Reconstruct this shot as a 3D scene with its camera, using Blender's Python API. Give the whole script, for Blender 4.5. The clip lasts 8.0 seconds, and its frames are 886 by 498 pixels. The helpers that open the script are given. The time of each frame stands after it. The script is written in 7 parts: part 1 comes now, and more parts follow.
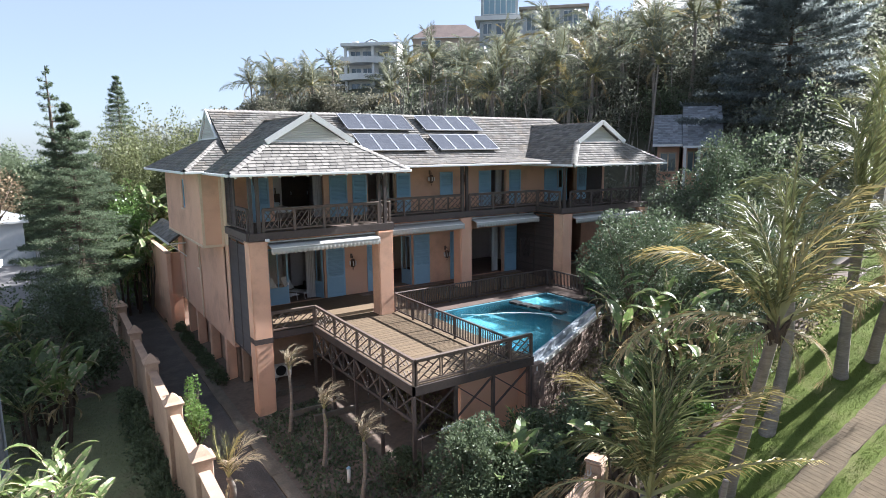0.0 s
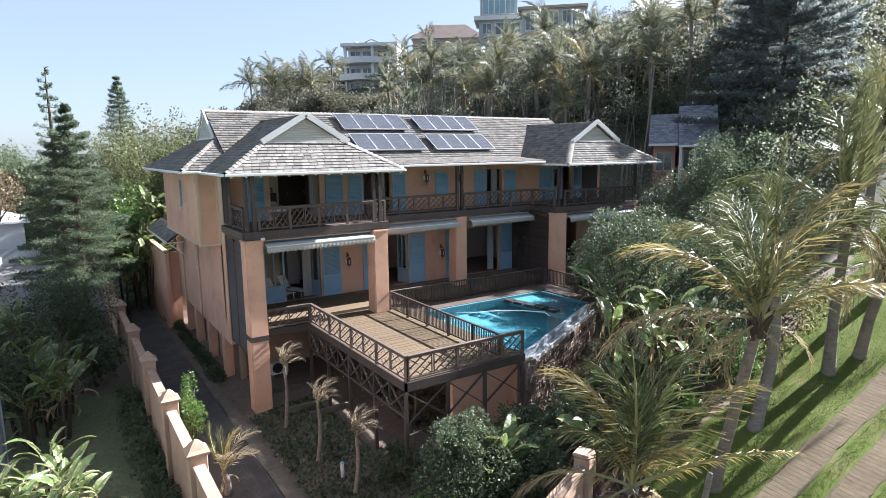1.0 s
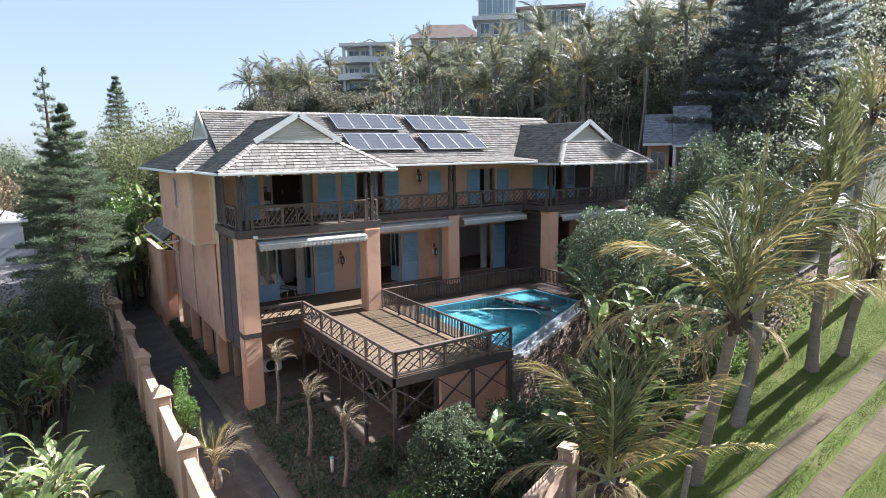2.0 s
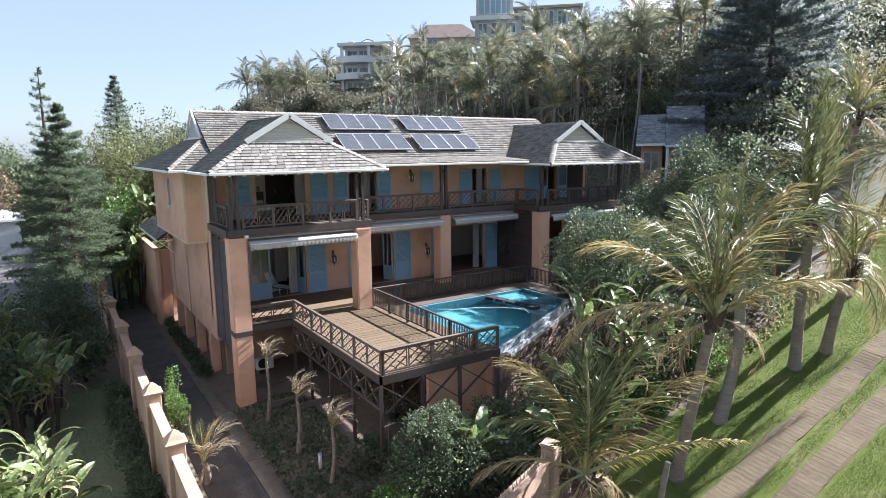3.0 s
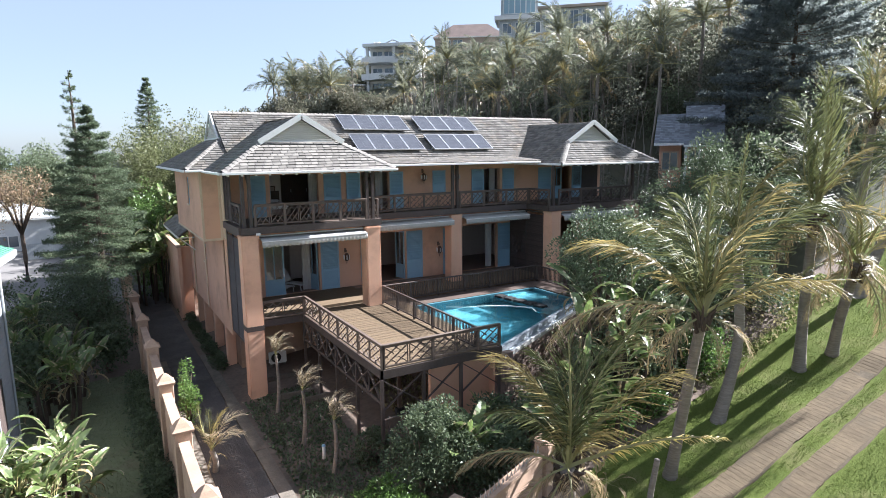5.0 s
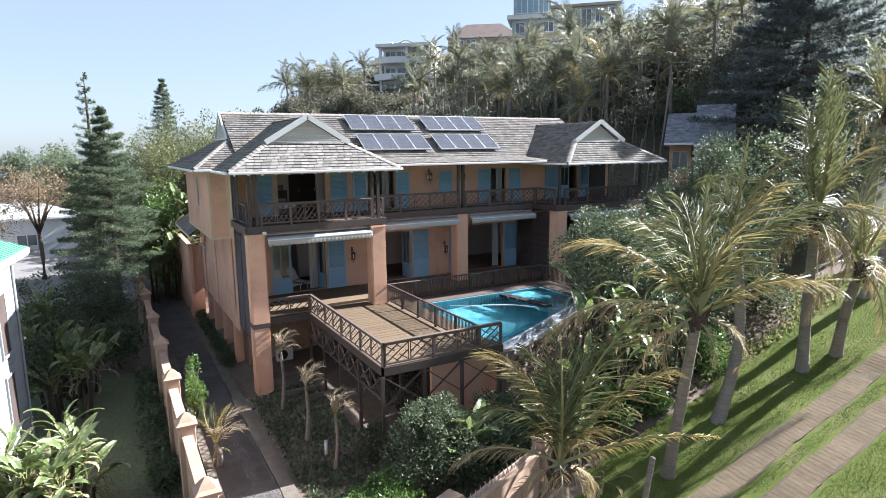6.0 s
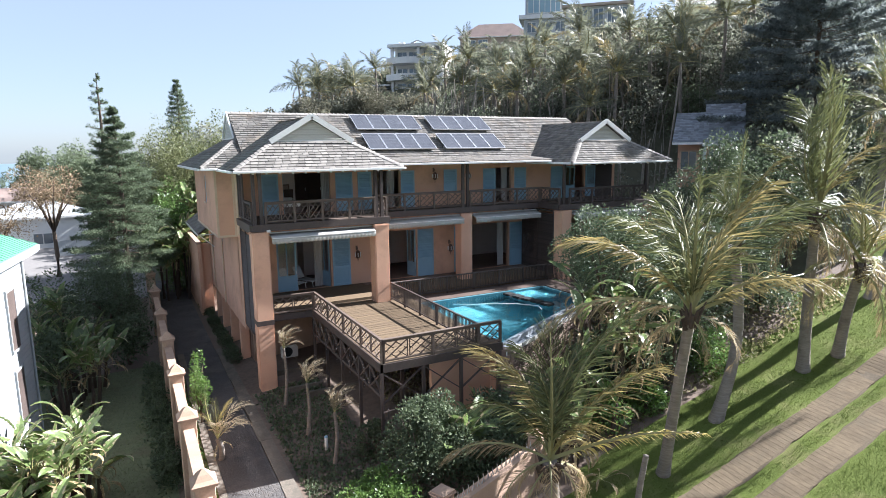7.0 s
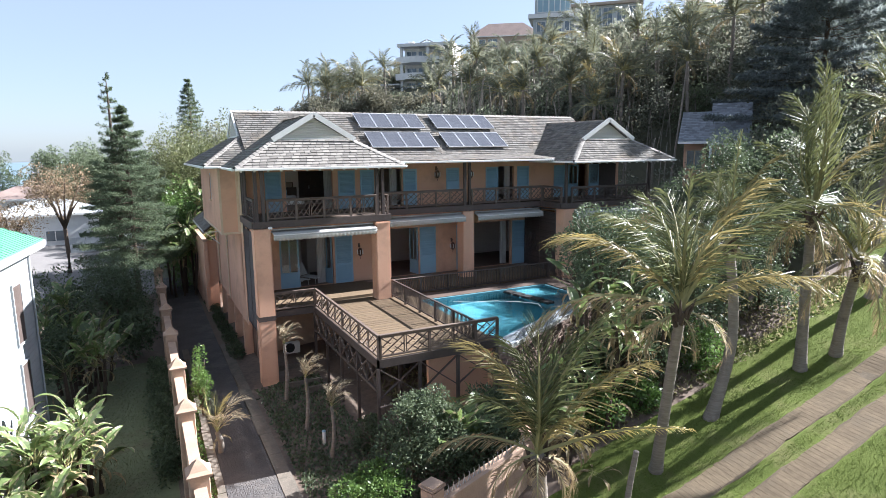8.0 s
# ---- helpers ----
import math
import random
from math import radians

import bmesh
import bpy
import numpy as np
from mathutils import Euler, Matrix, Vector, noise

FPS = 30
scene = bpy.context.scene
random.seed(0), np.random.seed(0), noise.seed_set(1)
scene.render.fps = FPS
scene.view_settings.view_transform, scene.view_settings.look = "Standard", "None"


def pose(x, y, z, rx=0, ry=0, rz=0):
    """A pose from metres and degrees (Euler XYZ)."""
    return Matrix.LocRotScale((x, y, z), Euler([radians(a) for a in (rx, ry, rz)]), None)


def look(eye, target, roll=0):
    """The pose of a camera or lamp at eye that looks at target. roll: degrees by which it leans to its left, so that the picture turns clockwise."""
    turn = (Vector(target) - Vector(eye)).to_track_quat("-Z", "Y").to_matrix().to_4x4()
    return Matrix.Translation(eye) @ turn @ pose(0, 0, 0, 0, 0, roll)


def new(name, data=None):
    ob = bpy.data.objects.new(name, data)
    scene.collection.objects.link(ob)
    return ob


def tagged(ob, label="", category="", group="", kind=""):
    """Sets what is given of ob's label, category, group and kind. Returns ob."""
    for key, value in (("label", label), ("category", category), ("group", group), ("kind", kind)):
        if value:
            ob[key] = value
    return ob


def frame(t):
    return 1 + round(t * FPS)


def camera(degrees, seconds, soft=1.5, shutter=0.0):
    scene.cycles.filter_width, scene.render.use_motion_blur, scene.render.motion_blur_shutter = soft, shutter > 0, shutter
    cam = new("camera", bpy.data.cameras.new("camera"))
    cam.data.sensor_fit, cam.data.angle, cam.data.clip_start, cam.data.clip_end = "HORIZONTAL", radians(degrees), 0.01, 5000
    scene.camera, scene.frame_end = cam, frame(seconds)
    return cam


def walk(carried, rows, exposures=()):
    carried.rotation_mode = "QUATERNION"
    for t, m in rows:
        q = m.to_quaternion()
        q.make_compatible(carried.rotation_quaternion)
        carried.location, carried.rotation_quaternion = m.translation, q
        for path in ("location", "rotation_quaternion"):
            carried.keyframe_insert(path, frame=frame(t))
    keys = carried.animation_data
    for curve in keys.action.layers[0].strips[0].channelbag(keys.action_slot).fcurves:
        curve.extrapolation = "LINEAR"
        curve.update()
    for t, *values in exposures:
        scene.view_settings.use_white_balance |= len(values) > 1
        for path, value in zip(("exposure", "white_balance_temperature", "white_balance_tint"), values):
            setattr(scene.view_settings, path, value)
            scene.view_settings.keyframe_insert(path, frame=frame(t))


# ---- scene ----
cam = camera(73.0, 8.0, soft=0.5)
PATH = [
    (0, (-0.666, -5.147, 11.795), (0.418, -3.498, 11.473), -0.6),
    (0.5, (-0.635, -5.356, 11.772), (0.448, -3.706, 11.451), -0.7),
    (1, (-0.555, -5.598, 11.779), (0.526, -3.946, 11.456), -0.7),
    (1.5, (-0.474, -5.859, 11.758), (0.606, -4.207, 11.435), -0.7),
    (3, (-0.124, -6.631, 11.812), (0.957, -4.979, 11.486), -0.6),
    (3.5, (0.009, -6.85, 11.829), (1.086, -5.196, 11.503), -0.6),
    (4, (0.135, -7.062, 11.825), (1.193, -5.397, 11.499), -0.6),
    (4.5, (0.293, -7.314, 11.823), (1.323, -5.631, 11.497), -0.6),
    (6, (0.806, -8.003, 11.814), (1.767, -6.279, 11.488), -0.7),
    (6.5, (0.98, -8.213, 11.79), (1.925, -6.481, 11.464), -0.7),
    (7, (1.189, -8.439, 11.764), (2.111, -6.694, 11.439), -0.7),
    (7.5, (1.369, -8.643, 11.742), (2.27, -6.887, 11.416), -0.7),
    (8, (1.569, -8.877, 11.692), (2.459, -7.116, 11.366), -0.6),
]
walk(cam, [(t, look(eye, target, roll)) for t, eye, target, roll in PATH], [(0.0, 2.35, 5580, 13), (8.0, 2.35, 5580, 13)])

# ---- light ----
SUN_AZ, SUN_EL = 93.0, 33.5  # degrees, clockwise from +y, above the horizon
world = bpy.data.worlds.new("sky")
scene.world = world
world.use_nodes = True
wn = world.node_tree.nodes
sky = wn.new("ShaderNodeTexSky")
sky.sky_type = "NISHITA"
sky.sun_disc = False
sky.sun_elevation, sky.sun_rotation = radians(SUN_EL), radians(SUN_AZ)
sky.dust_density, sky.air_density, sky.ozone_density = 0.9, 0.85, 1.4
wn["Background"].inputs["Strength"].default_value = 0.0725
# thin even sea haze veils the whole sky
veil = wn.new("ShaderNodeMix")
veil.data_type = "RGBA"
veil.inputs["Factor"].default_value = 0.75
veil.inputs["B"].default_value = (1.64, 1.72, 1.72, 1)
world.node_tree.links.new(sky.outputs["Color"], veil.inputs["A"])
world.node_tree.links.new(veil.outputs["Result"], wn["Background"].inputs["Color"])
sun = new("sun", bpy.data.lights.new("sun", "SUN"))
sun.data.energy, sun.data.angle, sun.data.color = 5.0, radians(0.6), (1.0, 0.93, 0.82)
to_sun = Vector((math.sin(radians(SUN_AZ)) * math.cos(radians(SUN_EL)), math.cos(radians(SUN_AZ)) * math.cos(radians(SUN_EL)), math.sin(radians(SUN_EL))))
sun.matrix_world = look(to_sun * 100, (0, 0, 0))

# ---- materials ----
def material(name, base, second=None, rough=0.7, metal=0.0, grain=8.0, mottle=0.7, bump=0.15, bump_scale=60.0, vary=0.0, stretch=None, translucent=0.0, spec=0.4, stain=None, stain_scale=0.5, island=False, runs_on=False):
    """A procedural surface: two colours mixed by noise at two scales, fine bump, and a spread of brightness from piece to piece."""
    m = bpy.data.materials.new(name)
    m.use_nodes = True
    n, l = m.node_tree.nodes, m.node_tree.links
    b = n["Principled BSDF"]
    b.inputs["Roughness"].default_value, b.inputs["Metallic"].default_value = rough, metal
    b.inputs["Specular IOR Level"].default_value = spec
    second = second or tuple(c * 0.75 for c in base)
    tc = n.new("ShaderNodeTexCoord")
    vec = place = n.new("ShaderNodeNewGeometry").outputs["Position"] if runs_on else tc.outputs["Object"]
    if stretch:
        mp = n.new("ShaderNodeMapping")
        mp.inputs["Scale"].default_value = stretch
        l.new(vec, mp.inputs["Vector"])
        vec = mp.outputs["Vector"]
    fine = n.new("ShaderNodeTexNoise")
    fine.inputs["Scale"].default_value, fine.inputs["Detail"].default_value = grain, 6
    broad = n.new("ShaderNodeTexNoise")
    broad.inputs["Scale"].default_value, broad.inputs["Detail"].default_value = mottle, 4
    l.new(vec, fine.inputs["Vector"]), l.new(vec, broad.inputs["Vector"])
    add = n.new("ShaderNodeMath")
    add.operation = "ADD"
    l.new(fine.outputs["Fac"], add.inputs[0]), l.new(broad.outputs["Fac"], add.inputs[1])
    ramp = n.new("ShaderNodeMapRange")
    ramp.inputs["From Min"].default_value, ramp.inputs["From Max"].default_value = 0.7, 1.3
    l.new(add.outputs[0], ramp.inputs["Value"])
    mix = n.new("ShaderNodeMix")
    mix.data_type = "RGBA"
    mix.inputs["A"].default_value, mix.inputs["B"].default_value = (*base, 1), (*second, 1)
    l.new(ramp.outputs["Result"], mix.inputs["Factor"])
    colour = mix.outputs["Result"]
    if stain:
        sn = n.new("ShaderNodeTexNoise")
        sn.inputs["Scale"].default_value, sn.inputs["Detail"].default_value, sn.inputs["Roughness"].default_value = stain_scale, 8, 0.7
        l.new(place, sn.inputs["Vector"])
        sr = n.new("ShaderNodeMapRange")
        sr.inputs["From Min"].default_value, sr.inputs["From Max"].default_value = 0.5, 0.68
        sr.inputs["To Max"].default_value = 0.75
        l.new(sn.outputs["Fac"], sr.inputs["Value"])
        sm = n.new("ShaderNodeMix")
        sm.data_type = "RGBA"
        sm.inputs["B"].default_value = (*stain, 1)
        l.new(sr.outputs["Result"], sm.inputs["Factor"]), l.new(colour, sm.inputs["A"])
        colour = sm.outputs["Result"]
    if vary:
        if island:
            src = n.new("ShaderNodeNewGeometry").outputs["Random Per Island"]
        else:
            src = n.new("ShaderNodeObjectInfo").outputs["Random"]
        vr = n.new("ShaderNodeMapRange")
        vr.inputs["To Min"].default_value, vr.inputs["To Max"].default_value = 1 - vary, 1 + vary
        l.new(src, vr.inputs["Value"])
        hv = n.new("ShaderNodeHueSaturation")
        l.new(vr.outputs["Result"], hv.inputs["Value"]), l.new(colour, hv.inputs["Color"])
        colour = hv.outputs["Color"]
    l.new(colour, b.inputs["Base Color"])
    if bump:
        bn = n.new("ShaderNodeTexNoise")
        bn.inputs["Scale"].default_value, bn.inputs["Detail"].default_value = bump_scale, 5
        l.new(vec, bn.inputs["Vector"])
        bp = n.new("ShaderNodeBump")
        bp.inputs["Strength"].default_value, bp.inputs["Distance"].default_value = bump, 0.02
        l.new(bn.outputs["Fac"], bp.inputs["Height"]), l.new(bp.outputs["Normal"], b.inputs["Normal"])
    if translucent:
        tr = n.new("ShaderNodeBsdfTranslucent")
        l.new(colour, tr.inputs["Color"])
        ms = n.new("ShaderNodeMixShader")
        ms.inputs["Fac"].default_value = translucent
        l.new(b.outputs["BSDF"], ms.inputs[1]), l.new(tr.outputs["BSDF"], ms.inputs[2])
        l.new(ms.outputs["Shader"], n["Material Output"].inputs["Surface"])
    return m


M_PEACH = material("peach_stucco", (0.64, 0.385, 0.26), (0.57, 0.335, 0.22), 0.9, grain=30, mottle=0.6, bump=0.25, bump_scale=90, stain=(0.40, 0.25, 0.17), stain_scale=0.45)
M_CREAM = material("cream_trim", (0.62, 0.48, 0.34), (0.52, 0.38, 0.26), 0.8, grain=20, mottle=1.5)
M_WALLCAP = material("weathered_peach_plaster", (0.41, 0.285, 0.20), (0.31, 0.21, 0.15), 0.92, grain=20, mottle=1.2, bump=0.3, stain=(0.25, 0.17, 0.13), stain_scale=0.9)
M_BLUE = material("blue_paint", (0.27, 0.41, 0.52), (0.225, 0.36, 0.465), 0.55, grain=25, mottle=1.0, bump=0.05, vary=0.08)
M_DARKWOOD = material("dark_stained_timber", (0.078, 0.059, 0.051), (0.052, 0.039, 0.034), 0.6, grain=12, mottle=1.5, bump=0.25, bump_scale=35, vary=0.2)
M_RAILWOOD = material("weathered_brown_timber", (0.13, 0.095, 0.073), (0.084, 0.061, 0.048), 0.7, grain=14, mottle=2.0, bump=0.25, bump_scale=35, vary=0.2)
M_DECK = material("sun_bleached_deck_board", (0.140, 0.097, 0.054), (0.095, 0.065, 0.037), 0.8, grain=3, mottle=0.7, bump=0.3, bump_scale=9, vary=0.16, stretch=(1, 12, 12))
M_POOLDECK = material("brown_pool_surround", (0.115, 0.082, 0.066), (0.075, 0.054, 0.043), 0.6, grain=6, mottle=1.0, vary=0.15)
M_SLATE = material("grey_slate", (0.198, 0.182, 0.16), (0.115, 0.11, 0.106), 0.85, grain=5, mottle=0.8, bump=0.3, bump_scale=20, vary=0.3, spec=0.2, stain=(0.235, 0.19, 0.14), stain_scale=0.8)
M_SLATES = material("grey_slate_courses", (0.198, 0.182, 0.16), (0.115, 0.11, 0.106), 0.85, grain=5, mottle=0.8, bump=0.3, bump_scale=20, vary=0.3, spec=0.2, stain=(0.235, 0.19, 0.14), stain_scale=0.8, island=True)
M_HIP = material("pale_hip_slate", (0.26, 0.24, 0.215), (0.18, 0.168, 0.155), 0.85, spec=0.2, grain=6, mottle=1.0, bump=0.3, vary=0.2, island=True)
M_UNDER = material("roof_underlay", (0.07, 0.06, 0.055), (0.05, 0.045, 0.04), 0.9)
M_WHITE = material("white_paint", (0.72, 0.71, 0.68), (0.62, 0.60, 0.57), 0.6, grain=15, mottle=1.0, bump=0.06)
# white boards; the shade of nearby trees is put into this dimmer colour
M_COTTAGE = material("shade_dimmed_white_boards", (0.32, 0.335, 0.345), (0.27, 0.285, 0.295), 0.7, grain=15, mottle=1.0, bump=0.06)
M_GREYWHITE = material("grey_white_paint", (0.62, 0.605, 0.57), (0.53, 0.515, 0.49), 0.6, grain=15, mottle=1.0, bump=0.06)
M_CANVAS = material("white_awning_canvas", (0.47, 0.455, 0.425), (0.38, 0.37, 0.34), 0.85, grain=40, mottle=1.5, bump=0.2, translucent=0.12)
M_PANEL = material("solar_cell", (0.070, 0.073, 0.085), (0.050, 0.053, 0.063), 0.16, grain=3, mottle=0.6, bump=0.0, spec=0.6)
M_CELLLINE = material("dull_cell_line", (0.12, 0.12, 0.135), (0.095, 0.095, 0.11), 0.4, bump=0)
M_ALU = material("aluminium", (0.72, 0.72, 0.73), (0.62, 0.62, 0.63), 0.35, metal=0.9, grain=20)
M_STONE = material("rubble_stone", (0.22, 0.15, 0.115), (0.13, 0.095, 0.08), 0.9, grain=5, mottle=1.2, bump=0.5, bump_scale=14, vary=0.35, stain=(0.06, 0.06, 0.035), stain_scale=1.2)
M_MORTAR = material("dark_mortar", (0.10, 0.085, 0.07), (0.07, 0.06, 0.05), 0.95)
M_DRIVE = material("dark_paved_drive", (0.085, 0.08, 0.079), (0.048, 0.045, 0.045), 0.85, grain=16, mottle=0.7, bump=0.5, bump_scale=30, stain=(0.14, 0.125, 0.11), stain_scale=0.45)
dn, dl = M_DRIVE.node_tree.nodes, M_DRIVE.node_tree.links
sett = dn.new("ShaderNodeTexVoronoi")
sett.feature = "DISTANCE_TO_EDGE"
sett.inputs["Scale"].default_value, sett.inputs["Randomness"].default_value = 7.5, 0.55
dl.new(dn["Texture Coordinate"].outputs["Object"], sett.inputs["Vector"])
joint = dn.new("ShaderNodeMapRange")
joint.inputs["From Max"].default_value = 0.12
dl.new(sett.outputs["Distance"], joint.inputs["Value"])
relief = dn.new("ShaderNodeBump")
relief.inputs["Strength"].default_value, relief.inputs["Distance"].default_value = 0.8, 0.02
dl.new(joint.outputs["Result"], relief.inputs["Height"]), dl.new(dn["Bump"].outputs["Normal"], relief.inputs["Normal"])
dl.new(relief.outputs["Normal"], dn["Principled BSDF"].inputs["Normal"])
M_KERB = material("sandy_concrete_edge", (0.165, 0.14, 0.112), (0.10, 0.086, 0.07), 0.95, grain=14, mottle=1.2, bump=0.6, bump_scale=25, stain=(0.075, 0.07, 0.055), stain_scale=1.6)
M_TRACK = material("concrete_track", (0.16, 0.126, 0.086), (0.105, 0.085, 0.06), 0.92, spec=0.1, grain=14, mottle=0.8, bump=0.35, bump_scale=16, stain=(0.17, 0.135, 0.10), stain_scale=0.7)
M_SOIL = material("garden_soil", (0.17, 0.125, 0.095), (0.10, 0.075, 0.058), 0.95, grain=5, mottle=0.4, bump=0.6, bump_scale=10)
M_GRASS = material("lawn_grass", (0.115, 0.14, 0.036), (0.075, 0.098, 0.024), 0.95, spec=0.05, grain=22, mottle=0.5, bump=1.0, bump_scale=55, stain=(0.155, 0.15, 0.065), stain_scale=0.6)
M_BLADE = material("grass_blades", (0.138, 0.172, 0.044), (0.084, 0.11, 0.029), 0.85, spec=0.05, grain=4, mottle=0.5, bump=0, vary=0.3, island=True, translucent=0.25)
M_DULLBLADE = material("dull_grass_blades", (0.165, 0.18, 0.09), (0.115, 0.135, 0.065), 0.8, grain=4, mottle=0.5, bump=0, vary=0.35, island=True, translucent=0.3)
M_DULLGRASS = material("dull_lawn", (0.155, 0.165, 0.09), (0.11, 0.125, 0.065), 0.95, grain=4, mottle=0.35, bump=0.8, bump_scale=18, stain=(0.12, 0.10, 0.06), stain_scale=0.5)
M_LEAF = material("glossy_shrub_leaf", (0.108, 0.134, 0.074), (0.07, 0.096, 0.05), 0.52, grain=3, mottle=0.5, bump=0, vary=0.4, island=True, translucent=0.3, spec=0.3)
M_LEAF_LIGHT = material("light_green_leaf", (0.13, 0.21, 0.05), (0.08, 0.14, 0.035), 0.4, grain=3, mottle=0.5, bump=0, vary=0.4, island=True, translucent=0.4, spec=0.5)
# hill foliage: distance haze is mixed into the leaf colour, paler and greyer
M_LEAF_HILL = material("haze_paled_bush_leaf", (0.20, 0.205, 0.155), (0.14, 0.15, 0.115), 0.45, grain=0.3, mottle=0.08, bump=0, vary=0.45, island=True, translucent=0.6, spec=0.15)
M_LEAF_DRY = material("dry_olive_leaf", (0.21, 0.185, 0.095), (0.145, 0.14, 0.07), 0.5, grain=0.5, mottle=0.15, bump=0, vary=0.45, island=True, translucent=0.5)
M_LEAF_OLIVE = material("olive_green_leaf", (0.165, 0.175, 0.08), (0.11, 0.125, 0.055), 0.5, grain=0.5, mottle=0.15, bump=0, vary=0.4, island=True, translucent=0.5)
M_LEAF_RUST = material("rusty_autumn_leaf", (0.29, 0.205, 0.13), (0.19, 0.15, 0.085), 0.6, grain=0.5, mottle=0.3, bump=0, vary=0.4, island=True, translucent=0.3)
M_PINE = material("pine_needle", (0.125, 0.155, 0.09), (0.085, 0.115, 0.068), 0.8, grain=2, mottle=0.3, bump=0, vary=0.4, island=True, translucent=0.45)
# needles of the pines up the slope, with blue haze painted into their colour
M_PINE_HAZE = material("haze_paled_pine_needle", (0.205, 0.23, 0.22), (0.155, 0.178, 0.172), 0.9, grain=2, mottle=0.3, bump=0, vary=0.3, island=True, translucent=0.6, spec=0.1)
M_FROND = material("palm_frond", (0.135, 0.14, 0.055), (0.085, 0.096, 0.038), 0.45, grain=3, mottle=0.6, bump=0, vary=0.45, island=True, translucent=0.35, spec=0.25)
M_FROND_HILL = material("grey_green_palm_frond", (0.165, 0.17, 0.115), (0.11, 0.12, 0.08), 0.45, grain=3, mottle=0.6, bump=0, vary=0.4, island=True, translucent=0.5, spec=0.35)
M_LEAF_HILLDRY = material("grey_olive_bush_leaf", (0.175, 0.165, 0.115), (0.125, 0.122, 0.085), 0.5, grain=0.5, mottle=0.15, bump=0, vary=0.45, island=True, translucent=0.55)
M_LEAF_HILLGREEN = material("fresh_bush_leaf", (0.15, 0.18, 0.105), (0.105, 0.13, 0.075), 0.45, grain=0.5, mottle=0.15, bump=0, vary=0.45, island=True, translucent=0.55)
M_FROND_GOLD = material("golden_frayed_frond", (0.30, 0.235, 0.09), (0.18, 0.15, 0.06), 0.4, grain=3, mottle=0.6, bump=0, vary=0.35, island=True, translucent=0.45)
M_FROND_DRY = material("dry_palm_frond", (0.36, 0.27, 0.14), (0.22, 0.16, 0.085), 0.6, grain=3, mottle=0.6, bump=0, vary=0.3, island=True, translucent=0.35)
M_RACHIS = material("palm_rib", (0.26, 0.245, 0.10), (0.20, 0.17, 0.07), 0.5, grain=4, mottle=1)
M_BANANA = material("broad_banana_leaf", (0.165, 0.22, 0.07), (0.105, 0.15, 0.048), 0.42, grain=2, mottle=0.6, bump=0.1, bump_scale=30, vary=0.3, island=True, translucent=0.35, spec=0.6)
M_LEAFEDGE = material("withered_leaf_edge", (0.42, 0.37, 0.24), (0.30, 0.25, 0.15), 0.6, vary=0.3, bump=0, island=True, translucent=0.35)
M_TRUNK = material("grey_palm_trunk", (0.25, 0.215, 0.18), (0.15, 0.127, 0.104), 0.9, grain=5, mottle=1.6, bump=0.9, bump_scale=7, stretch=(1, 1, 8), stain=(0.10, 0.085, 0.07), stain_scale=1.2)
M_BARK = material("brown_bark", (0.13, 0.095, 0.07), (0.08, 0.06, 0.045), 0.95, grain=8, mottle=1.0, bump=0.5)
M_FIBRE = material("dark_palm_fibre", (0.085, 0.06, 0.042), (0.05, 0.036, 0.027), 0.95, grain=20, mottle=2, bump=0.6)
M_ROOM = material("room_plaster", (0.74, 0.67, 0.60), (0.67, 0.60, 0.54), 0.9)
M_ROOMDARK = material("brown_interior_timber", (0.10, 0.065, 0.045), (0.06, 0.04, 0.03), 0.6, grain=5)
M_TILE = material("brown_floor_tile", (0.20, 0.13, 0.095), (0.14, 0.09, 0.065), 0.5, grain=3, mottle=0.8)
M_LINEN = material("white_linen", (0.75, 0.73, 0.70), (0.66, 0.64, 0.61), 0.9, grain=10, bump=0.2)
M_CURTAIN = material("pale_curtain", (0.55, 0.53, 0.50), (0.46, 0.44, 0.42), 0.9, grain=10, bump=0.2, translucent=0.25)
M_IRON = material("black_iron", (0.025, 0.022, 0.02), (0.015, 0.014, 0.013), 0.5, metal=0.6)
M_STEEL = material("spike_steel", (0.45, 0.45, 0.46), (0.32, 0.31, 0.31), 0.45, metal=0.9)
M_GREENROOF = material("green_sheet_roof", (0.12, 0.32, 0.20), (0.10, 0.27, 0.17), 0.45, grain=4, mottle=0.6, bump=0.03)
M_TERRACOTTA = material("terracotta_roof_tile", (0.235, 0.175, 0.15), (0.165, 0.125, 0.11), 0.85, grain=4, mottle=0.5, bump=0.3, vary=0.2)
M_FARWHITE = material("far_white_plaster", (0.68, 0.67, 0.645), (0.59, 0.58, 0.565), 0.85, grain=2, mottle=0.2, bump=0)
M_FARGREY = material("far_grey_plaster", (0.40, 0.42, 0.43), (0.33, 0.35, 0.36), 0.8, grain=2, mottle=0.2, bump=0)
M_FARTAN = material("far_tan_plaster", (0.38, 0.31, 0.25), (0.31, 0.25, 0.20), 0.85, grain=2, mottle=0.2, bump=0)
M_ROAD = material("pale_road", (0.19, 0.178, 0.17), (0.14, 0.132, 0.126), 0.9, grain=3, mottle=0.3)
M_SEA = material("sea_water", (0.12, 0.17, 0.205), (0.10, 0.15, 0.185), 0.5, grain=0.02, mottle=0.004, bump=0)
M_SURF = material("white_surf", (0.66, 0.69, 0.71), (0.58, 0.61, 0.63), 0.9, grain=0.05, mottle=0.01, bump=0)
M_BLACK = material("black_rubber", (0.02, 0.02, 0.02), (0.013, 0.013, 0.013), 0.6)
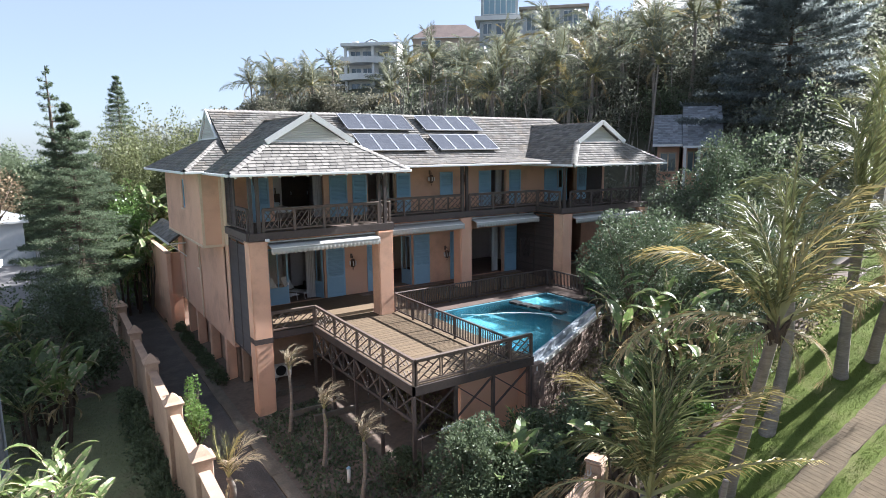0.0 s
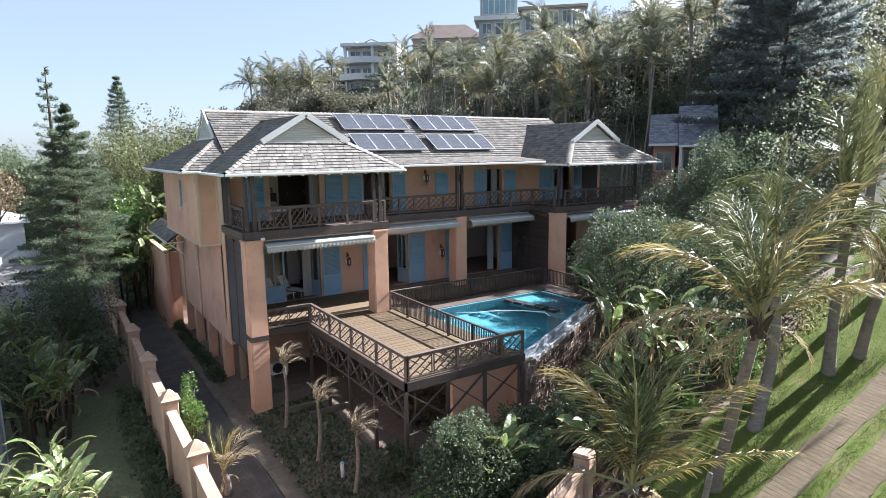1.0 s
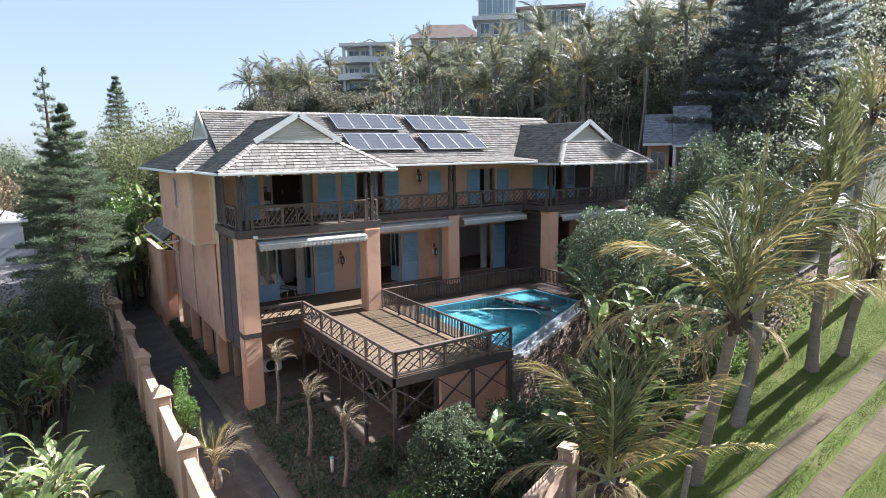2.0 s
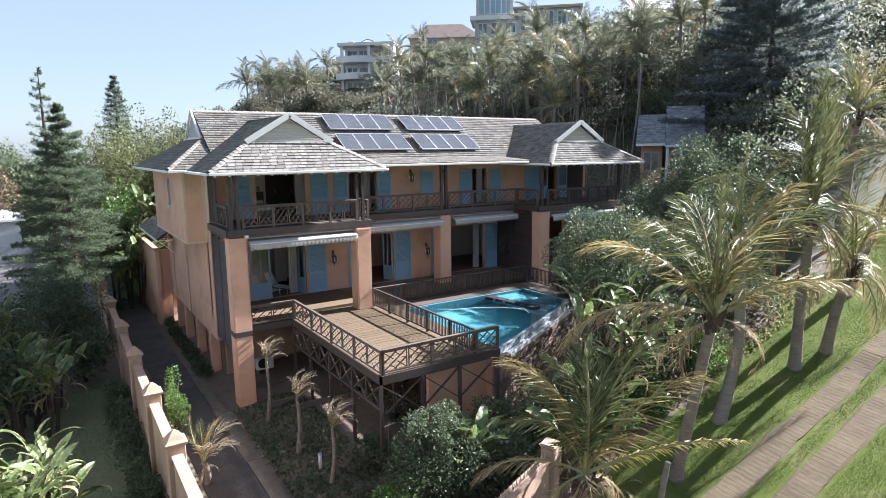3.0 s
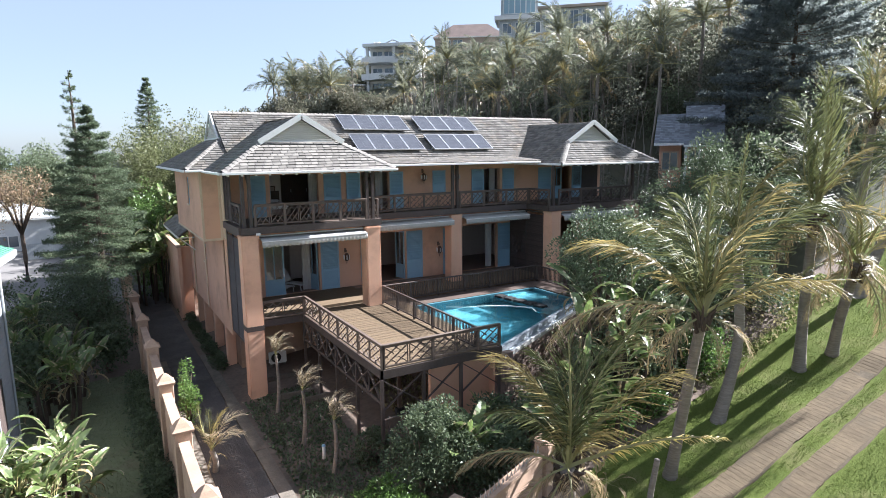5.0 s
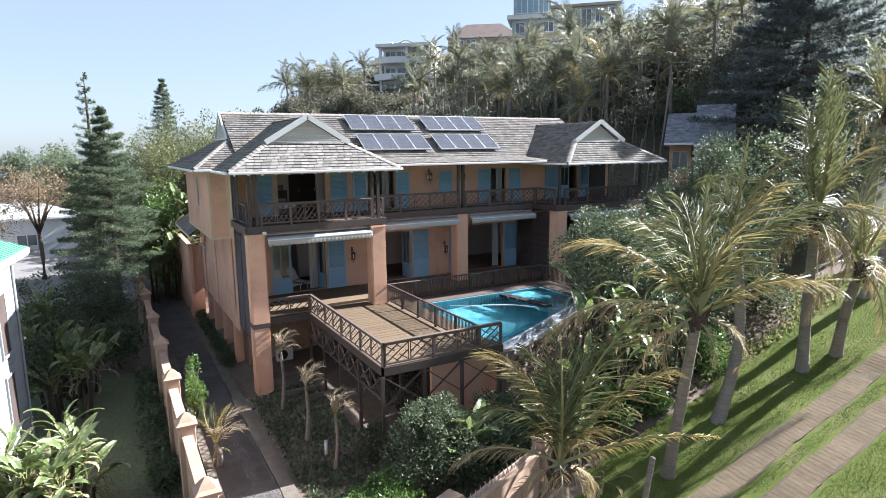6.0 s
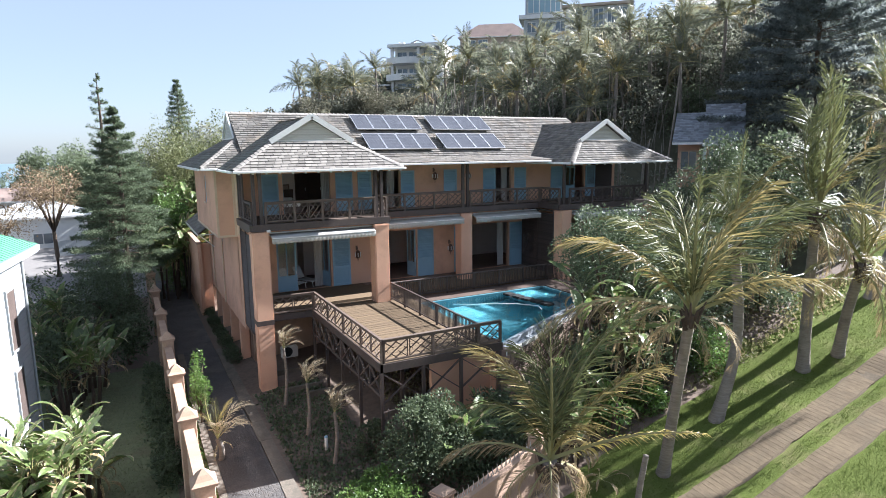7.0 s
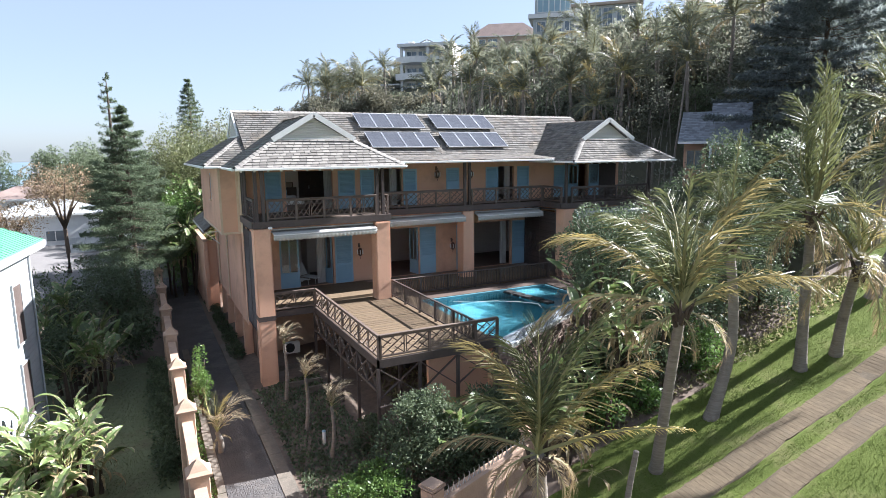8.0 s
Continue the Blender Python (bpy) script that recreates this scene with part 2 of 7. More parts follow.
M_LANTERN = material("lantern_metal", (0.16, 0.09, 0.065), (0.10, 0.06, 0.045), 0.55, metal=0.3)
M_POOLTILE = material("pale_blue_pool_plaster", (0.082, 0.205, 0.245), (0.06, 0.165, 0.208), 0.5, grain=2, mottle=0.4, bump=0.05)
M_POOLEDGE = material("grey_pool_edge", (0.30, 0.33, 0.36), (0.22, 0.24, 0.27), 0.4, grain=8, mottle=1)


def glass_material(name, tint=(0.9, 0.95, 0.95), rough=0.02):
    m = bpy.data.materials.new(name)
    m.use_nodes = True
    b = m.node_tree.nodes["Principled BSDF"]
    b.inputs["Base Color"].default_value = (*tint, 1)
    b.inputs["Roughness"].default_value, b.inputs["Transmission Weight"].default_value, b.inputs["IOR"].default_value = rough, 1.0, 1.45
    return m


M_GLASS = glass_material("window_glass")
M_FARGLASS = material("far_window_glass", (0.10, 0.13, 0.15), (0.07, 0.09, 0.11), 0.1, grain=0.5, mottle=0.2, bump=0, spec=0.8)
M_BLUEGLASS = material("blue_tinted_glass", (0.22, 0.33, 0.38), (0.17, 0.27, 0.32), 0.08, grain=0.5, mottle=0.2, bump=0, spec=0.9)
M_WATER = glass_material("pool_water", (0.55, 0.88, 0.95), 0.03)
wt = M_WATER.node_tree
wb = wt.nodes.new("ShaderNodeTexNoise")
wb.inputs["Scale"].default_value, wb.inputs["Detail"].default_value = 2.2, 3
wbp = wt.nodes.new("ShaderNodeBump")
wbp.inputs["Strength"].default_value, wbp.inputs["Distance"].default_value = 0.25, 0.05
wtc = wt.nodes.new("ShaderNodeTexCoord")
wt.links.new(wtc.outputs["Object"], wb.inputs["Vector"]), wt.links.new(wb.outputs["Fac"], wbp.inputs["Height"])
wt.links.new(wbp.outputs["Normal"], wt.nodes["Principled BSDF"].inputs["Normal"])
wt.nodes["Principled BSDF"].inputs["IOR"].default_value = 1.33
M_PAVER = material("worn_track_paver", (0.172, 0.134, 0.09), (0.105, 0.083, 0.057), 0.95, spec=0.05, grain=5, mottle=0.7, bump=0.4, bump_scale=25, vary=0.04, stain=(0.115, 0.095, 0.068), stain_scale=0.9, stretch=(2.2, 0.8, 1), runs_on=True)

# ---- building helpers ----
def mesh_object(name, bm, mat, parent=None, label="", smooth=False):
    me = bpy.data.meshes.new(name)
    bm.to_mesh(me)
    bm.free()
    me.materials.append(mat)
    if smooth:
        me.polygons.foreach_set("use_smooth", [True] * len(me.polygons))
    ob = new(name, me)
    if parent:
        ob.parent = parent
    if label:
        tagged(ob, label)
    return ob


def part(name, bm, mat, parent, label="", smooth=False):
    return mesh_object(name, bm, mat, parent, label, smooth)


def thing(name, label, category, group="", at=(0, 0, 0), turn=0.0):
    ob = new(name)
    ob.matrix_basis = pose(*at, 0, 0, turn)
    return tagged(ob, label, category, group)


def share(name, mesh, parent, m=None):
    ob = new(name, mesh)
    ob.parent = parent
    if m is not None:
        ob.matrix_basis = m
    return ob


def box(bm, x0, x1, y0, y1, z0, z1):
    v = [bm.verts.new(p) for p in ((x0, y0, z0), (x1, y0, z0), (x1, y1, z0), (x0, y1, z0), (x0, y0, z1), (x1, y0, z1), (x1, y1, z1), (x0, y1, z1))]
    for f in ((3, 2, 1, 0), (4, 5, 6, 7), (0, 1, 5, 4), (1, 2, 6, 5), (2, 3, 7, 6), (3, 0, 4, 7)):
        bm.faces.new([v[i] for i in f])
    return v


def boxes(*rows):
    bm = bmesh.new()
    for r in rows:
        box(bm, *r)
    return bm


def soft_box(x0, x1, y0, y1, z0, z1, r=0.03, seg=2):
    bm = boxes((x0, x1, y0, y1, z0, z1))
    bmesh.ops.bevel(bm, geom=bm.edges[:], offset=r, segments=seg, affect="EDGES")
    return bm


def beam(bm, p, q, w, h, up=(0, 0, 1)):
    """A bar of section w x h from p to q."""
    p, q = Vector(p), Vector(q)
    d = (q - p).normalized()
    s = d.cross(Vector(up))
    s = s.normalized() if s.length > 1e-4 else Vector((1, 0, 0))
    u = s.cross(d).normalized()
    v = []
    for e in (p, q):
        for a, b in ((-1, -1), (1, -1), (1, 1), (-1, 1)):
            v.append(bm.verts.new(e + s * (a * w / 2) + u * (b * h / 2)))
    for f in ((0, 1, 2, 3), (7, 6, 5, 4), (0, 4, 5, 1), (1, 5, 6, 2), (2, 6, 7, 3), (3, 7, 4, 0)):
        bm.faces.new([v[i] for i in f])


def tube(bm, pts, radii, n=8, cap=True):
    """A tapering round bar through the points."""
    pts = [Vector(p) for p in pts]
    rings = []
    for i, p in enumerate(pts):
        d = (pts[min(i + 1, len(pts) - 1)] - pts[max(i - 1, 0)]).normalized()
        s = d.cross(Vector((0, 0, 1)))
        s = s.normalized() if s.length > 1e-3 else Vector((1, 0, 0))
        u = s.cross(d).normalized()
        rings.append([bm.verts.new(p + (s * math.cos(2 * math.pi * k / n) + u * math.sin(2 * math.pi * k / n)) * radii[i]) for k in range(n)])
    for a, b in zip(rings, rings[1:]):
        for k in range(n):
            bm.faces.new((a[k], a[(k + 1) % n], b[(k + 1) % n], b[k]))
    if cap:
        bm.faces.new(rings[0][::-1])
        bm.faces.new(rings[-1])


def slab(bm, pts, thick):
    """A flat plate with the given outline, thick metres deep below it."""
    pts = [Vector(p) for p in pts]
    n = (pts[1] - pts[0]).cross(pts[2] - pts[0]).normalized()
    if n.z < 0:
        pts, n = pts[::-1], -n
    top = [bm.verts.new(p) for p in pts]
    low = [bm.verts.new(p - n * thick) for p in pts]
    bm.faces.new(top)
    bm.faces.new(low[::-1])
    for i in range(len(pts)):
        j = (i + 1) % len(pts)
        bm.faces.new((top[j], top[i], low[i], low[j]))


def quick_mesh(name, verts, quads, mat, parent=None, smooth=False):
    """A mesh from arrays of corners and four-cornered faces."""
    verts, quads = np.asarray(verts, np.float32), np.asarray(quads, np.int32)
    me = bpy.data.meshes.new(name)
    me.vertices.add(len(verts))
    me.vertices.foreach_set("co", verts.ravel())
    me.loops.add(quads.size)
    me.loops.foreach_set("vertex_index", quads.ravel())
    me.polygons.add(len(quads))
    me.polygons.foreach_set("loop_start", np.arange(0, quads.size, 4, dtype=np.int32))
    if smooth:
        me.polygons.foreach_set("use_smooth", np.ones(len(quads), dtype=bool))
    me.update(calc_edges=True)
    me.validate()
    me.materials.append(mat)
    if parent is False:
        return me
    ob = new(name, me)
    if parent:
        ob.parent = parent
    return ob


def smooth_step(a, b, v):
    u = min(1.0, max(0.0, (v - a) / (b - a)))
    return u * u * (3 - 2 * u)

# ---- ground ----
RISE_S = [-4500, -300, -60, 0, 12, 16.3, 19.5, 24.1, 25.5, 31, 46, 60, 67, 80, 88, 130, 220, 4500]
RISE_Z = [-60, -40, -4, 0, 0.1, 1.1, 2.0, 3.15, 3.65, 5.0, 9.0, 15.0, 18.0, 23.5, 26.0, 32, 36, 36]


def ground_z(x, y):
    s = 0.91 * x + 0.41 * y
    z = float(np.interp(s, RISE_S, RISE_Z))
    if s > 0:
        z *= smooth_step(5.0, 13.0, x + max(0.0, y - 60) * 0.05)
    inside = smooth_step(5.0, 7.0, x) * (1 - smooth_step(34, 44, x)) * smooth_step(8.5, 12.5, y) * (1 - smooth_step(36, 46, y))
    z = z * (1 - inside) + min(z, 0.25 + 0.11 * max(0.0, x - 8)) * inside
    z -= 0.8 * (1 - smooth_step(1.8, 2.6, x)) * (1 - smooth_step(30, 45, y))
    z *= 1 - 0.85 * smooth_step(72, 128, y) * (1 - smooth_step(20, 62, x))
    z -= 8.5 * math.exp(-0.5 * (((x - 50) / 15) ** 2 + ((y - 97) / 19) ** 2))
    terrace = smooth_step(37, 41, x) * (1 - smooth_step(49, 55, x)) * smooth_step(20, 24, y) * (1 - smooth_step(33, 39, y))
    z = z * (1 - terrace) + min(z, 8.3) * terrace
    z *= 1 - 0.95 * smooth_step(152, 205, y)
    if x < 40 and y > 130:
        z -= (y - 130) * 0.2 * (1 - smooth_step(0, 40, x))
    if x < 0:
        z -= 0.0006 * min(300.0, abs(x)) ** 2 * 0.5
    return max(z, -44.0)


def spread(stops):
    out = []
    for a, b, step in stops:
        out += list(np.arange(a, b, step))
    return np.array(out + [stops[-1][1]])


gx = spread([(-4800, -800, 500), (-800, -120, 60), (-120, -12, 6), (-12, 40, 0.7), (40, 130, 4), (130, 400, 30), (400, 4800, 550)])
gy = spread([(-4800, -800, 500), (-800, -60, 60), (-60, -14, 4), (-14, 46, 0.7), (46, 150, 4), (150, 800, 50), (800, 4800, 500)])
gv = np.array([[(x, y, ground_z(x, y) + 0.05 * noise.noise((x * 0.4, y * 0.4, 0)) * (1 if abs(x) < 150 else 0)) for x in gx] for y in gy]).reshape(-1, 3)
gi = np.arange(len(gx) * len(gy)).reshape(len(gy), len(gx))
gq = np.stack([gi[:-1, :-1], gi[:-1, 1:], gi[1:, 1:], gi[1:, :-1]], -1).reshape(-1, 4)
ground = tagged(quick_mesh("ground", gv, gq, M_SOIL, smooth=True), "sloping garden ground with lawn, soil and bush floor", "ground", kind="structure")
for m in (M_GRASS, material("bush_floor", (0.125, 0.12, 0.08), (0.085, 0.085, 0.055), 0.95, grain=2, mottle=0.2, bump=0.6, bump_scale=6), M_DULLGRASS):
    ground.data.materials.append(m)


def on_lawn(x, y):
    if x > 11.5 and y < 6.4 + 0.14 * (x - 18) + 0.5 * math.sin(x * 0.9):
        return True
    return x < 2.0 and y < 30


slots = []
for q in gq:
    cx, cy = gv[q].mean(0)[:2]
    slots.append(3 if on_lawn(cx, cy) and -60 < cx < 5 else 1 if on_lawn(cx, cy) and cx > -60 else 2 if cx > 36 or cy > 46 or cx < -60 else 0)
ground.data.polygons.foreach_set("material_index", np.array(slots, np.int32))

bm = boxes((-4800, 4800, 250, 4800, -40.4, -40.0))
tagged(mesh_object("sea", bm, M_SEA), "flat blue grey sea out to the horizon", "water", kind="structure")
bm = bmesh.new()
for a in range(3):
    box(bm, -900, 60, 262 + a * 16, 270 + a * 16, -40.0, -39.8)
tagged(mesh_object("surf", bm, M_SURF), "white lines of surf along the beach", "water", kind="structure")


def draped(name, outline_x, y_low, y_high, mat, label, category, lift=0.05, step=0.6):
    """A strip over the ground: for each x its near and far edge, with real thickness."""
    xs = np.arange(outline_x[0], outline_x[1] + step, step)
    v, q = [], []
    for i, x in enumerate(xs):
        for y in (y_low(x), y_high(x)):
            v += [(x, y, ground_z(x, y) + lift), (x, y, ground_z(x, y) - 0.15)]
        if i:
            a, b = (i - 1) * 4, i * 4
            q += [(a, b, b + 2, a + 2), (a, a + 1, b + 1, b), (a + 2, b + 2, b + 3, a + 3)]
    return tagged(quick_mesh(name, v, q, mat), label, category, kind="structure")


wob = lambda x, k: 0.035 * math.sin(x * 1.3 + k) + 0.03 * math.sin(x * 4.1 + 2 * k)
draped("track_1", (13.0, 60.0), lambda x: 2.6 + 0.012 * (x - 20) + wob(x, 0), lambda x: 3.4 + 0.012 * (x - 20) + wob(x, 1), M_TRACK, "worn sandy concrete wheel track across the lawn", "track")
draped("track_2", (13.0, 60.0), lambda x: 1.15 + 0.012 * (x - 20) + wob(x, 2), lambda x: 1.98 + 0.012 * (x - 20) + wob(x, 3), M_TRACK, "worn sandy concrete wheel track across the lawn", "track")

# cross-laid pavers of the two tracks, where they pass nearest
rnd = random.Random(31)
pm = bpy.data.meshes.new("paver")
bm = soft_box(-0.0947, 0.0947, -0.38, 0.38, -0.06, 0.004, 0.0012, 1)
bm.to_mesh(pm), bm.free()
pm.materials.append(M_PAVER)
for name, mid in (("track_1", 3.0), ("track_2", 1.565)):
    x = 13.1
    while x < 38:
        y = mid + 0.012 * (x - 20) + rnd.uniform(-0.03, 0.03)
        tilt = -math.atan2(ground_z(x + 0.3, y) - ground_z(x - 0.3, y), 0.6)
        share("paver", pm, bpy.data.objects[name], pose(x, y, ground_z(x, y) + 0.055, math.degrees(math.atan2(ground_z(x, y + 0.3) - ground_z(x, y - 0.3), 0.6)) + rnd.uniform(-0.15, 0.15), math.degrees(tilt), rnd.uniform(-0.5, 0.5)))
        x += rnd.uniform(0.1896, 0.1912)

# driveway beside the house
bm = boxes((3.42, 5.15, -4, 27, -0.2, 0.12), (2.75, 5.15, 27, 52, -0.2, 0.12))
tagged(mesh_object("driveway", bm, M_DRIVE), "dark paved driveway along the side of the house", "driveway", kind="structure")
bm = bmesh.new()
y = 2.0
while y < 27:
    box(bm, 5.17 + 0.03 * math.sin(y * 1.9), 5.66 + 0.06 * math.sin(y * 3.3), y, y + 1.897, -0.2, 0.15 + 0.012 * math.sin(y * 7))
    box(bm, 3.10 + 0.04 * math.sin(y * 2.3), 3.405, y, y + 1.897, -0.2, 0.13 + 0.012 * math.sin(y * 5))
    y += 1.9
tagged(mesh_object("driveway_edging", bm, M_KERB), "sandy concrete edging strip beside the dark driveway", "kerb", kind="structure")

# ---- house ----
house = thing("house", "two-storey peach stucco beach house with slate hipped roofs and blue shutters", "house")
DECK, FLOOR, UPPER, EAVE = 3.8, 3.95, 8.35, 10.94
WALL_Y = 25.0
BACK_Y = 36.0
SIDE_X = 6.35


def wall_with_holes(x0, x1, z0, z1, y0, y1, holes):
    """A wall along x, thick from y0 to y1, with holes (x0, x1, z0, z1) right through it."""
    xs = sorted({x0, x1, *(h[0] for h in holes), *(h[1] for h in holes)})
    zs = sorted({z0, z1, *(min(max(z, z0), z1) for h in holes for z in h[2:])})
    solid = {(i, k) for i in range(len(xs) - 1) for k in range(len(zs) - 1) if not any(h[0] < (xs[i] + xs[i + 1]) / 2 < h[1] and h[2] < (zs[k] + zs[k + 1]) / 2 < h[3] for h in holes)}
    bm = bmesh.new()
    grid = {}

    def at(i, k, y):
        if (i, k, y) not in grid:
            grid[i, k, y] = bm.verts.new((xs[i], y, zs[k]))
        return grid[i, k, y]

    for i, k in solid:
        bm.faces.new((at(i, k, y0), at(i + 1, k, y0), at(i + 1, k + 1, y0), at(i, k + 1, y0)))
        bm.faces.new((at(i, k + 1, y1), at(i + 1, k + 1, y1), at(i + 1, k, y1), at(i, k, y1)))
        for di, dk, p, q in ((-1, 0, (i, k + 1), (i, k)), (1, 0, (i + 1, k), (i + 1, k + 1)), (0, -1, (i, k), (i + 1, k)), (0, 1, (i + 1, k + 1), (i, k + 1))):
            if (i + di, k + dk) not in solid:
                bm.faces.new((at(*p, y0), at(*q, y0), at(*q, y1), at(*p, y1))[::-1])
    return bm


GROUND_HOLES = [(8.35, 11.45, FLOOR, 6.95), (15.1, 17.0, FLOOR, 6.95), (20.9, 23.9, FLOOR, 6.95), (27.5, 31.0, FLOOR, 6.95)]
UPPER_HOLES = [(8.9, 11.6, UPPER, 10.6), (14.2, 15.95, UPPER, 10.6), (22.85, 24.1, UPPER, 10.6), (28.6, 30.4, UPPER, 10.6)]
part("front_wall", wall_with_holes(SIDE_X, 33.0, 3.5, 8.1, WALL_Y, WALL_Y + 0.25, GROUND_HOLES), M_PEACH, house)
part("upper_front_wall", wall_with_holes(SIDE_X, 33.0, 8.1, 11.3, WALL_Y, WALL_Y + 0.25, UPPER_HOLES), M_PEACH, house)
# side wall with its windows, and a raised ground storey on a dark recess
SIDE_HOLES = [(28.9, 29.6, 8.95, 10.5), (31.0, 31.7, 5.2, 6.6)]
UP_X = 5.37


def side_panel(x, y0, y1, z0, z1, holes):
    bm = bmesh.new()
    ys = sorted({y0, y1, *(h[0] for h in holes), *(h[1] for h in holes)})
    for a, b in zip(ys, ys[1:]):
        m, z = (a + b) / 2, z0
        for lo, hi in sorted((h[2], h[3]) for h in holes if h[0] < m < h[1]):
            box(bm, x, x + 0.25, a, b, z, lo)
            z = hi
        box(bm, x, x + 0.25, a, b, z, z1)
    return bm


part("side_wall", side_panel(SIDE_X, WALL_Y - 0.6, 38.0, 2.3, 7.4, SIDE_HOLES[1:]), M_PEACH, house)
part("upper_side_wall", side_panel(UP_X, WALL_Y + 0.2, 34.4, 7.42, 10.9, SIDE_HOLES[:1]), M_PEACH, house)
part("upper_corner_wall", boxes((SIDE_X, SIDE_X + 0.25, WALL_Y - 0.6, 25.0, 7.42, 10.9)), M_CREAM, house)
part("upper_return_wall", boxes((UP_X, SIDE_X - 0.004, WALL_Y, WALL_Y + 0.196, 7.42, 10.9)), M_PEACH, house)
part("upper_rear_wall", boxes((UP_X, SIDE_X + 0.25, 34.402, 34.6, 7.42, 10.9)), M_PEACH, house)
part("overhang_slab", boxes((UP_X - 0.03, SIDE_X + 0.2, WALL_Y - 0.03, 34.6, 7.3, 7.415)), M_CREAM, house)
part("corner_trim", boxes((UP_X - 0.03, UP_X + 0.09, WALL_Y - 0.03, WALL_Y - 0.002, 7.42, 10.88)), M_CREAM, house)
part("corner_trim", boxes((SIDE_X - 0.12, SIDE_X - 0.003, WALL_Y - 0.03, WALL_Y - 0.002, 7.42, 10.88)), M_CREAM, house)
part("plinth_wall", boxes((SIDE_X + 0.5, SIDE_X + 0.8, WALL_Y, BACK_Y, -0.3, 2.3), (SIDE_X + 0.5, 32, 25.3, 25.6, -0.3, 3.5)), M_WALLCAP, house)
for y in (26.0, 29.5, 33.0):
    part("side_pier", soft_box(SIDE_X - 0.02, SIDE_X + 0.45, y, y + 0.5, -0.2, 2.297, 0.03), M_PEACH, house)
part("back_wall", boxes((SIDE_X, 33.0, BACK_Y, BACK_Y + 0.25, -0.3, 11.1)), M_PEACH, house)
part("end_wall", boxes((33.0, 33.25, WALL_Y, BACK_Y, -0.3, 11.1)), M_PEACH, house)
for x in (12.6, 20.2, 26.6):
    part("cross_wall", boxes((x, x + 0.2, WALL_Y + 0.25, BACK_Y, 3.5, 11.0)), M_ROOM, house)
part("room_back", boxes((SIDE_X + 0.26, 32.9, 30.0, 30.15, 3.5, 11.0)), M_ROOM, house)
part("room_partition", boxes((7.4, 10.35, 28.1, 28.22, UPPER + 0.002, 10.94)), M_ROOM, house)
part("ground_floor_slab", boxes((SIDE_X + 0.26, 32.99, WALL_Y - 0.6, BACK_Y, 3.4, FLOOR - 0.004)), M_TILE, house)
part("upper_floor_slab", boxes((SIDE_X + 0.26, 32.99, WALL_Y + 0.255, BACK_Y, 8.0, UPPER)), M_TILE, house)
part("upper_ceiling", boxes((SIDE_X + 0.26, 32.99, WALL_Y + 0.255, BACK_Y, 10.95, 11.0)), M_ROOM, house)

# columns
COLS = ((6.72, 21.0, -0.3), (12.93, 21.0, -0.3), (19.42, 23.3, 0.3), (25.25, 21.0, 0.5), (32.2, 21.0, 0.5))
for cx, cy, base in COLS:
    col = part("column", soft_box(cx - 0.4, cx + 0.4, cy - 0.4, cy + 0.4, base, 7.95, 0.05), M_PEACH, house)
    if base < 0.4:
        part("band", boxes((cx - 0.41, cx + 0.41, cy - 0.41, cy + 0.41, 3.42, 3.66)), M_DARKWOOD, col)
    part("capital", soft_box(cx - 0.43, cx + 0.43, cy - 0.43, cy + 0.43, 7.86, 8.0, 0.04), M_PEACH, col)

# balcony floor with dark fascia beams
part("balcony_floor", boxes((6.4, 13.35, 20.75, 24.998, 8.2, UPPER), (13.352, 24.8, 22.95, 24.998, 8.2, UPPER), (24.802, 32.6, 20.75, 24.998, 8.2, UPPER)), M_RAILWOOD, house)
for r in ((6.35, 13.4, 20.62, 20.745, 8.04, 8.37), (13.4, 24.75, 22.82, 22.945, 8.04, 8.37), (24.75, 32.65, 20.62, 20.745, 8.04, 8.37), (13.355, 13.48, 20.75, 22.81, 8.04, 8.37), (24.67, 24.795, 20.75, 22.81, 8.04, 8.37), (6.25, 6.395, 20.75, 24.4, 8.04, 8.37)):
    part("fascia_beam", boxes(r), M_DARKWOOD, house)
bm = bmesh.new()
for x in np.arange(7.0, 13.2, 0.6):
    box(bm, x, x + 0.08, 20.75, 24.99, 8.03, 8.198)
for x in np.arange(13.8, 24.6, 0.6):
    box(bm, x, x + 0.08, 22.95, 24.99, 8.03, 8.198)
part("balcony_joists", bm, M_DARKWOOD, house)

# balcony posts
for px, py in ((6.72, 20.95), (12.93, 20.95), (19.42, 23.1), (25.25, 20.95), (32.2, 20.95)):
    for dx in ((-0.16, 0.16) if px < 20 else (0,)):
        part("balcony_post", boxes((px + dx - 0.075, px + dx + 0.075, py - 0.075, py + 0.075, 8.0, 11.05)), M_DARKWOOD, house)
# knee braces at the wing posts
for px, py, sx in ((12.93, 20.95, 1), (6.72, 20.95, 1)):
    bm = bmesh.new()
    beam(bm, (px + 0.22, py, 9.9), (px + 0.22, py + 0.85, 10.85), 0.08, 0.1)
    part("knee_brace", bm, M_DARKWOOD, house)


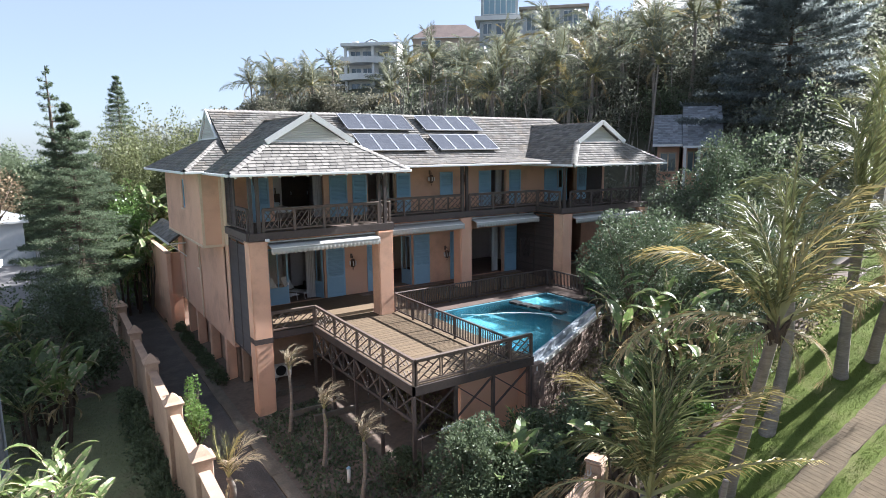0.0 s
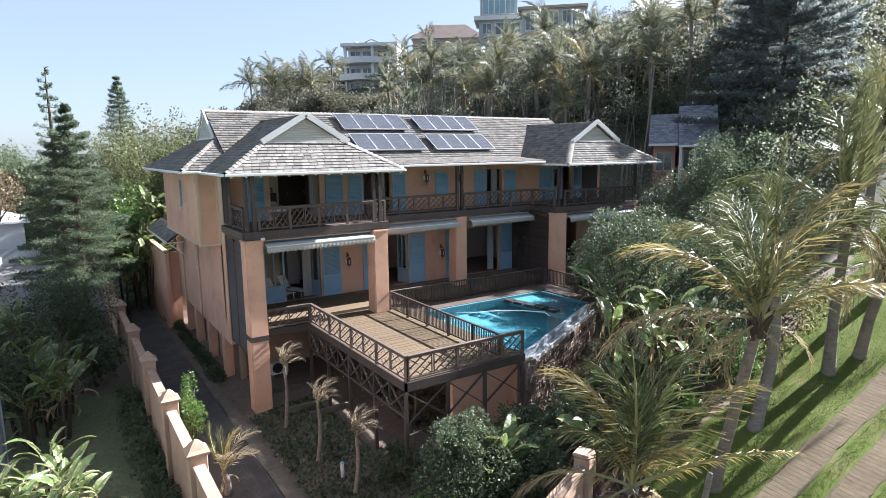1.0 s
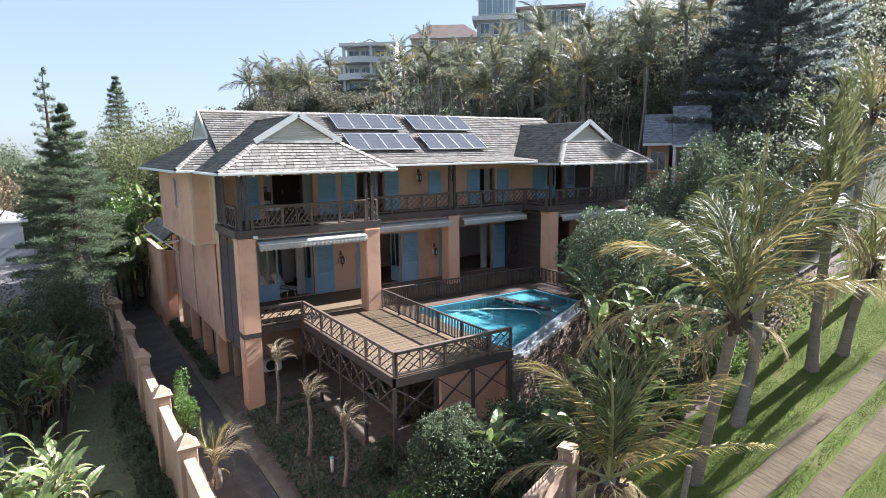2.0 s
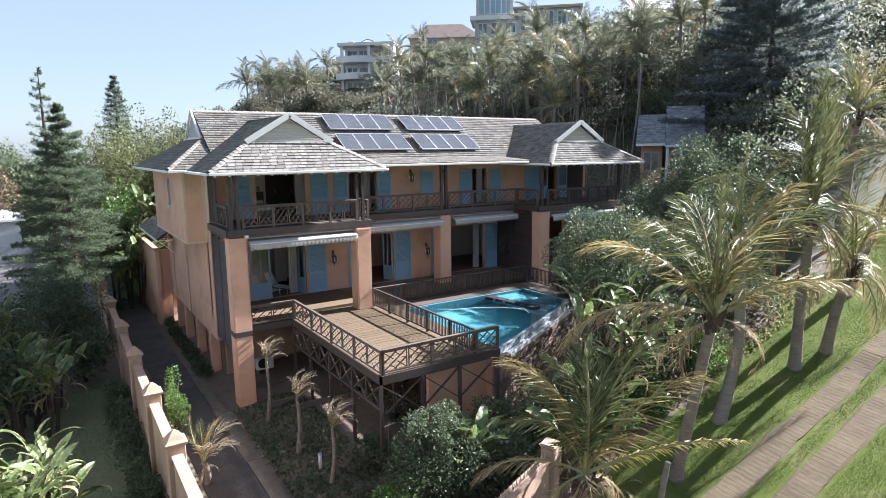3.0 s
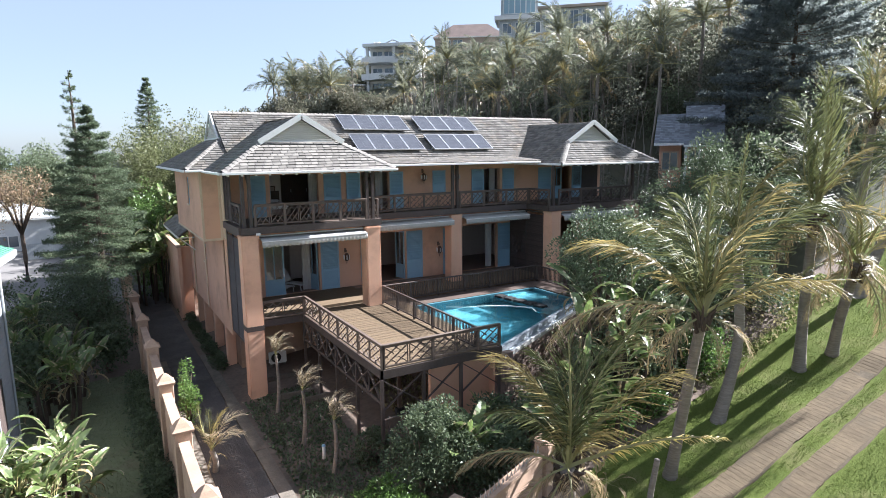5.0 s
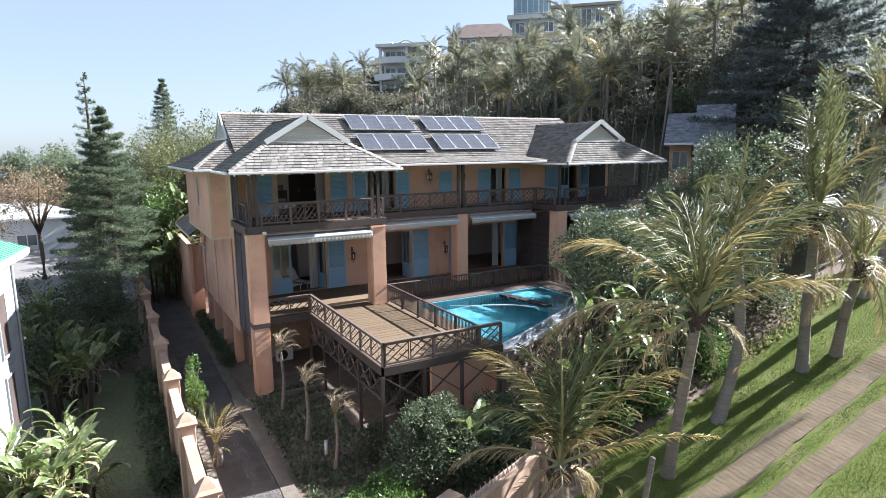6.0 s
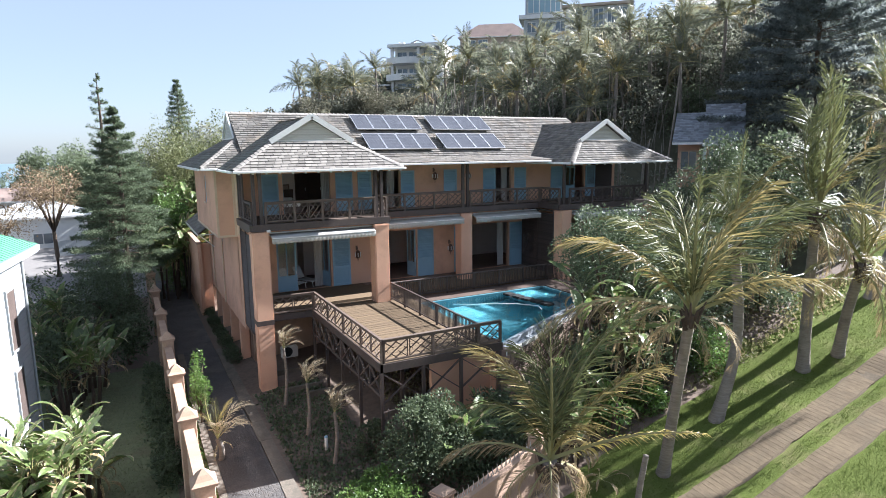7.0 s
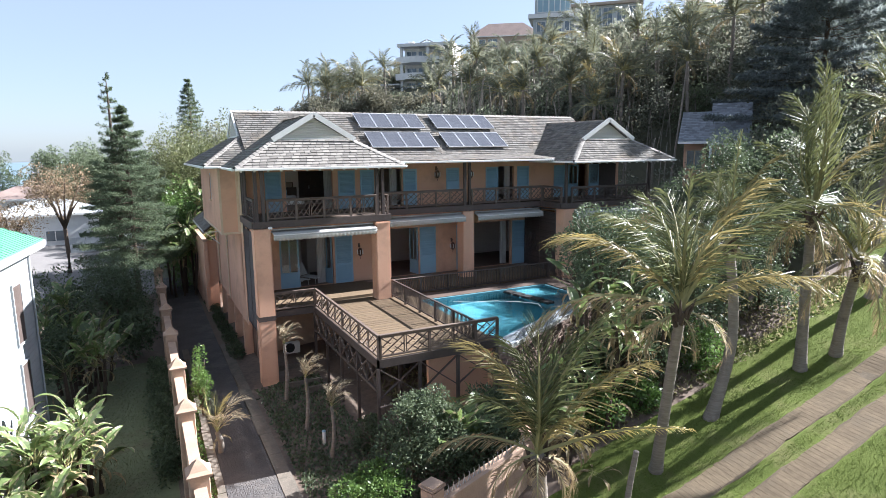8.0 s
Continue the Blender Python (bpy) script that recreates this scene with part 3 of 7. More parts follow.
def lattice_mesh(w, h, t=0.035):
    """A fretwork panel of crossing slanted bars, w wide along x and h high."""
    bm = bmesh.new()
    k = h / w

    def bar(x0, z0, x1, z1, y):
        beam(bm, (x0 * w, y, z0 * h), (x1 * w, y, z1 * h), t, t * 1.1, up=(0, 1, 0))
    bar(0.0, 0.0, 1.0, 1.0, 0.0)
    bar(0.0, 0.42, 0.56, 1.0, 0.001)
    bar(0.44, 0.0, 1.0, 0.58, 0.001)
    bar(0.0, 1.0, 0.40, 0.60, 0.014)
    bar(0.60, 0.40, 1.0, 0.0, 0.014)
    bar(0.27, 0.30, 0.56, 0.0, 0.014)
    bar(0.44, 1.0, 0.73, 0.70, 0.014)
    bar(0.0, 0.56, 0.14, 0.42, 0.014)
    bar(0.86, 0.58, 1.0, 0.44, 0.014)
    for r in ((0, 0, 0, 1), (1, 0, 1, 1)):
        bar(*r, 0.0)
    return bm


def railing(name, p, q, z, height, panels, mat, label, group, drop=0.0, panel_mesh=None, posts=True):
    """A timber railing from p to q on a floor at z: handrail, bottom rail, posts and fretwork panels."""
    p, q = Vector((*p, z)), Vector((*q, z))
    d = q - p
    turn = math.degrees(math.atan2(d.y, d.x))
    rail = thing(name, label, "railing", group, tuple(p), turn)
    n = d.length
    part("handrail", soft_box(-0.02, n + 0.02, -0.065, 0.065, height - 0.06, height, 0.012, 1), mat, rail)
    part("bottom_rail", boxes((0, n, -0.035, 0.035, 0.10, 0.17)), mat, rail)
    part("top_rail", boxes((0, n, -0.03, 0.03, height - 0.14, height - 0.061)), mat, rail)
    w = n / panels
    me = None
    for i in range(panels):
        if me is None:
            first = part("lattice_panel", lattice_mesh(w - 0.09, height - 0.31), mat, rail)
            first.location = (i * w + 0.045, 0, 0.17)
            me = first.data
        else:
            share("lattice_panel", me, rail, pose(i * w + 0.045, 0, 0.17))
    if posts:
        for i in range(panels + 1):
            if i % 2 == 0 or i == panels:
                part("rail_post", boxes((i * w - 0.05, i * w + 0.05, -0.05, 0.05, -drop, height - 0.061)), mat, rail)
    return rail


B = "balcony railings"
railing("balcony_railing", (7.05, 20.8), (12.65, 20.8), UPPER, 1.08, 8, M_RAILWOOD, "brown fretwork timber railing along the wing balcony", B)
railing("balcony_railing", (13.42, 22.98), (19.15, 22.98), UPPER, 1.02, 6, M_RAILWOOD, "brown fretwork timber railing along the recessed balcony", B)
railing("balcony_railing", (19.7, 22.98), (24.9, 22.98), UPPER, 1.02, 6, M_RAILWOOD, "brown fretwork timber railing along the recessed balcony", B)
railing("balcony_railing", (13.38, 21.0), (13.38, 22.9), UPPER, 1.02, 2, M_RAILWOOD, "short brown fretwork railing at the balcony step", B)
railing("balcony_railing", (24.95, 22.9), (24.95, 21.0), UPPER, 1.02, 2, M_RAILWOOD, "short brown fretwork railing at the balcony step", B)
railing("balcony_railing", (25.6, 20.8), (31.9, 20.8), UPPER, 1.02, 7, M_DARKWOOD, "dark fretwork timber railing along the far wing balcony", B)
railing("balcony_railing", (6.45, 22.9), (6.45, 21.1), UPPER, 1.08, 2, M_DARKWOOD, "dark fretwork railing at the balcony end beside the screen", B)

# louvred side screens of the veranda
def screen(name, y0, y1, x, z0, z1, pitch, label):
    sc = thing(name, label, "screen", "veranda screens", (x, y0, z0))
    w, h = y1 - y0, z1 - z0
    for r in ((-0.04, 0.04, 0, 0.09, 0, h), (-0.04, 0.04, w - 0.09, w, 0, h), (-0.04, 0.04, w / 2 - 0.04, w / 2 + 0.04, 0.1, h - 0.1), (-0.04, 0.04, 0.09, w - 0.09, 0, 0.1), (-0.04, 0.04, 0.09, w - 0.09, h - 0.1, h)):
        part("frame", boxes(r), M_DARKWOOD, sc)
    first = None
    n = int((h - 0.2) / pitch)
    for i in range(n):
        z = 0.12 + i * pitch
        if first is None:
            bm = bmesh.new()
            beam(bm, (0, 0.09, 0), (0, w - 0.09, 0), 0.015, pitch * 1.05, up=(0.6, 0, 0.8))
            first = part("slat", bm, M_DARKWOOD, sc)
            first.location = (0, 0, z)
        else:
            share("slat", first.data, sc, pose(0, 0, z))


screen("veranda_screen", 21.45, 24.38, 6.42, 2.6, 7.95, 0.11, "dark louvred timber screen closing the veranda end")
screen("veranda_screen", 22.95, 24.38, 6.42, 8.45, 10.9, 0.11, "dark louvred timber screen at the balcony end")

# ---- shutters, doors and windows ----
def shutter(x, z0, z1, w, label="blue louvred timber shutter folded against the wall", y=WALL_Y - 0.03, turn=0.0):
    sh = thing("shutter", label, "shutter", "blue shutters", (x, y, z0), turn)
    h = z1 - z0
    part("frame", boxes((0, 0.09, -0.045, 0, 0, h), (w - 0.09, w, -0.045, 0, 0, h), (0.09, w - 0.09, -0.045, 0, 0, 0.14), (0.09, w - 0.09, -0.045, 0, h - 0.1, h), (0.09, w - 0.09, -0.045, 0, h * 0.36, h * 0.36 + 0.1)), M_BLUE, sh)
    part("bottom_panel", soft_box(0.09, w - 0.09, -0.03, -0.01, 0.14, h * 0.36, 0.008, 1), M_BLUE, sh)
    part("back", boxes((0.09, w - 0.09, -0.008, -0.002, h * 0.36 + 0.1, h - 0.1)), M_BLUE, sh)
    me, z = None, h * 0.36 + 0.13
    while z < h - 0.13:
        if me is None:
            bm = bmesh.new()
            beam(bm, (0.09, -0.022, 0), (w - 0.09, -0.022, 0), 0.01, 0.062, up=(0, -0.55, 0.8))
            s = part("louvre", bm, M_BLUE, sh)
            s.location = (0, 0, z)
            me = s.data
        else:
            share("louvre", me, sh, pose(0, 0, z))
        z += 0.07


for x, w in ((11.55, 1.08), (14.0, 0.7), (17.05, 1.1), (19.65, 0.55), (23.95, 1.1), (26.1, 0.9)):
    shutter(x, FLOOR + 0.02, 6.93, w)
for x, w in ((7.75, 0.9), (11.9, 1.02), (13.25, 0.85), (16.0, 0.9), (21.85, 0.95), (24.3, 0.95), (27.35, 1.15), (30.45, 0.9)):
    shutter(x, UPPER + 0.02, 10.58, w)
shutter(18.95, 9.15, 10.58, 0.92, "closed blue louvred shutter over a small window")


def glazed_door(x, y, z0, z1, w, turn, label):
    d = thing("glazed_door", label, "door", "blue glazed doors", (x, y, z0), turn)
    h = z1 - z0
    part("frame", boxes((0, 0.1, -0.025, 0.025, 0, h), (w - 0.1, w, -0.025, 0.025, 0, h), (0.1, w - 0.1, -0.025, 0.025, h - 0.1, h), (0.1, w - 0.1, -0.025, 0.025, 0, 0.2), (0.1, w - 0.1, -0.025, 0.025, 0.8, 0.9), (w / 2 - 0.03, w / 2 + 0.03, -0.024, 0.024, 0.9, h - 0.1)), M_BLUE, d)
    part("panel", boxes((0.1, w - 0.1, -0.012, 0.012, 0.2, 0.8)), M_BLUE, d)
    for a, b in ((0.1, w / 2 - 0.03), (w / 2 + 0.03, w - 0.1)):
        pane = part("pane", boxes((a, b, -0.004, 0.004, 0.9, h - 0.1)), M_GLASS, d)
        pane.visible_shadow = False
    part("handle", soft_box(w - 0.08, w - 0.03, -0.07, -0.026, 1.0, 1.16, 0.008, 1), M_ALU, d, "steel handle")


glazed_door(8.37, WALL_Y + 0.1, FLOOR, 6.93, 1.1, 0, "closed blue glazed veranda door")
glazed_door(11.4, WALL_Y + 0.1, FLOOR, 6.93, 1.0, 112, "blue glazed door folded open into the room")
glazed_door(16.95, WALL_Y + 0.1, FLOOR, 6.93, 0.9, 100, "blue glazed door folded open into the room")
glazed_door(8.92, WALL_Y + 0.1, UPPER, 10.57, 0.9, 80, "blue glazed balcony door folded open")
glazed_door(27.55, WALL_Y + 0.1, FLOOR, 6.93, 1.1, 0, "closed blue glazed veranda door")
glazed_door(28.7, WALL_Y + 0.1, UPPER, 10.57, 0.9, 0, "closed blue glazed balcony door")
for i, (y0, y1, z0, z1) in enumerate(SIDE_HOLES):
    win = tagged(new(f"window_{i + 1}"), "narrow blue framed window in the side wall", "window", kind="structure")
    win.matrix_basis = pose(UP_X if z0 > 8 else SIDE_X, y0, z0)
    w, h = y1 - y0, z1 - z0
    part("window_frame", boxes((0.05, 0.12, 0, 0.07, 0, h), (0.05, 0.12, w - 0.07, w, 0, h), (0.05, 0.12, 0.07, w - 0.07, 0, 0.07), (0.05, 0.12, 0.07, w - 0.07, h - 0.07, h), (0.05, 0.12, w / 2 - 0.025, w / 2 + 0.025, 0.07, h - 0.07)), M_BLUE, win)
    for a, b in ((0.07, w / 2 - 0.025), (w / 2 + 0.025, w - 0.07)):
        part("pane", boxes((0.08, 0.088, a, b, 0.07, h - 0.07)), M_GLASS, win)
    part("window_sill", boxes((-0.08, 0.049, -0.05, w + 0.05, -0.07, -0.002)), M_CREAM, win)


def curtain(x, z0, z1, w, y=WALL_Y + 0.5):
    n = 15
    v = [(x + w * i / n, y + 0.06 * math.sin(i * 2.2), z) for z in (z0 + 0.03, z1) for i in range(n + 1)]
    v += [(a, b + 0.012, c) for a, b, c in v]
    k, q = n + 1, []
    for i in range(n):
        q += [(i, i + 1, k + i + 1, k + i), (2 * k + i + 1, 2 * k + i, 3 * k + i, 3 * k + i + 1)]
    q += [(0, k, 3 * k, 2 * k), (n, 2 * k + n, 3 * k + n, k + n), (k, k + n, 3 * k + n, 3 * k), (0, 2 * k, 2 * k + n, n)]
    tagged(quick_mesh("curtain", v, q, M_CURTAIN, smooth=True), "pale gathered curtain hanging in a doorway", "curtain", "curtains")


for a in ((11.2, UPPER, 10.6, 0.5), (15.3, UPPER, 10.6, 0.5), (23.6, UPPER, 10.6, 0.5), (23.3, FLOOR, 6.9, 0.5), (10.6, FLOOR, 6.9, 0.5)):
    curtain(*a)


def lantern(x, z):
    la = thing("wall_lantern", "dark pierced metal lantern on the stucco wall", "lantern", "wall lanterns", (x, WALL_Y, z))
    bm = bmesh.new()
    bmesh.ops.create_uvsphere(bm, u_segments=10, v_segments=8, radius=0.5)
    bmesh.ops.scale(bm, vec=(0.31, 0.31, 0.52), verts=bm.verts)
    bmesh.ops.translate(bm, vec=(0, -0.20, 0), verts=bm.verts)
    part("body", bm, M_LANTERN, la, smooth=True)
    bm = bmesh.new()
    for k in range(6):
        a = math.radians(60 * k + 15)
        tube(bm, [(0.172 * math.cos(a), -0.20 + 0.172 * math.sin(a), -0.12), (0.178 * math.cos(a), -0.20 + 0.178 * math.sin(a), 0.12)], [0.03, 0.03], 5)
    part("pane", bm, M_LINEN, la, "pale glass")
    bm = bmesh.new()
    tube(bm, [(0, -0.2, 0.29), (0, -0.2, 0.4), (0, -0.01, 0.42)], [0.02, 0.02, 0.02], 6)
    tube(bm, [(0, -0.2, -0.29), (0, -0.2, -0.42)], [0.03, 0.008], 6)
    part("bracket", bm, M_LANTERN, la)
    part("back_plate", boxes((-0.06, 0.06, -0.02, -0.002, 0.25, 0.5)), M_LANTERN, la)


for x, z in ((13.05, 5.75), (19.3, 5.6), (18.25, 10.2), (20.65, 10.15)):
    lantern(x, z)

# awnings rolled out a little under the balcony
def awning(x0, x1, y, z, label="white scalloped awning half rolled under the balcony"):
    a = thing("awning", label, "awning", "white awnings", (x0, y, z))
    w = x1 - x0
    bm = bmesh.new()
    tube(bm, [(0, 0, 0), (w, 0, 0)], [0.07, 0.07], 10)
    part("roller", bm, M_WHITE, a)
    v, q = [], []
    n = int(w / 0.05)
    for i in range(n + 1):
        x = w * i / n
        sc = 0.05 * abs(math.sin(i * math.pi / 4))
        v += [(x, -0.05, 0.03), (x, -0.60, -0.13), (x, -0.61, -0.37 - sc)]
        if i:
            b = (i - 1) * 3
            q += [(b, b + 3, b + 4, b + 1), (b + 1, b + 4, b + 5, b + 2)]
    cloth = quick_mesh("canvas", v, q, M_CANVAS, a)
    mod = cloth.modifiers.new("thick", "SOLIDIFY")
    mod.thickness = 0.012
    part("front_bar", boxes((0, w, -0.64, -0.615, -0.15, -0.11)), M_WHITE, a)
    for x in (0.3, w - 0.3):
        bm = bmesh.new()
        beam(bm, (x, -0.08, -0.06), (x, -0.6, -0.22), 0.04, 0.05)
        part("arm", bm, M_WHITE, a)
    part("cover_strip", boxes((-0.02, w + 0.02, -0.1, 0.06, 0.075, 0.11)), M_WHITE, a, "thin white cover strip")


awning(7.2, 12.5, 20.98, 7.83)
awning(13.4, 19.0, 23.1, 7.83)
awning(19.85, 24.7, 23.1, 7.83)
awning(25.7, 31.8, 20.98, 7.83)

# ---- roofs ----
roof = part("roof", bmesh.new(), M_UNDER, house, "weathered grey slate roof")
RIDGE_Y, RIDGE_Z = 29.5, 14.11
WX0, WX1, WFRONT, WTOP_Y, WBASE_Z, WAPEX_Z = 5.55, 14.05, 20.08, 22.1, 12.33, 13.5
EXPOSE, SLATE_W = 0.24, 0.37
nearest = []


def slope(name, pts, singles=0, mat=M_SLATES, seed=1):
    """One roof plane: a deck plate and overlapping slates laid in courses from its lower edge (pts[0] to pts[1])."""
    pts = [Vector(p) for p in pts]
    e = (pts[1] - pts[0]).normalized()
    n = (pts[1] - pts[0]).cross(pts[2] - pts[0]).normalized()
    if n.z < 0:
        n = -n
    up = n.cross(e).normalized()
    if up.z < 0:
        up = -up
    bm = bmesh.new()
    slab(bm, pts, 0.06)
    part("roof_plane", bm, M_UNDER, house)
    flat = [((p - pts[0]).dot(e), (p - pts[0]).dot(up)) for p in pts]
    top = max(f[1] for f in flat)
    rnd = random.Random(seed)
    v, q, made = [], [], 0
    row = 0
    y = -0.03
    while y < top - 0.05:
        ym = y + EXPOSE * 0.5
        cross = []
        for (x1, y1), (x2, y2) in zip(flat, flat[1:] + flat[:1]):
            if (y1 - ym) * (y2 - ym) < 0:
                cross.append(x1 + (x2 - x1) * (ym - y1) / (y2 - y1))
        cross.sort()
        for a, b in zip(cross[::2], cross[1::2]):
            x = a - (SLATE_W * 0.5 if row % 2 else 0) - rnd.random() * 0.05
            while x < b:
                w = SLATE_W * rnd.uniform(0.82, 1.16)
                l, r = max(x + 0.011, a), min(x + w - 0.011, b)
                if r - l > 0.07:
                    lift = 0.022 + rnd.random() * 0.010
                    y0 = y + rnd.uniform(-0.012, 0.012)
                    y1 = y0 + EXPOSE + 0.06
                    c = [pts[0] + e * px + up * py + n * h for px, py, h in ((l, y0, lift + 0.026), (r, y0, lift + 0.026), (r, y1, 0.012), (l, y1, 0.012), (l, y0, 0.004), (r, y0, 0.004))]
                    if made < singles:
                        nearest.append(c)
                        made += 1
                    else:
                        k = len(v)
                        v += c
                        q += [(k, k + 1, k + 2, k + 3), (k + 4, k + 5, k + 1, k), (k, k + 3, k + 3, k + 4), (k + 1, k + 5, k + 2, k + 2)]
                x += w
        y += EXPOSE
        row += 1
    q = [f for f in q if len(set(f)) == 4]
    if v:
        ob = quick_mesh("slating", v, q, mat, house)
        tagged(ob, "overlapping grey slates in courses", kind="stuff")


def wing(cx, seed, singles=0):
    d = cx - 9.8
    x0, x1 = WX0 + d, WX1 + d
    g0, g1 = cx - 1.93, cx + 1.93
    back = 27.6
    zb = EAVE
    slope("front", [(x0, WFRONT, zb), (x1, WFRONT, zb), (g1, WTOP_Y, WBASE_Z), (g0, WTOP_Y, WBASE_Z)], singles, seed=seed)
    slope("left", [(x0, back, zb), (x0, WFRONT, zb), (g0, WTOP_Y, WBASE_Z), (cx, WTOP_Y - 0.25, WAPEX_Z), (cx, back + 1.2, WAPEX_Z)], seed=seed + 1)
    slope("right", [(x1, WFRONT, zb), (x1, back, zb), (cx, back + 1.2, WAPEX_Z), (cx, WTOP_Y - 0.25, WAPEX_Z), (g1, WTOP_Y, WBASE_Z)], seed=seed + 2)
    gable((cx, WTOP_Y, WBASE_Z), 1.93, WAPEX_Z - WBASE_Z, 0)
    hips([((x0, WFRONT, zb), (g0, WTOP_Y, WBASE_Z)), ((x1, WFRONT, zb), (g1, WTOP_Y, WBASE_Z))], seed)
    hips([((cx, WTOP_Y - 0.25, WAPEX_Z), (cx, back + 0.6, WAPEX_Z))], seed)
    gutter([(x0, back - 3, zb), (x0, WFRONT, zb), (x1, WFRONT, zb), (x1, 22.6, zb)])
    rafters(x0, x1, WFRONT, zb, singles)


def gable(at, half, high, turn, out=0.33, wide=0.26):
    g = part("gable", bmesh.new(), M_GREYWHITE, house, "small louvred gable with white barge boards")
    g.matrix_basis = pose(*at, 0, 0, turn)
    bm = bmesh.new()
    v = [bm.verts.new(p) for p in ((-half, 0.03, 0), (half, 0.03, 0), (0, 0.03, high))]
    w = [bm.verts.new(p) for p in ((-half, 0.1, 0), (half, 0.1, 0), (0, 0.1, high))]
    bm.faces.new(v), bm.faces.new(w[::-1])
    for i in range(3):
        bm.faces.new((v[(i + 1) % 3], v[i], w[i], w[(i + 1) % 3]))
    part("backing", bm, M_GREYWHITE, g)
    z = 0.10
    while z < high - 0.2:
        s = half * (1 - z / high) - 0.12
        bm = bmesh.new()
        beam(bm, (-s, 0.0, z), (s, 0.0, z), 0.012, 0.085, up=(0, -0.5, 0.8))
        part("slat", bm, M_GREYWHITE, g)
        z += 0.085
    for sx in (-1, 1):
        bm = bmesh.new()
        beam(bm, (sx * (half + 0.2 * (wide / 0.26)), -out, -0.05), (0, -out, high + 0.05), wide, 0.09, up=(0, -1, 0))
        part("barge_board", bm, M_WHITE, g)
    part("sill", boxes((-half, half, -0.08, 0.02, -0.05, 0.03)), M_WHITE, g)


def hips(lines, seed):
    """Pale ridge and hip slates along the given lines."""
    rnd = random.Random(seed + 9)
    for p, q in lines:
        p, q = Vector(p), Vector(q)
        n = max(2, int((q - p).length / 0.26))
        d = (q - p).normalized()
        s = d.cross(Vector((0, 0, 1))).normalized()
        v, f = [], []
        for i in range(n):
            a, b = p + (q - p) * (i / n), p + (q - p) * ((i + 1.25) / n)
            h0, h1 = (0.085, 0.06) if abs(d.z) > 0.05 else (0.055, 0.04)
            h0 += rnd.random() * 0.01
            sl = 0.19 if abs(d.z) > 0.05 else 0.14
            k = len(v)
            drop = Vector((0, 0, 0.10))
            v += [a - s * sl + Vector((0, 0, h0)) - drop, a + Vector((0, 0, h0 + 0.02)), b + Vector((0, 0, h1)), b - s * sl + Vector((0, 0, h1)) - drop, a + s * sl + Vector((0, 0, h0)) - drop, b + s * sl + Vector((0, 0, h1)) - drop]
            f += [(k, k + 1, k + 2, k + 3), (k + 1, k + 4, k + 5, k + 2)]
        ob = quick_mesh("ridge_capping", v, f, M_HIP, house)
        tagged(ob, "pale slates capping the hip", kind="stuff")


def gutter(pts):
    for p, q in zip(pts, pts[1:]):
        p, q = Vector(p), Vector(q)
        d = (q - p).normalized()
        out = Vector((d.y, -d.x, 0))
        bm = bmesh.new()
        beam(bm, p + out * 0.07 + Vector((0, 0, -0.05)), q + out * 0.07 + Vector((0, 0, -0.05)), 0.12, 0.12)
        bmesh.ops.bevel(bm, geom=bm.edges[:], offset=0.02, segments=1, affect="EDGES")
        part("gutter", bm, M_WHITE, house, "white gutter")


def rafters(x0, x1, y, z, fine):
    x = x0 + 0.3
    while x < x1 - 0.1:
        bm = bmesh.new()
        run = min(1.28, 0.75 * min(x - x0, x1 - x))
        beam(bm, (x, y + 0.12, z - 0.12), (x, y + 0.12 + run, z - 0.12 + 0.48 * run), 0.09, 0.15)
        part("rafter_end", bm, M_WHITE, house, "white rafter end")
        x += 0.62


wing(9.8, 10, 300)
wing(29.35, 40)
# main range
LX = 4.65
slope("main", [(6.95, 25.0, 11.3), (32.4, 25.0, 11.3), (32.4, RIDGE_Y, RIDGE_Z), (6.95, RIDGE_Y, RIDGE_Z)], seed=70)
slope("left_corner", [(LX, 24.5, 11.0), (6.96, 24.5, 11.0), (6.96, 27.35, 12.55)], seed=75)
slope("veranda", [(14.0, 22.1, 11.12), (25.2, 22.1, 11.12), (25.2, 25.0, 11.34), (14.0, 25.0, 11.34)], seed=71)
slope("left_hip", [(LX, 36.9, 11.0), (LX, 24.5, 11.0), (6.95, 27.35, 12.55), (6.95, 31.65, 12.55)], seed=72)
slope("back", [(32.4, 36.9, 11.0), (LX, 36.9, 11.0), (6.95, 31.65, 12.55), (6.95, RIDGE_Y, RIDGE_Z), (32.4, RIDGE_Y, RIDGE_Z)], seed=73)
slope("right_hip", [(35.0, 24.6, 11.0), (35.0, 35.4, 11.0), (32.4, RIDGE_Y, RIDGE_Z)], seed=74)
gable((6.93, RIDGE_Y, 12.6), 1.98, RIDGE_Z - 12.64, -90, 0.07, 0.14)
hips([((LX, 24.5, 11.0), (6.95, 27.35, 12.55)), ((6.85, RIDGE_Y, RIDGE_Z), (32.4, RIDGE_Y, RIDGE_Z))], 80)
gutter([(LX, 36.9, 10.98), (LX, 24.5, 10.98), (5.5, 24.5, 10.98)])
gutter([(14.05, 22.1, 11.08), (25.1, 22.1, 11.08)])
part("soffit", boxes((LX + 0.1, UP_X - 0.01, 24.6, 36.8, 10.9, 10.93), (UP_X, SIDE_X - 0.01, 20.9, 24.6, 10.9, 10.93), (5.7, 13.9, 20.2, 24.99, 10.9, 10.93), (25.3, 33.4, 20.2, 24.99, 10.9, 10.93), (14.1, 25.1, 22.2, 24.99, 10.98, 11.01)), M_GREYWHITE, house)

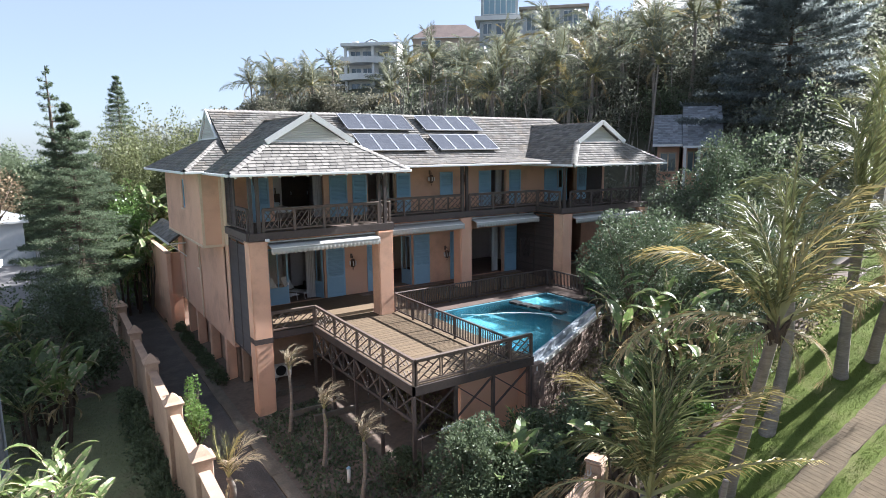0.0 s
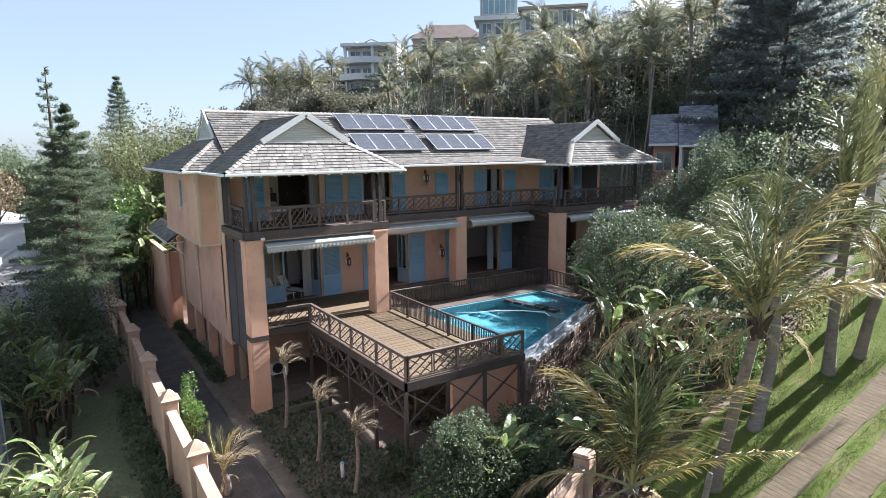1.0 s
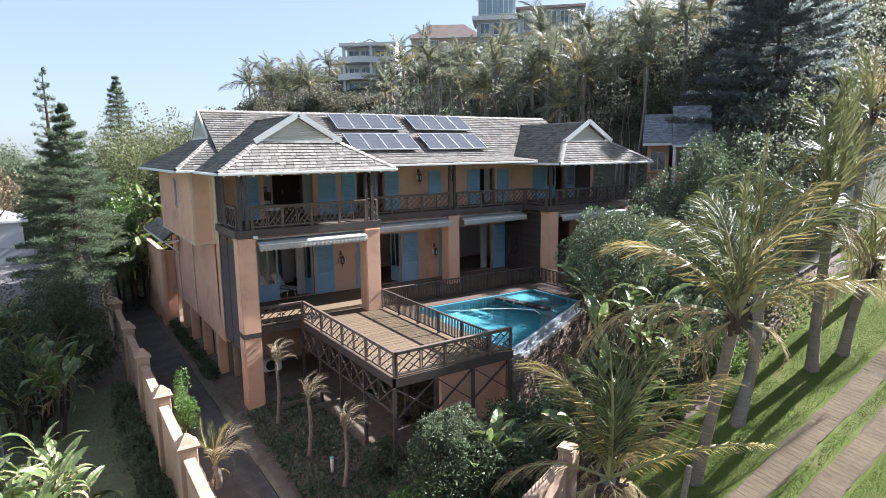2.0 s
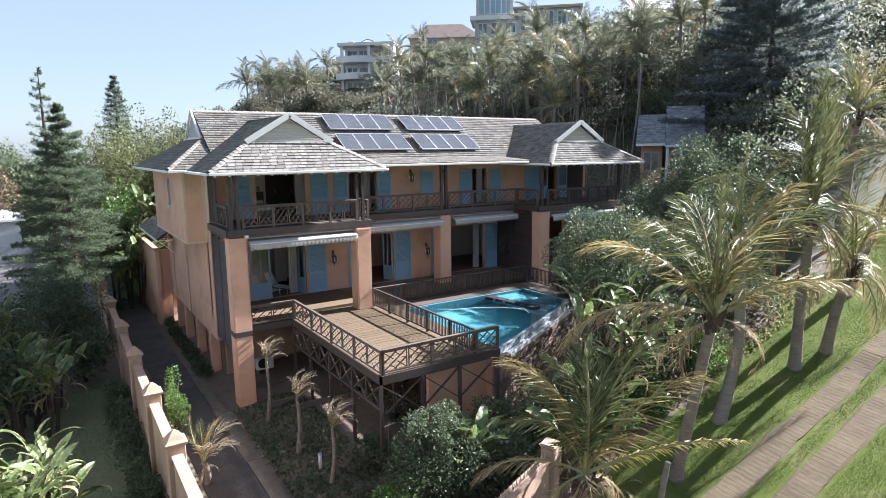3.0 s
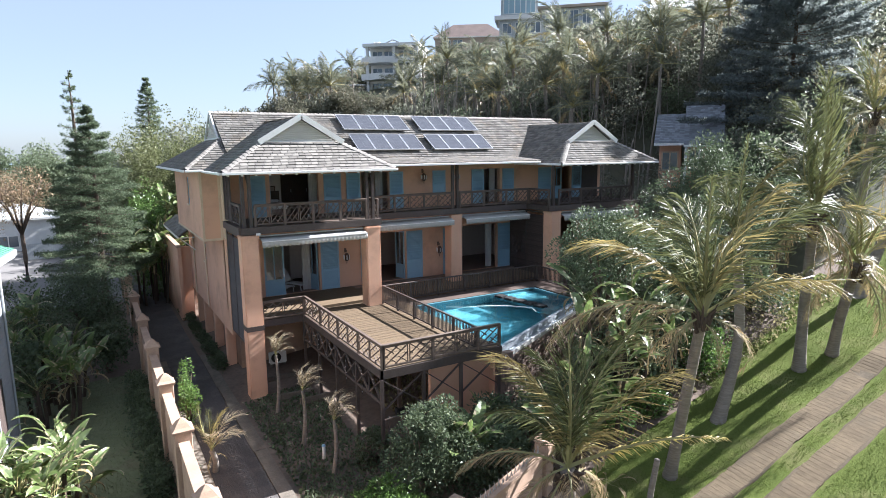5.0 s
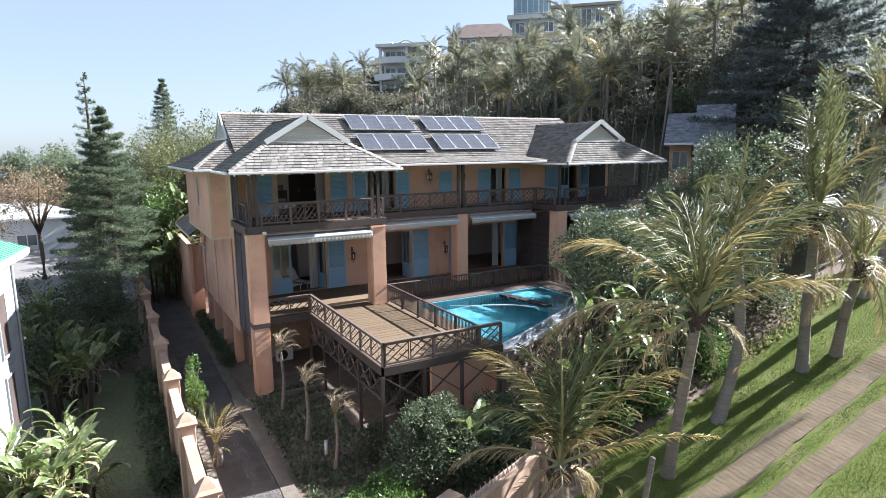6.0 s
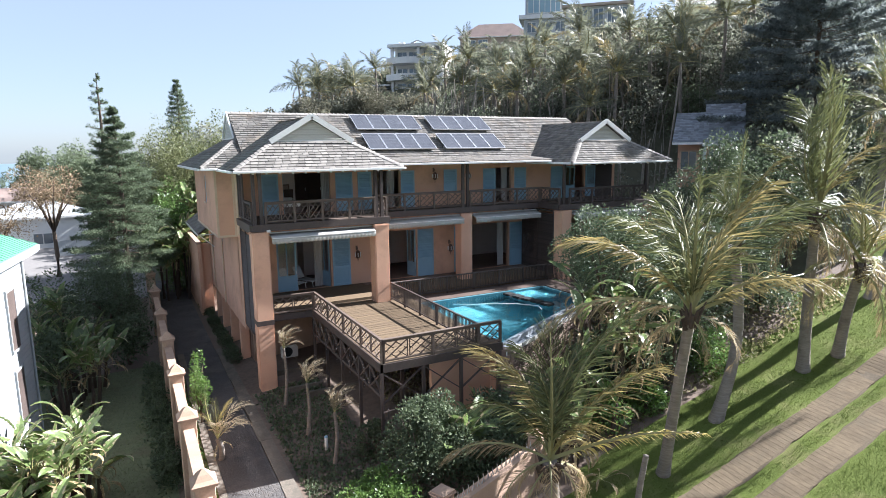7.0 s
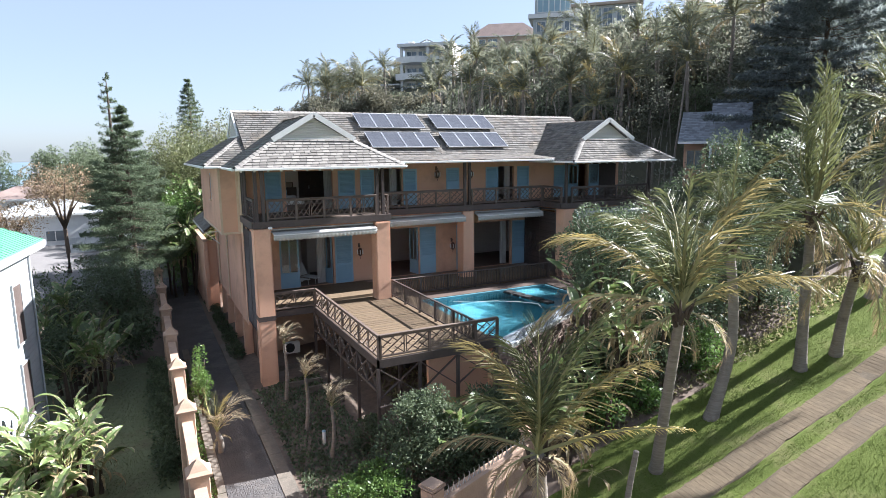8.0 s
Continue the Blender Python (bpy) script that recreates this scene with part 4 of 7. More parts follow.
# slates of the wing nearest the path, each one of its own
for c in nearest:
    o = c[0]
    bm = bmesh.new()
    vs = [bm.verts.new(p - o) for p in c]
    for f in ((0, 1, 2, 3), (4, 5, 1, 0), (0, 3, 4), (1, 5, 2)):
        bm.faces.new([vs[i] for i in f])
    s = part("slate", bm, M_SLATE, roof)
    s.location = o

# solar panels
def solar(x0, y_low, count=4, w=1.11, length=1.8):
    k = (RIDGE_Z - 11.3) / (RIDGE_Y - 25.0)
    ang = math.degrees(math.atan(k))
    arr = thing("solar_array", "row of four dark solar panels in aluminium frames on the slates", "solar panels", "solar arrays")
    arr.matrix_basis = pose(x0, y_low, 11.3 + (y_low - 25.0) * k + 0.26, ang, 0, 0)
    for i in range(count):
        x = i * (w + 0.015)
        p = part("panel", boxes((x + 0.03, x + w - 0.03, 0.03, length - 0.03, 0.0, 0.03)), M_PANEL, arr)
        part("panel_frame", boxes((x, x + 0.045, 0, length, -0.02, 0.045), (x + w - 0.045, x + w, 0, length, -0.02, 0.045), (x + 0.045, x + w - 0.045, 0, 0.045, -0.02, 0.045), (x + 0.045, x + w - 0.045, length - 0.045, length, -0.02, 0.045)), M_ALU, p)
        bm = bmesh.new()
        for k2 in range(1, 6):
            box(bm, x + w * k2 / 6 - 0.004, x + w * k2 / 6 + 0.004, 0.035, length - 0.035, 0.0305, 0.0312)
        for k2 in range(1, 10):
            box(bm, x + 0.035, x + w - 0.035, length * k2 / 10 - 0.004, length * k2 / 10 + 0.004, 0.0313, 0.032)
        tagged(part("cell_lines", bm, M_CELLLINE, p), kind="stuff")
    for yy in (0.3, length - 0.3):
        part("mounting_rail", boxes((-0.05, count * (w + 0.015) + 0.03, yy, yy + 0.04, -0.24, -0.021)), M_ALU, arr)


solar(14.25, 27.5)
solar(19.6, 27.5)
solar(14.3, 25.5)
solar(19.45, 25.5)

# ---- timber deck ----
deck = thing("deck", "raised sun-bleached timber deck on dark braced posts", "deck")
DX0, DX1, DY0, DY1 = 9.2, 14.5, 11.75, 21.55
BOARD = 0.145
board_long = boxes((0, DX1 - DX0, 0, BOARD - 0.012, -0.035, 0))
me = bpy.data.meshes.new("board")
board_long.to_mesh(me), board_long.free()
me.materials.append(M_DECK)
board_wide = boxes((0, 13.3 - 7.1, 0, BOARD - 0.012, -0.035, 0))
me2 = bpy.data.meshes.new("board")
board_wide.to_mesh(me2), board_wide.free()
me2.materials.append(M_DECK)
y, i = DY0, 0
while y < DY1:
    long_side = y > 20.9
    ob = share("board", me2 if long_side else me, deck, pose(7.1 if long_side else DX0, y, DECK + 0.003 * math.sin(i * 2.7)))
    y += BOARD
    i += 1
bm = bmesh.new()
for x in np.arange(DX0 + 0.2, DX1, 0.75):
    box(bm, x, x + 0.07, DY0 + 0.05, DY1, DECK - 0.26, DECK - 0.04)
tagged(part("joists", bm, M_DARKWOOD, deck), kind="stuff")
for r in ((DX0 - 0.09, DX0 - 0.005, DY0 - 0.09, 20.9, 3.5, 3.83), (DX0 - 0.09, DX1 + 0.08, DY0 - 0.09, DY0 - 0.005, 3.5, 3.83), (DX1 + 0.005, DX1 + 0.09, DY0 - 0.005, 12.5, 3.5, 3.83), (7.1, DX0 - 0.095, 20.82, 20.9, 3.5, 3.83)):
    part("edge_beam", boxes(r), M_DARKWOOD, deck)
LOW = 2.6
side = [DY0 - 0.05, 14.1, 16.4, 18.7, 20.85]
for y in side:
    part("post", boxes((DX0 - 0.12, DX0 + 0.0, y - 0.06, y + 0.06, ground_z(DX0, y) - 0.2, 3.49)), M_DARKWOOD, deck)
for a, b in zip(side, side[1:]):
    part("low_rail", boxes((DX0 - 0.10, DX0 - 0.02, a + 0.06, b - 0.06, LOW - 0.1, LOW)), M_DARKWOOD, deck)
    m = (a + b) / 2
    for p, q in ((a, m), (m, b)):
        for u, w in ((p, q), (q, p)):
            bm = bmesh.new()
            o = 0.0 if u < w else 0.022
            beam(bm, (DX0 - 0.07 + o, u, LOW), (DX0 - 0.07 + o, w, 3.5), 0.04, 0.07, up=(1, 0, 0))
            part("brace", bm, M_RAILWOOD, deck)
    part("strut", boxes((DX0 - 0.09, DX0 - 0.03, m - 0.03, m + 0.03, LOW, 3.49)), M_DARKWOOD, deck)
    bm = bmesh.new()
    for k in (0.25, 0.75):
        box(bm, DX0 + 0.02, DX0 + 0.04, a + (b - a) * k - 0.01, a + (b - a) * k + 0.01, LOW - 0.3, 3.4)
    tagged(part("light_cord", bm, M_DARKWOOD, deck), kind="stuff")
front = [DX0 - 0.06, 10.9, 12.6, 14.45]
for x in front[1:]:
    part("post", boxes((x - 0.06, x + 0.06, DY0 - 0.1, DY0 + 0.02, ground_z(x, DY0) - 0.2, 3.49)), M_DARKWOOD, deck)
for a, b in zip(front, front[1:]):
    for u, w in ((a, b), (b, a)):
        bm = bmesh.new()
        beam(bm, (u, DY0 - 0.05 + (0.024 if u < w else 0), LOW - 0.4), (w, DY0 - 0.05 + (0.024 if u < w else 0), 3.48), 0.04, 0.08, up=(0, 1, 0))
        part("brace", bm, M_DARKWOOD, deck)
for x, y in ((11.2, 14.5), (11.2, 18.0), (13.0, 14.5), (13.0, 18.0)):
    part("post", boxes((x - 0.07, x + 0.07, y - 0.07, y + 0.07, ground_z(x, y) - 0.2, 3.53)), M_DARKWOOD, deck)
    part("pad", soft_box(x - 0.16, x + 0.16, y - 0.16, y + 0.16, ground_z(x, y) - 0.1, ground_z(x, y) + 0.25, 0.03), M_BLACK, deck)
R = "deck railings"
railing("deck_railing", (DX0, 20.75), (DX0, DY0), DECK, 1.0, 8, M_RAILWOOD, "sunlit brown fretwork railing along the deck side", R, drop=0.2)
railing("deck_railing", (DX0 + 0.06, DY0), (DX1, DY0), DECK, 1.0, 5, M_RAILWOOD, "brown fretwork railing along the deck front", R, drop=0.2)
railing("deck_railing", (7.13, 20.78), (DX0 - 0.06, 20.78), DECK, 1.0, 2, M_RAILWOOD, "short brown fretwork railing beside the column", R, drop=0.2)


def picket_fence(p, q, z, height, label):
    p, q = Vector((*p, z)), Vector((*q, z))
    d = q - p
    f = thing("picket_fence", label, "fence", "pool fences", tuple(p), math.degrees(math.atan2(d.y, d.x)))
    n = d.length
    part("handrail", soft_box(-0.02, n + 0.02, -0.055, 0.055, height - 0.06, height, 0.012, 1), M_DARKWOOD, f)
    part("bottom_rail", boxes((0, n, -0.03, 0.03, 0.10, 0.16)), M_DARKWOOD, f)
    k = int(n / 0.115)
    bm = boxes((-0.02, 0.02, -0.012, 0.012, 0.161, height - 0.061))
    first = None
    for i in range(1, k):
        if first is None:
            first = part("picket", bm, M_DARKWOOD, f)
            first.location = (n * i / k, 0, 0)
        else:
            share("picket", first.data, f, pose(n * i / k, 0, 0))
    c = max(1, round(n / 1.9))
    for i in range(c + 1):
        part("post", boxes((n * i / c - 0.045, n * i / c + 0.045, -0.045, 0.045, 0, height - 0.061)), M_DARKWOOD, f)


picket_fence((13.42, 20.75), (13.42, 11.85), DECK + 0.004, 1.0, "dark timber picket fence between deck and pool")
picket_fence((13.5, 21.1), (24.1, 21.1), DECK - 0.1, 1.0, "dark timber picket fence behind the pool")
picket_fence((24.1, 21.0), (24.1, 18.2), DECK - 0.1, 1.0, "short dark timber picket fence at the pool end")

# veranda floor with its step
tagged(mesh_object("veranda_floor", boxes((7.1, 13.35, 21.56, 24.99, 3.4, FLOOR - 0.002), (13.352, 33.0, 21.2, 24.99, 3.4, FLOOR - 0.05)), M_DECK), "pale boarded veranda floor one step above the deck", "floor", kind="structure")

# ---- pool ----
pool = thing("swimming_pool", "turquoise infinity pool with a stone retaining wall", "swimming pool")
PZ = 3.62
corner = [(14.62, 12.04), (14.62, 19.75), (22.8, 19.75), (22.93, 16.23)]
bm = bmesh.new()
low = [bm.verts.new((x, y, 2.1)) for x, y in corner]
bm.faces.new(low[::-1])
part("basin_floor", bm, M_POOLTILE, pool)
for (a, b) in zip(corner, corner[1:] + corner[:1]):
    last = (a, b) == (corner[3], corner[0])
    bm = bmesh.new()
    beam(bm, (*a, 2.85 if not last else 2.83), (*b, 2.85 if not last else 2.83), 0.16, 1.66 if not last else 1.54)
    part("basin_wall", bm, M_POOLTILE if not last else M_POOLEDGE, pool)
shelf = bmesh.new()
slab(shelf, [(20.35, 19.66, 3.36), (20.75, 15.24, 3.36), (22.82, 16.28, 3.36), (22.71, 19.66, 3.36)], 1.1)
part("shallow_shelf", shelf, M_POOLTILE, pool, "pale shallow shelf")
bm = bmesh.new()
bm.faces.new([bm.verts.new((x, y, PZ)) for x, y in ((14.71, 12.19), (14.71, 19.66), (22.71, 19.66), (22.83, 16.28))][::-1])
water = part("water", bm, M_WATER, pool, "clear turquoise water")
water.visible_shadow = False
for i in range(5):
    u = (i + 0.5) / 5
    x, y = 19.95 + 0.62 * u, 19.5 - 3.5 * u
    s = part("stepping_stone", soft_box(-0.28, 0.28, -0.31, 0.31, -0.12, 0.08, 0.04), M_BLACK, pool, "dark slab standing out of the water")
    s.matrix_basis = pose(x, y, PZ, 0, 0, 10)
d = (Vector((*corner[0], 0)) - Vector((*corner[3], 0))).normalized()
out = Vector((d.y, -d.x, 0))
if out.y > 0:
    out = -out
a3, a0 = Vector((*corner[3], 0)), Vector((*corner[0], 0))
bm = bmesh.new()
beam(bm, a3 + out * 0.195 + Vector((0, 0, 3.26)), a0 + out * 0.195 + Vector((0, 0, 3.26)), 0.22, 0.1)
part("overflow_ledge", bm, M_POOLEDGE, pool, "wet grey overflow ledge")
bm = bmesh.new()
beam(bm, a3 + out * 0.35 + Vector((0, 0, 3.24)), a0 + out * 0.35 + Vector((0, 0, 3.24)), 0.085, 0.24)
part("overflow_kerb", bm, M_GREYWHITE, pool, "pale kerb of the overflow channel")
# stone wall under the edge
bm = bmesh.new()
beam(bm, a3 + out * 0.20 + Vector((0, 0, 1.45)), a0 + out * 0.20 + Vector((0, 0, 1.45)), 0.36, 3.3)
part("retaining_wall", bm, M_MORTAR, pool)
rnd = random.Random(5)
length = (a0 - a3).length
stones = []
z = 0.1
while z < 3.0:
    h = rnd.uniform(0.16, 0.28)
    t = 0.0
    while t < length:
        w = rnd.uniform(0.22, 0.5)
        if z > 0.9 or t > length * 0.4:
            stones.append((t, w, z, h))
        t += w
    z += h
meshes = []
for k in range(5):
    bm = soft_box(-0.5, 0.5, -0.5, 0.5, -0.5, 0.5, 0.12, 1)
    for vv in bm.verts:
        vv.co += Vector((rnd.uniform(-1, 1), rnd.uniform(-1, 1), rnd.uniform(-1, 1))) * 0.05
    mm = bpy.data.meshes.new("stone")
    bm.to_mesh(mm), bm.free()
    mm.materials.append(M_STONE)
    meshes.append(mm)
for t, w, z, h in stones[-300:]:
    p = a3 + d * (t + w / 2) + out * 0.39
    share("stone", rnd.choice(meshes), pool, pose(p.x, p.y, z + h / 2, 0, 0, math.degrees(math.atan2(d.y, d.x))) @ Matrix.Diagonal((w - 0.02, rnd.uniform(0.12, 0.2), h - 0.02, 1)))
part("plinth", boxes((11.6, 14.55, 12.4, 12.6, 0.2, 3.5)), M_PEACH, pool, "peach stucco plinth wall")
part("side_plinth", boxes((14.44, 14.505, 12.03, 19.8, 0.3, 3.45)), M_PEACH, pool)
part("plinth_end", boxes((14.49, 15.2, 11.72, 12.02, 0.3, 3.45)), M_STONE, pool)
# pool surround
tagged(mesh_object("pool_terrace", boxes((13.36, 25.0, 19.84, 21.19, 3.3, DECK - 0.1), (23.03, 25.0, 17.2, 19.83, 3.3, DECK - 0.1), (14.51, 14.535, 12.6, 19.83, 3.3, DECK - 0.1)), M_POOLDECK), "brown timber terrace round the pool", "terrace", kind="structure")
bm = bmesh.new()
cpts = [(16.2, 18.9), (17.0, 18.3), (18.2, 17.9), (19.2, 17.2), (19.9, 16.3), (19.6, 15.6)]
tube(bm, [(x, y, PZ + 0.01) for x, y in cpts], [0.02] * 6, 6)
tagged(mesh_object("pool_hose", bm, M_WHITE, smooth=True), "white pool cleaner hose floating on the water", "hose")

# ---- boundary wall with capped piers ----
def boundary_wall(x, stops, z_top, panel_top, base, label):
    w = thing("boundary_wall", label, "wall")
    for y, top in zip(stops, z_top):
        p = part("pier", soft_box(x - 0.27, x + 0.27, y - 0.27, y + 0.27, base, top - 0.42, 0.02, 1), M_WALLCAP, w)
        bm = bmesh.new()
        prof = ((0.33, top - 0.42), (0.34, top - 0.34), (0.24, top - 0.26), (0.15, top - 0.12), (0.035, top), (0.03, top + 0.005))
        rings = []
        for r, z in prof:
            rings.append([bm.verts.new((x + a * r, y + b * r, z)) for a, b in ((-1, -1), (1, -1), (1, 1), (-1, 1))])
        for r1, r2 in zip(rings, rings[1:]):
            for k in range(4):
                bm.faces.new((r1[k], r1[(k + 1) % 4], r2[(k + 1) % 4], r2[k]))
        bm.faces.new(rings[0][::-1]), bm.faces.new(rings[-1])
        part("cap", bm, M_WALLCAP, p)
    for (y0, y1), top in zip(zip(stops, stops[1:]), panel_top):
        bm = bmesh.new()
        box(bm, x - 0.12, x + 0.12, y0 + 0.275, y1 - 0.275, base, top)
        panel = part("wall_panel", bm, M_WALLCAP, w)
        bm = bmesh.new()
        slab(bm, [(x - 0.17, y0 + 0.28, top), (x + 0.17, y0 + 0.28, top + 0.0), (x + 0.17, y1 - 0.28, top + 0.0), (x - 0.17, y1 - 0.28, top)], -0.09)
        part("coping", bm, M_WALLCAP, panel)
    return w


PIERS = [3.2, 8.0, 12.75, 17.55, 23.05, 28.65, 35.3, 42.0, 48]
boundary_wall(2.4, PIERS, [3.3, 3.3, 3.25, 3.22, 3.15, 3.1, 3.05, 3.0, 3.0], [2.5, 2.45, 2.4, 2.35, 2.3, 2.25, 2.2, 2.2], -1.0, "weathered peach boundary wall with pyramid-capped piers")

# ---- plants ----
def rot_to(d):
    return Vector((0, 0, 1)).rotation_difference(Vector(d)).to_matrix()


def leaf_points(rng, radii, lumps, count, spread_in=0.35):
    """Places for leaves: on the skin of overlapping lumps that make up an uneven crown."""
    c = rng.normal(size=(lumps, 3))
    c /= np.linalg.norm(c, axis=1)[:, None]
    c *= rng.uniform(0.35, 0.8, (lumps, 1))
    size = rng.uniform(0.25, 0.5, lumps)
    k = rng.integers(0, lumps, count)
    d = rng.normal(size=(count, 3))
    d /= np.linalg.norm(d, axis=1)[:, None]
    d[:, 2] = np.where(rng.random(count) < 0.6, np.abs(d[:, 2]), d[:, 2])
    r = 1 - spread_in * rng.random(count) ** 2
    p = c[k] + d * (size[k] * r)[:, None]
    return p * np.array(radii), d


def leaf_arrays(rng, p, d, size, aspect=0.5, droop=0.3):
    """Four-cornered folded leaves at the places p, facing roughly along d."""
    n = len(p)
    out = d + rng.normal(size=(n, 3)) * 0.7
    out[:, 2] -= droop * rng.random(n)
    out /= np.linalg.norm(out, axis=1)[:, None]
    side = np.cross(out, rng.normal(size=(n, 3)))
    side /= np.linalg.norm(side, axis=1)[:, None]
    s = (size * rng.uniform(0.6, 1.3, n))[:, None]
    nrm = np.cross(side, out)
    v = np.stack([p, p + out * s * 0.5 + side * s * aspect * 0.5 + nrm * s * 0.08, p + out * s, p + out * s * 0.5 - side * s * aspect * 0.5 + nrm * s * 0.08], 1)
    return v.reshape(-1, 3), np.arange(n * 4).reshape(-1, 4)


def limbs(rng, base, centre, radii, count=6, r=0.09):
    bm = bmesh.new()
    top = Vector(centre)
    b = Vector(base)
    mid = b.lerp(top, 0.55)
    tube(bm, [b, b.lerp(mid, 0.5) + Vector((rng.normal() * 0.08, rng.normal() * 0.08, 0)), mid], [r * 1.3, r, r * 0.85], 7)
    for k in range(count):
        a = 2 * math.pi * (k + rng.random() * 0.6) / count
        e = top + Vector((math.cos(a) * radii[0] * 0.6, math.sin(a) * radii[1] * 0.6, radii[2] * rng.uniform(-0.2, 0.55)))
        m = mid.lerp(e, 0.5) + Vector((0, 0, 0.15 * radii[2]))
        tube(bm, [mid, m, e], [r * 0.6, r * 0.4, r * 0.15], 5)
    return bm


def bush(name, label, category, centre, radii, leaves, size, mat, seed, group="", lumps=26, aspect=0.5, trunk=True, stem=0.07):
    """A shrub or small tree: stem, limbs and an uneven crown of single leaves."""
    rng = np.random.default_rng(seed)
    x, y, z = centre
    g = ground_z(x, y)
    t = thing(name, label, category, group, (x, y, g))
    p, d = leaf_points(rng, radii, lumps, leaves)
    v, q = leaf_arrays(rng, p, d, size, aspect)
    v[:, 2] += z - g
    v = v[:]
    v[:, 2] = np.maximum(v[:, 2], 0.02)
    tagged(quick_mesh("crown", v, q, mat, t), kind="stuff")
    if trunk:
        part("trunk", limbs(rng, (0, 0, -0.1), (0, 0, z - g), radii, 7, stem), M_BARK, t, smooth=True)
    return t


# fronds, one unit long, arching along +x
def frond_mesh(name, mat, seed, droop=0.55, leaflet=0.2, pairs=66, hang=0.5, lift=0.5, wide=0.0046):
    rng = np.random.default_rng(seed)
    n = 12
    pts = []
    ang, pos = lift, Vector((0, 0, 0))
    for i in range(n + 1):
        pts.append(pos.copy())
        pos = pos + Vector((math.cos(ang), 0, math.sin(ang))) / n
        ang -= (droop * (0.4 + 1.3 * i / n)) / n * 1.6
    v, q, slot = [], [], []
    for i in range(n):
        a, b = pts[i], pts[i + 1]
        w0, w1 = 0.017 * (1 - i / n) + 0.003, 0.017 * (1 - (i + 1) / n) + 0.003
        for f in (((0, -w0, 0), (0, -w1, 0), (0, 0, w1), (0, 0, w0)), ((0, 0, w0), (0, 0, w1), (0, w1, 0), (0, w0, 0)), ((0, w0, 0), (0, w1, 0), (0, -w1, 0), (0, -w0, 0))):
            k = len(v)
            v += [a + Vector(f[0]), b + Vector(f[1]), b + Vector(f[2]), a + Vector(f[3])]
            q.append((k, k + 1, k + 2, k + 3))
            slot.append(1)
    for i in range(pairs):
        u = 0.14 + 0.86 * (i + 0.5) / pairs
        f = u * n
        k0 = min(n - 1, int(f))
        p = pts[k0].lerp(pts[k0 + 1], f - k0)
        d = (pts[k0 + 1] - pts[k0]).normalized()
        ln = leaflet * (0.45 + 0.75 * math.sin(math.pi * min(1, u * 0.82 + 0.12))) * rng.uniform(0.7, 1.12)
        gap = 0.5 + 0.5 * math.sin(i * 0.9 + seed) * math.sin(i * 0.37)
        for sy in (-1, 1):
            if rng.random() < 0.08 + 0.3 * (1 - gap):
                continue
            h = hang * rng.uniform(0.75, 1.25)
            o = (d * (0.62 + 0.6 * u + rng.normal() * 0.13) + Vector((0, sy, 0)) * (0.72 - 0.2 * u) + Vector((0, 0, 0.26 + rng.normal() * 0.10 - h * 0.4))).normalized()
            e1 = p + o * ln * 0.55
            o2 = (o + Vector((0, 0, -1)) * h).normalized()
            e2 = e1 + o2 * ln * 0.5
            w = (Vector((d.x, 0, d.z)) + Vector((0, 0, 1)) * rng.uniform(-0.7, 0.7)).normalized() * (wide * rng.uniform(0.75, 1.2))
            k = len(v)
            v += [p - w * 0.6, p + w * 0.6, e1 + w, e1 - w, e2 + w * 0.25, e2 - w * 0.25]
            q += [(k, k + 1, k + 2, k + 3), (k + 3, k + 2, k + 4, k + 5)]
            slot += [0, 0]
    me = quick_mesh(name, [tuple(a) for a in v], q, mat, False)
    me.materials.append(M_RACHIS)
    me.polygons.foreach_set("material_index", np.array(slot, np.int32))
    return me


FRONDS = [frond_mesh("frond", M_FROND, 20 + i, droop=0.28 + 0.13 * i, hang=0.25 + 0.14 * (i % 4), lift=0.5 - 0.04 * i, leaflet=0.215, pairs=70) for i in range(6)]
FRONDS_DRY = [frond_mesh("frond", M_FROND_DRY, 50 + i, droop=0.9 + 0.2 * i, hang=1.0, lift=0.1 - 0.1 * i, leaflet=0.19) for i in range(3)]
YELLOW = frond_mesh("frond", material("yellowing_frond", (0.52, 0.43, 0.13), (0.40, 0.31, 0.10), 0.45, vary=0.25, island=True, bump=0, translucent=0.4), 77, droop=0.35, hang=0.7, lift=0.32, leaflet=0.105)
TUFT = frond_mesh("frond", material("bleached_frond", (0.43, 0.36, 0.25), (0.28, 0.22, 0.14), 0.6, vary=0.35, island=True, bump=0, translucent=0.3), 79, droop=0.95, hang=0.45, lift=0.45, leaflet=0.34, pairs=40, wide=0.011)
FRONDS_HILL = [frond_mesh("frond", M_FROND_HILL, 90 + i, droop=0.35 + 0.2 * i, hang=0.6 + 0.2 * (i % 3), lift=0.55 - 0.05 * i, leaflet=0.24, pairs=40, wide=0.010) for i in range(4)]
FRONDS_GOLD = [frond_mesh("frond", M_FROND_GOLD, 60 + i, droop=0.5 + 0.35 * i, hang=0.55, lift=0.45 - 0.1 * i, leaflet=0.22, pairs=70) for i in range(3)]


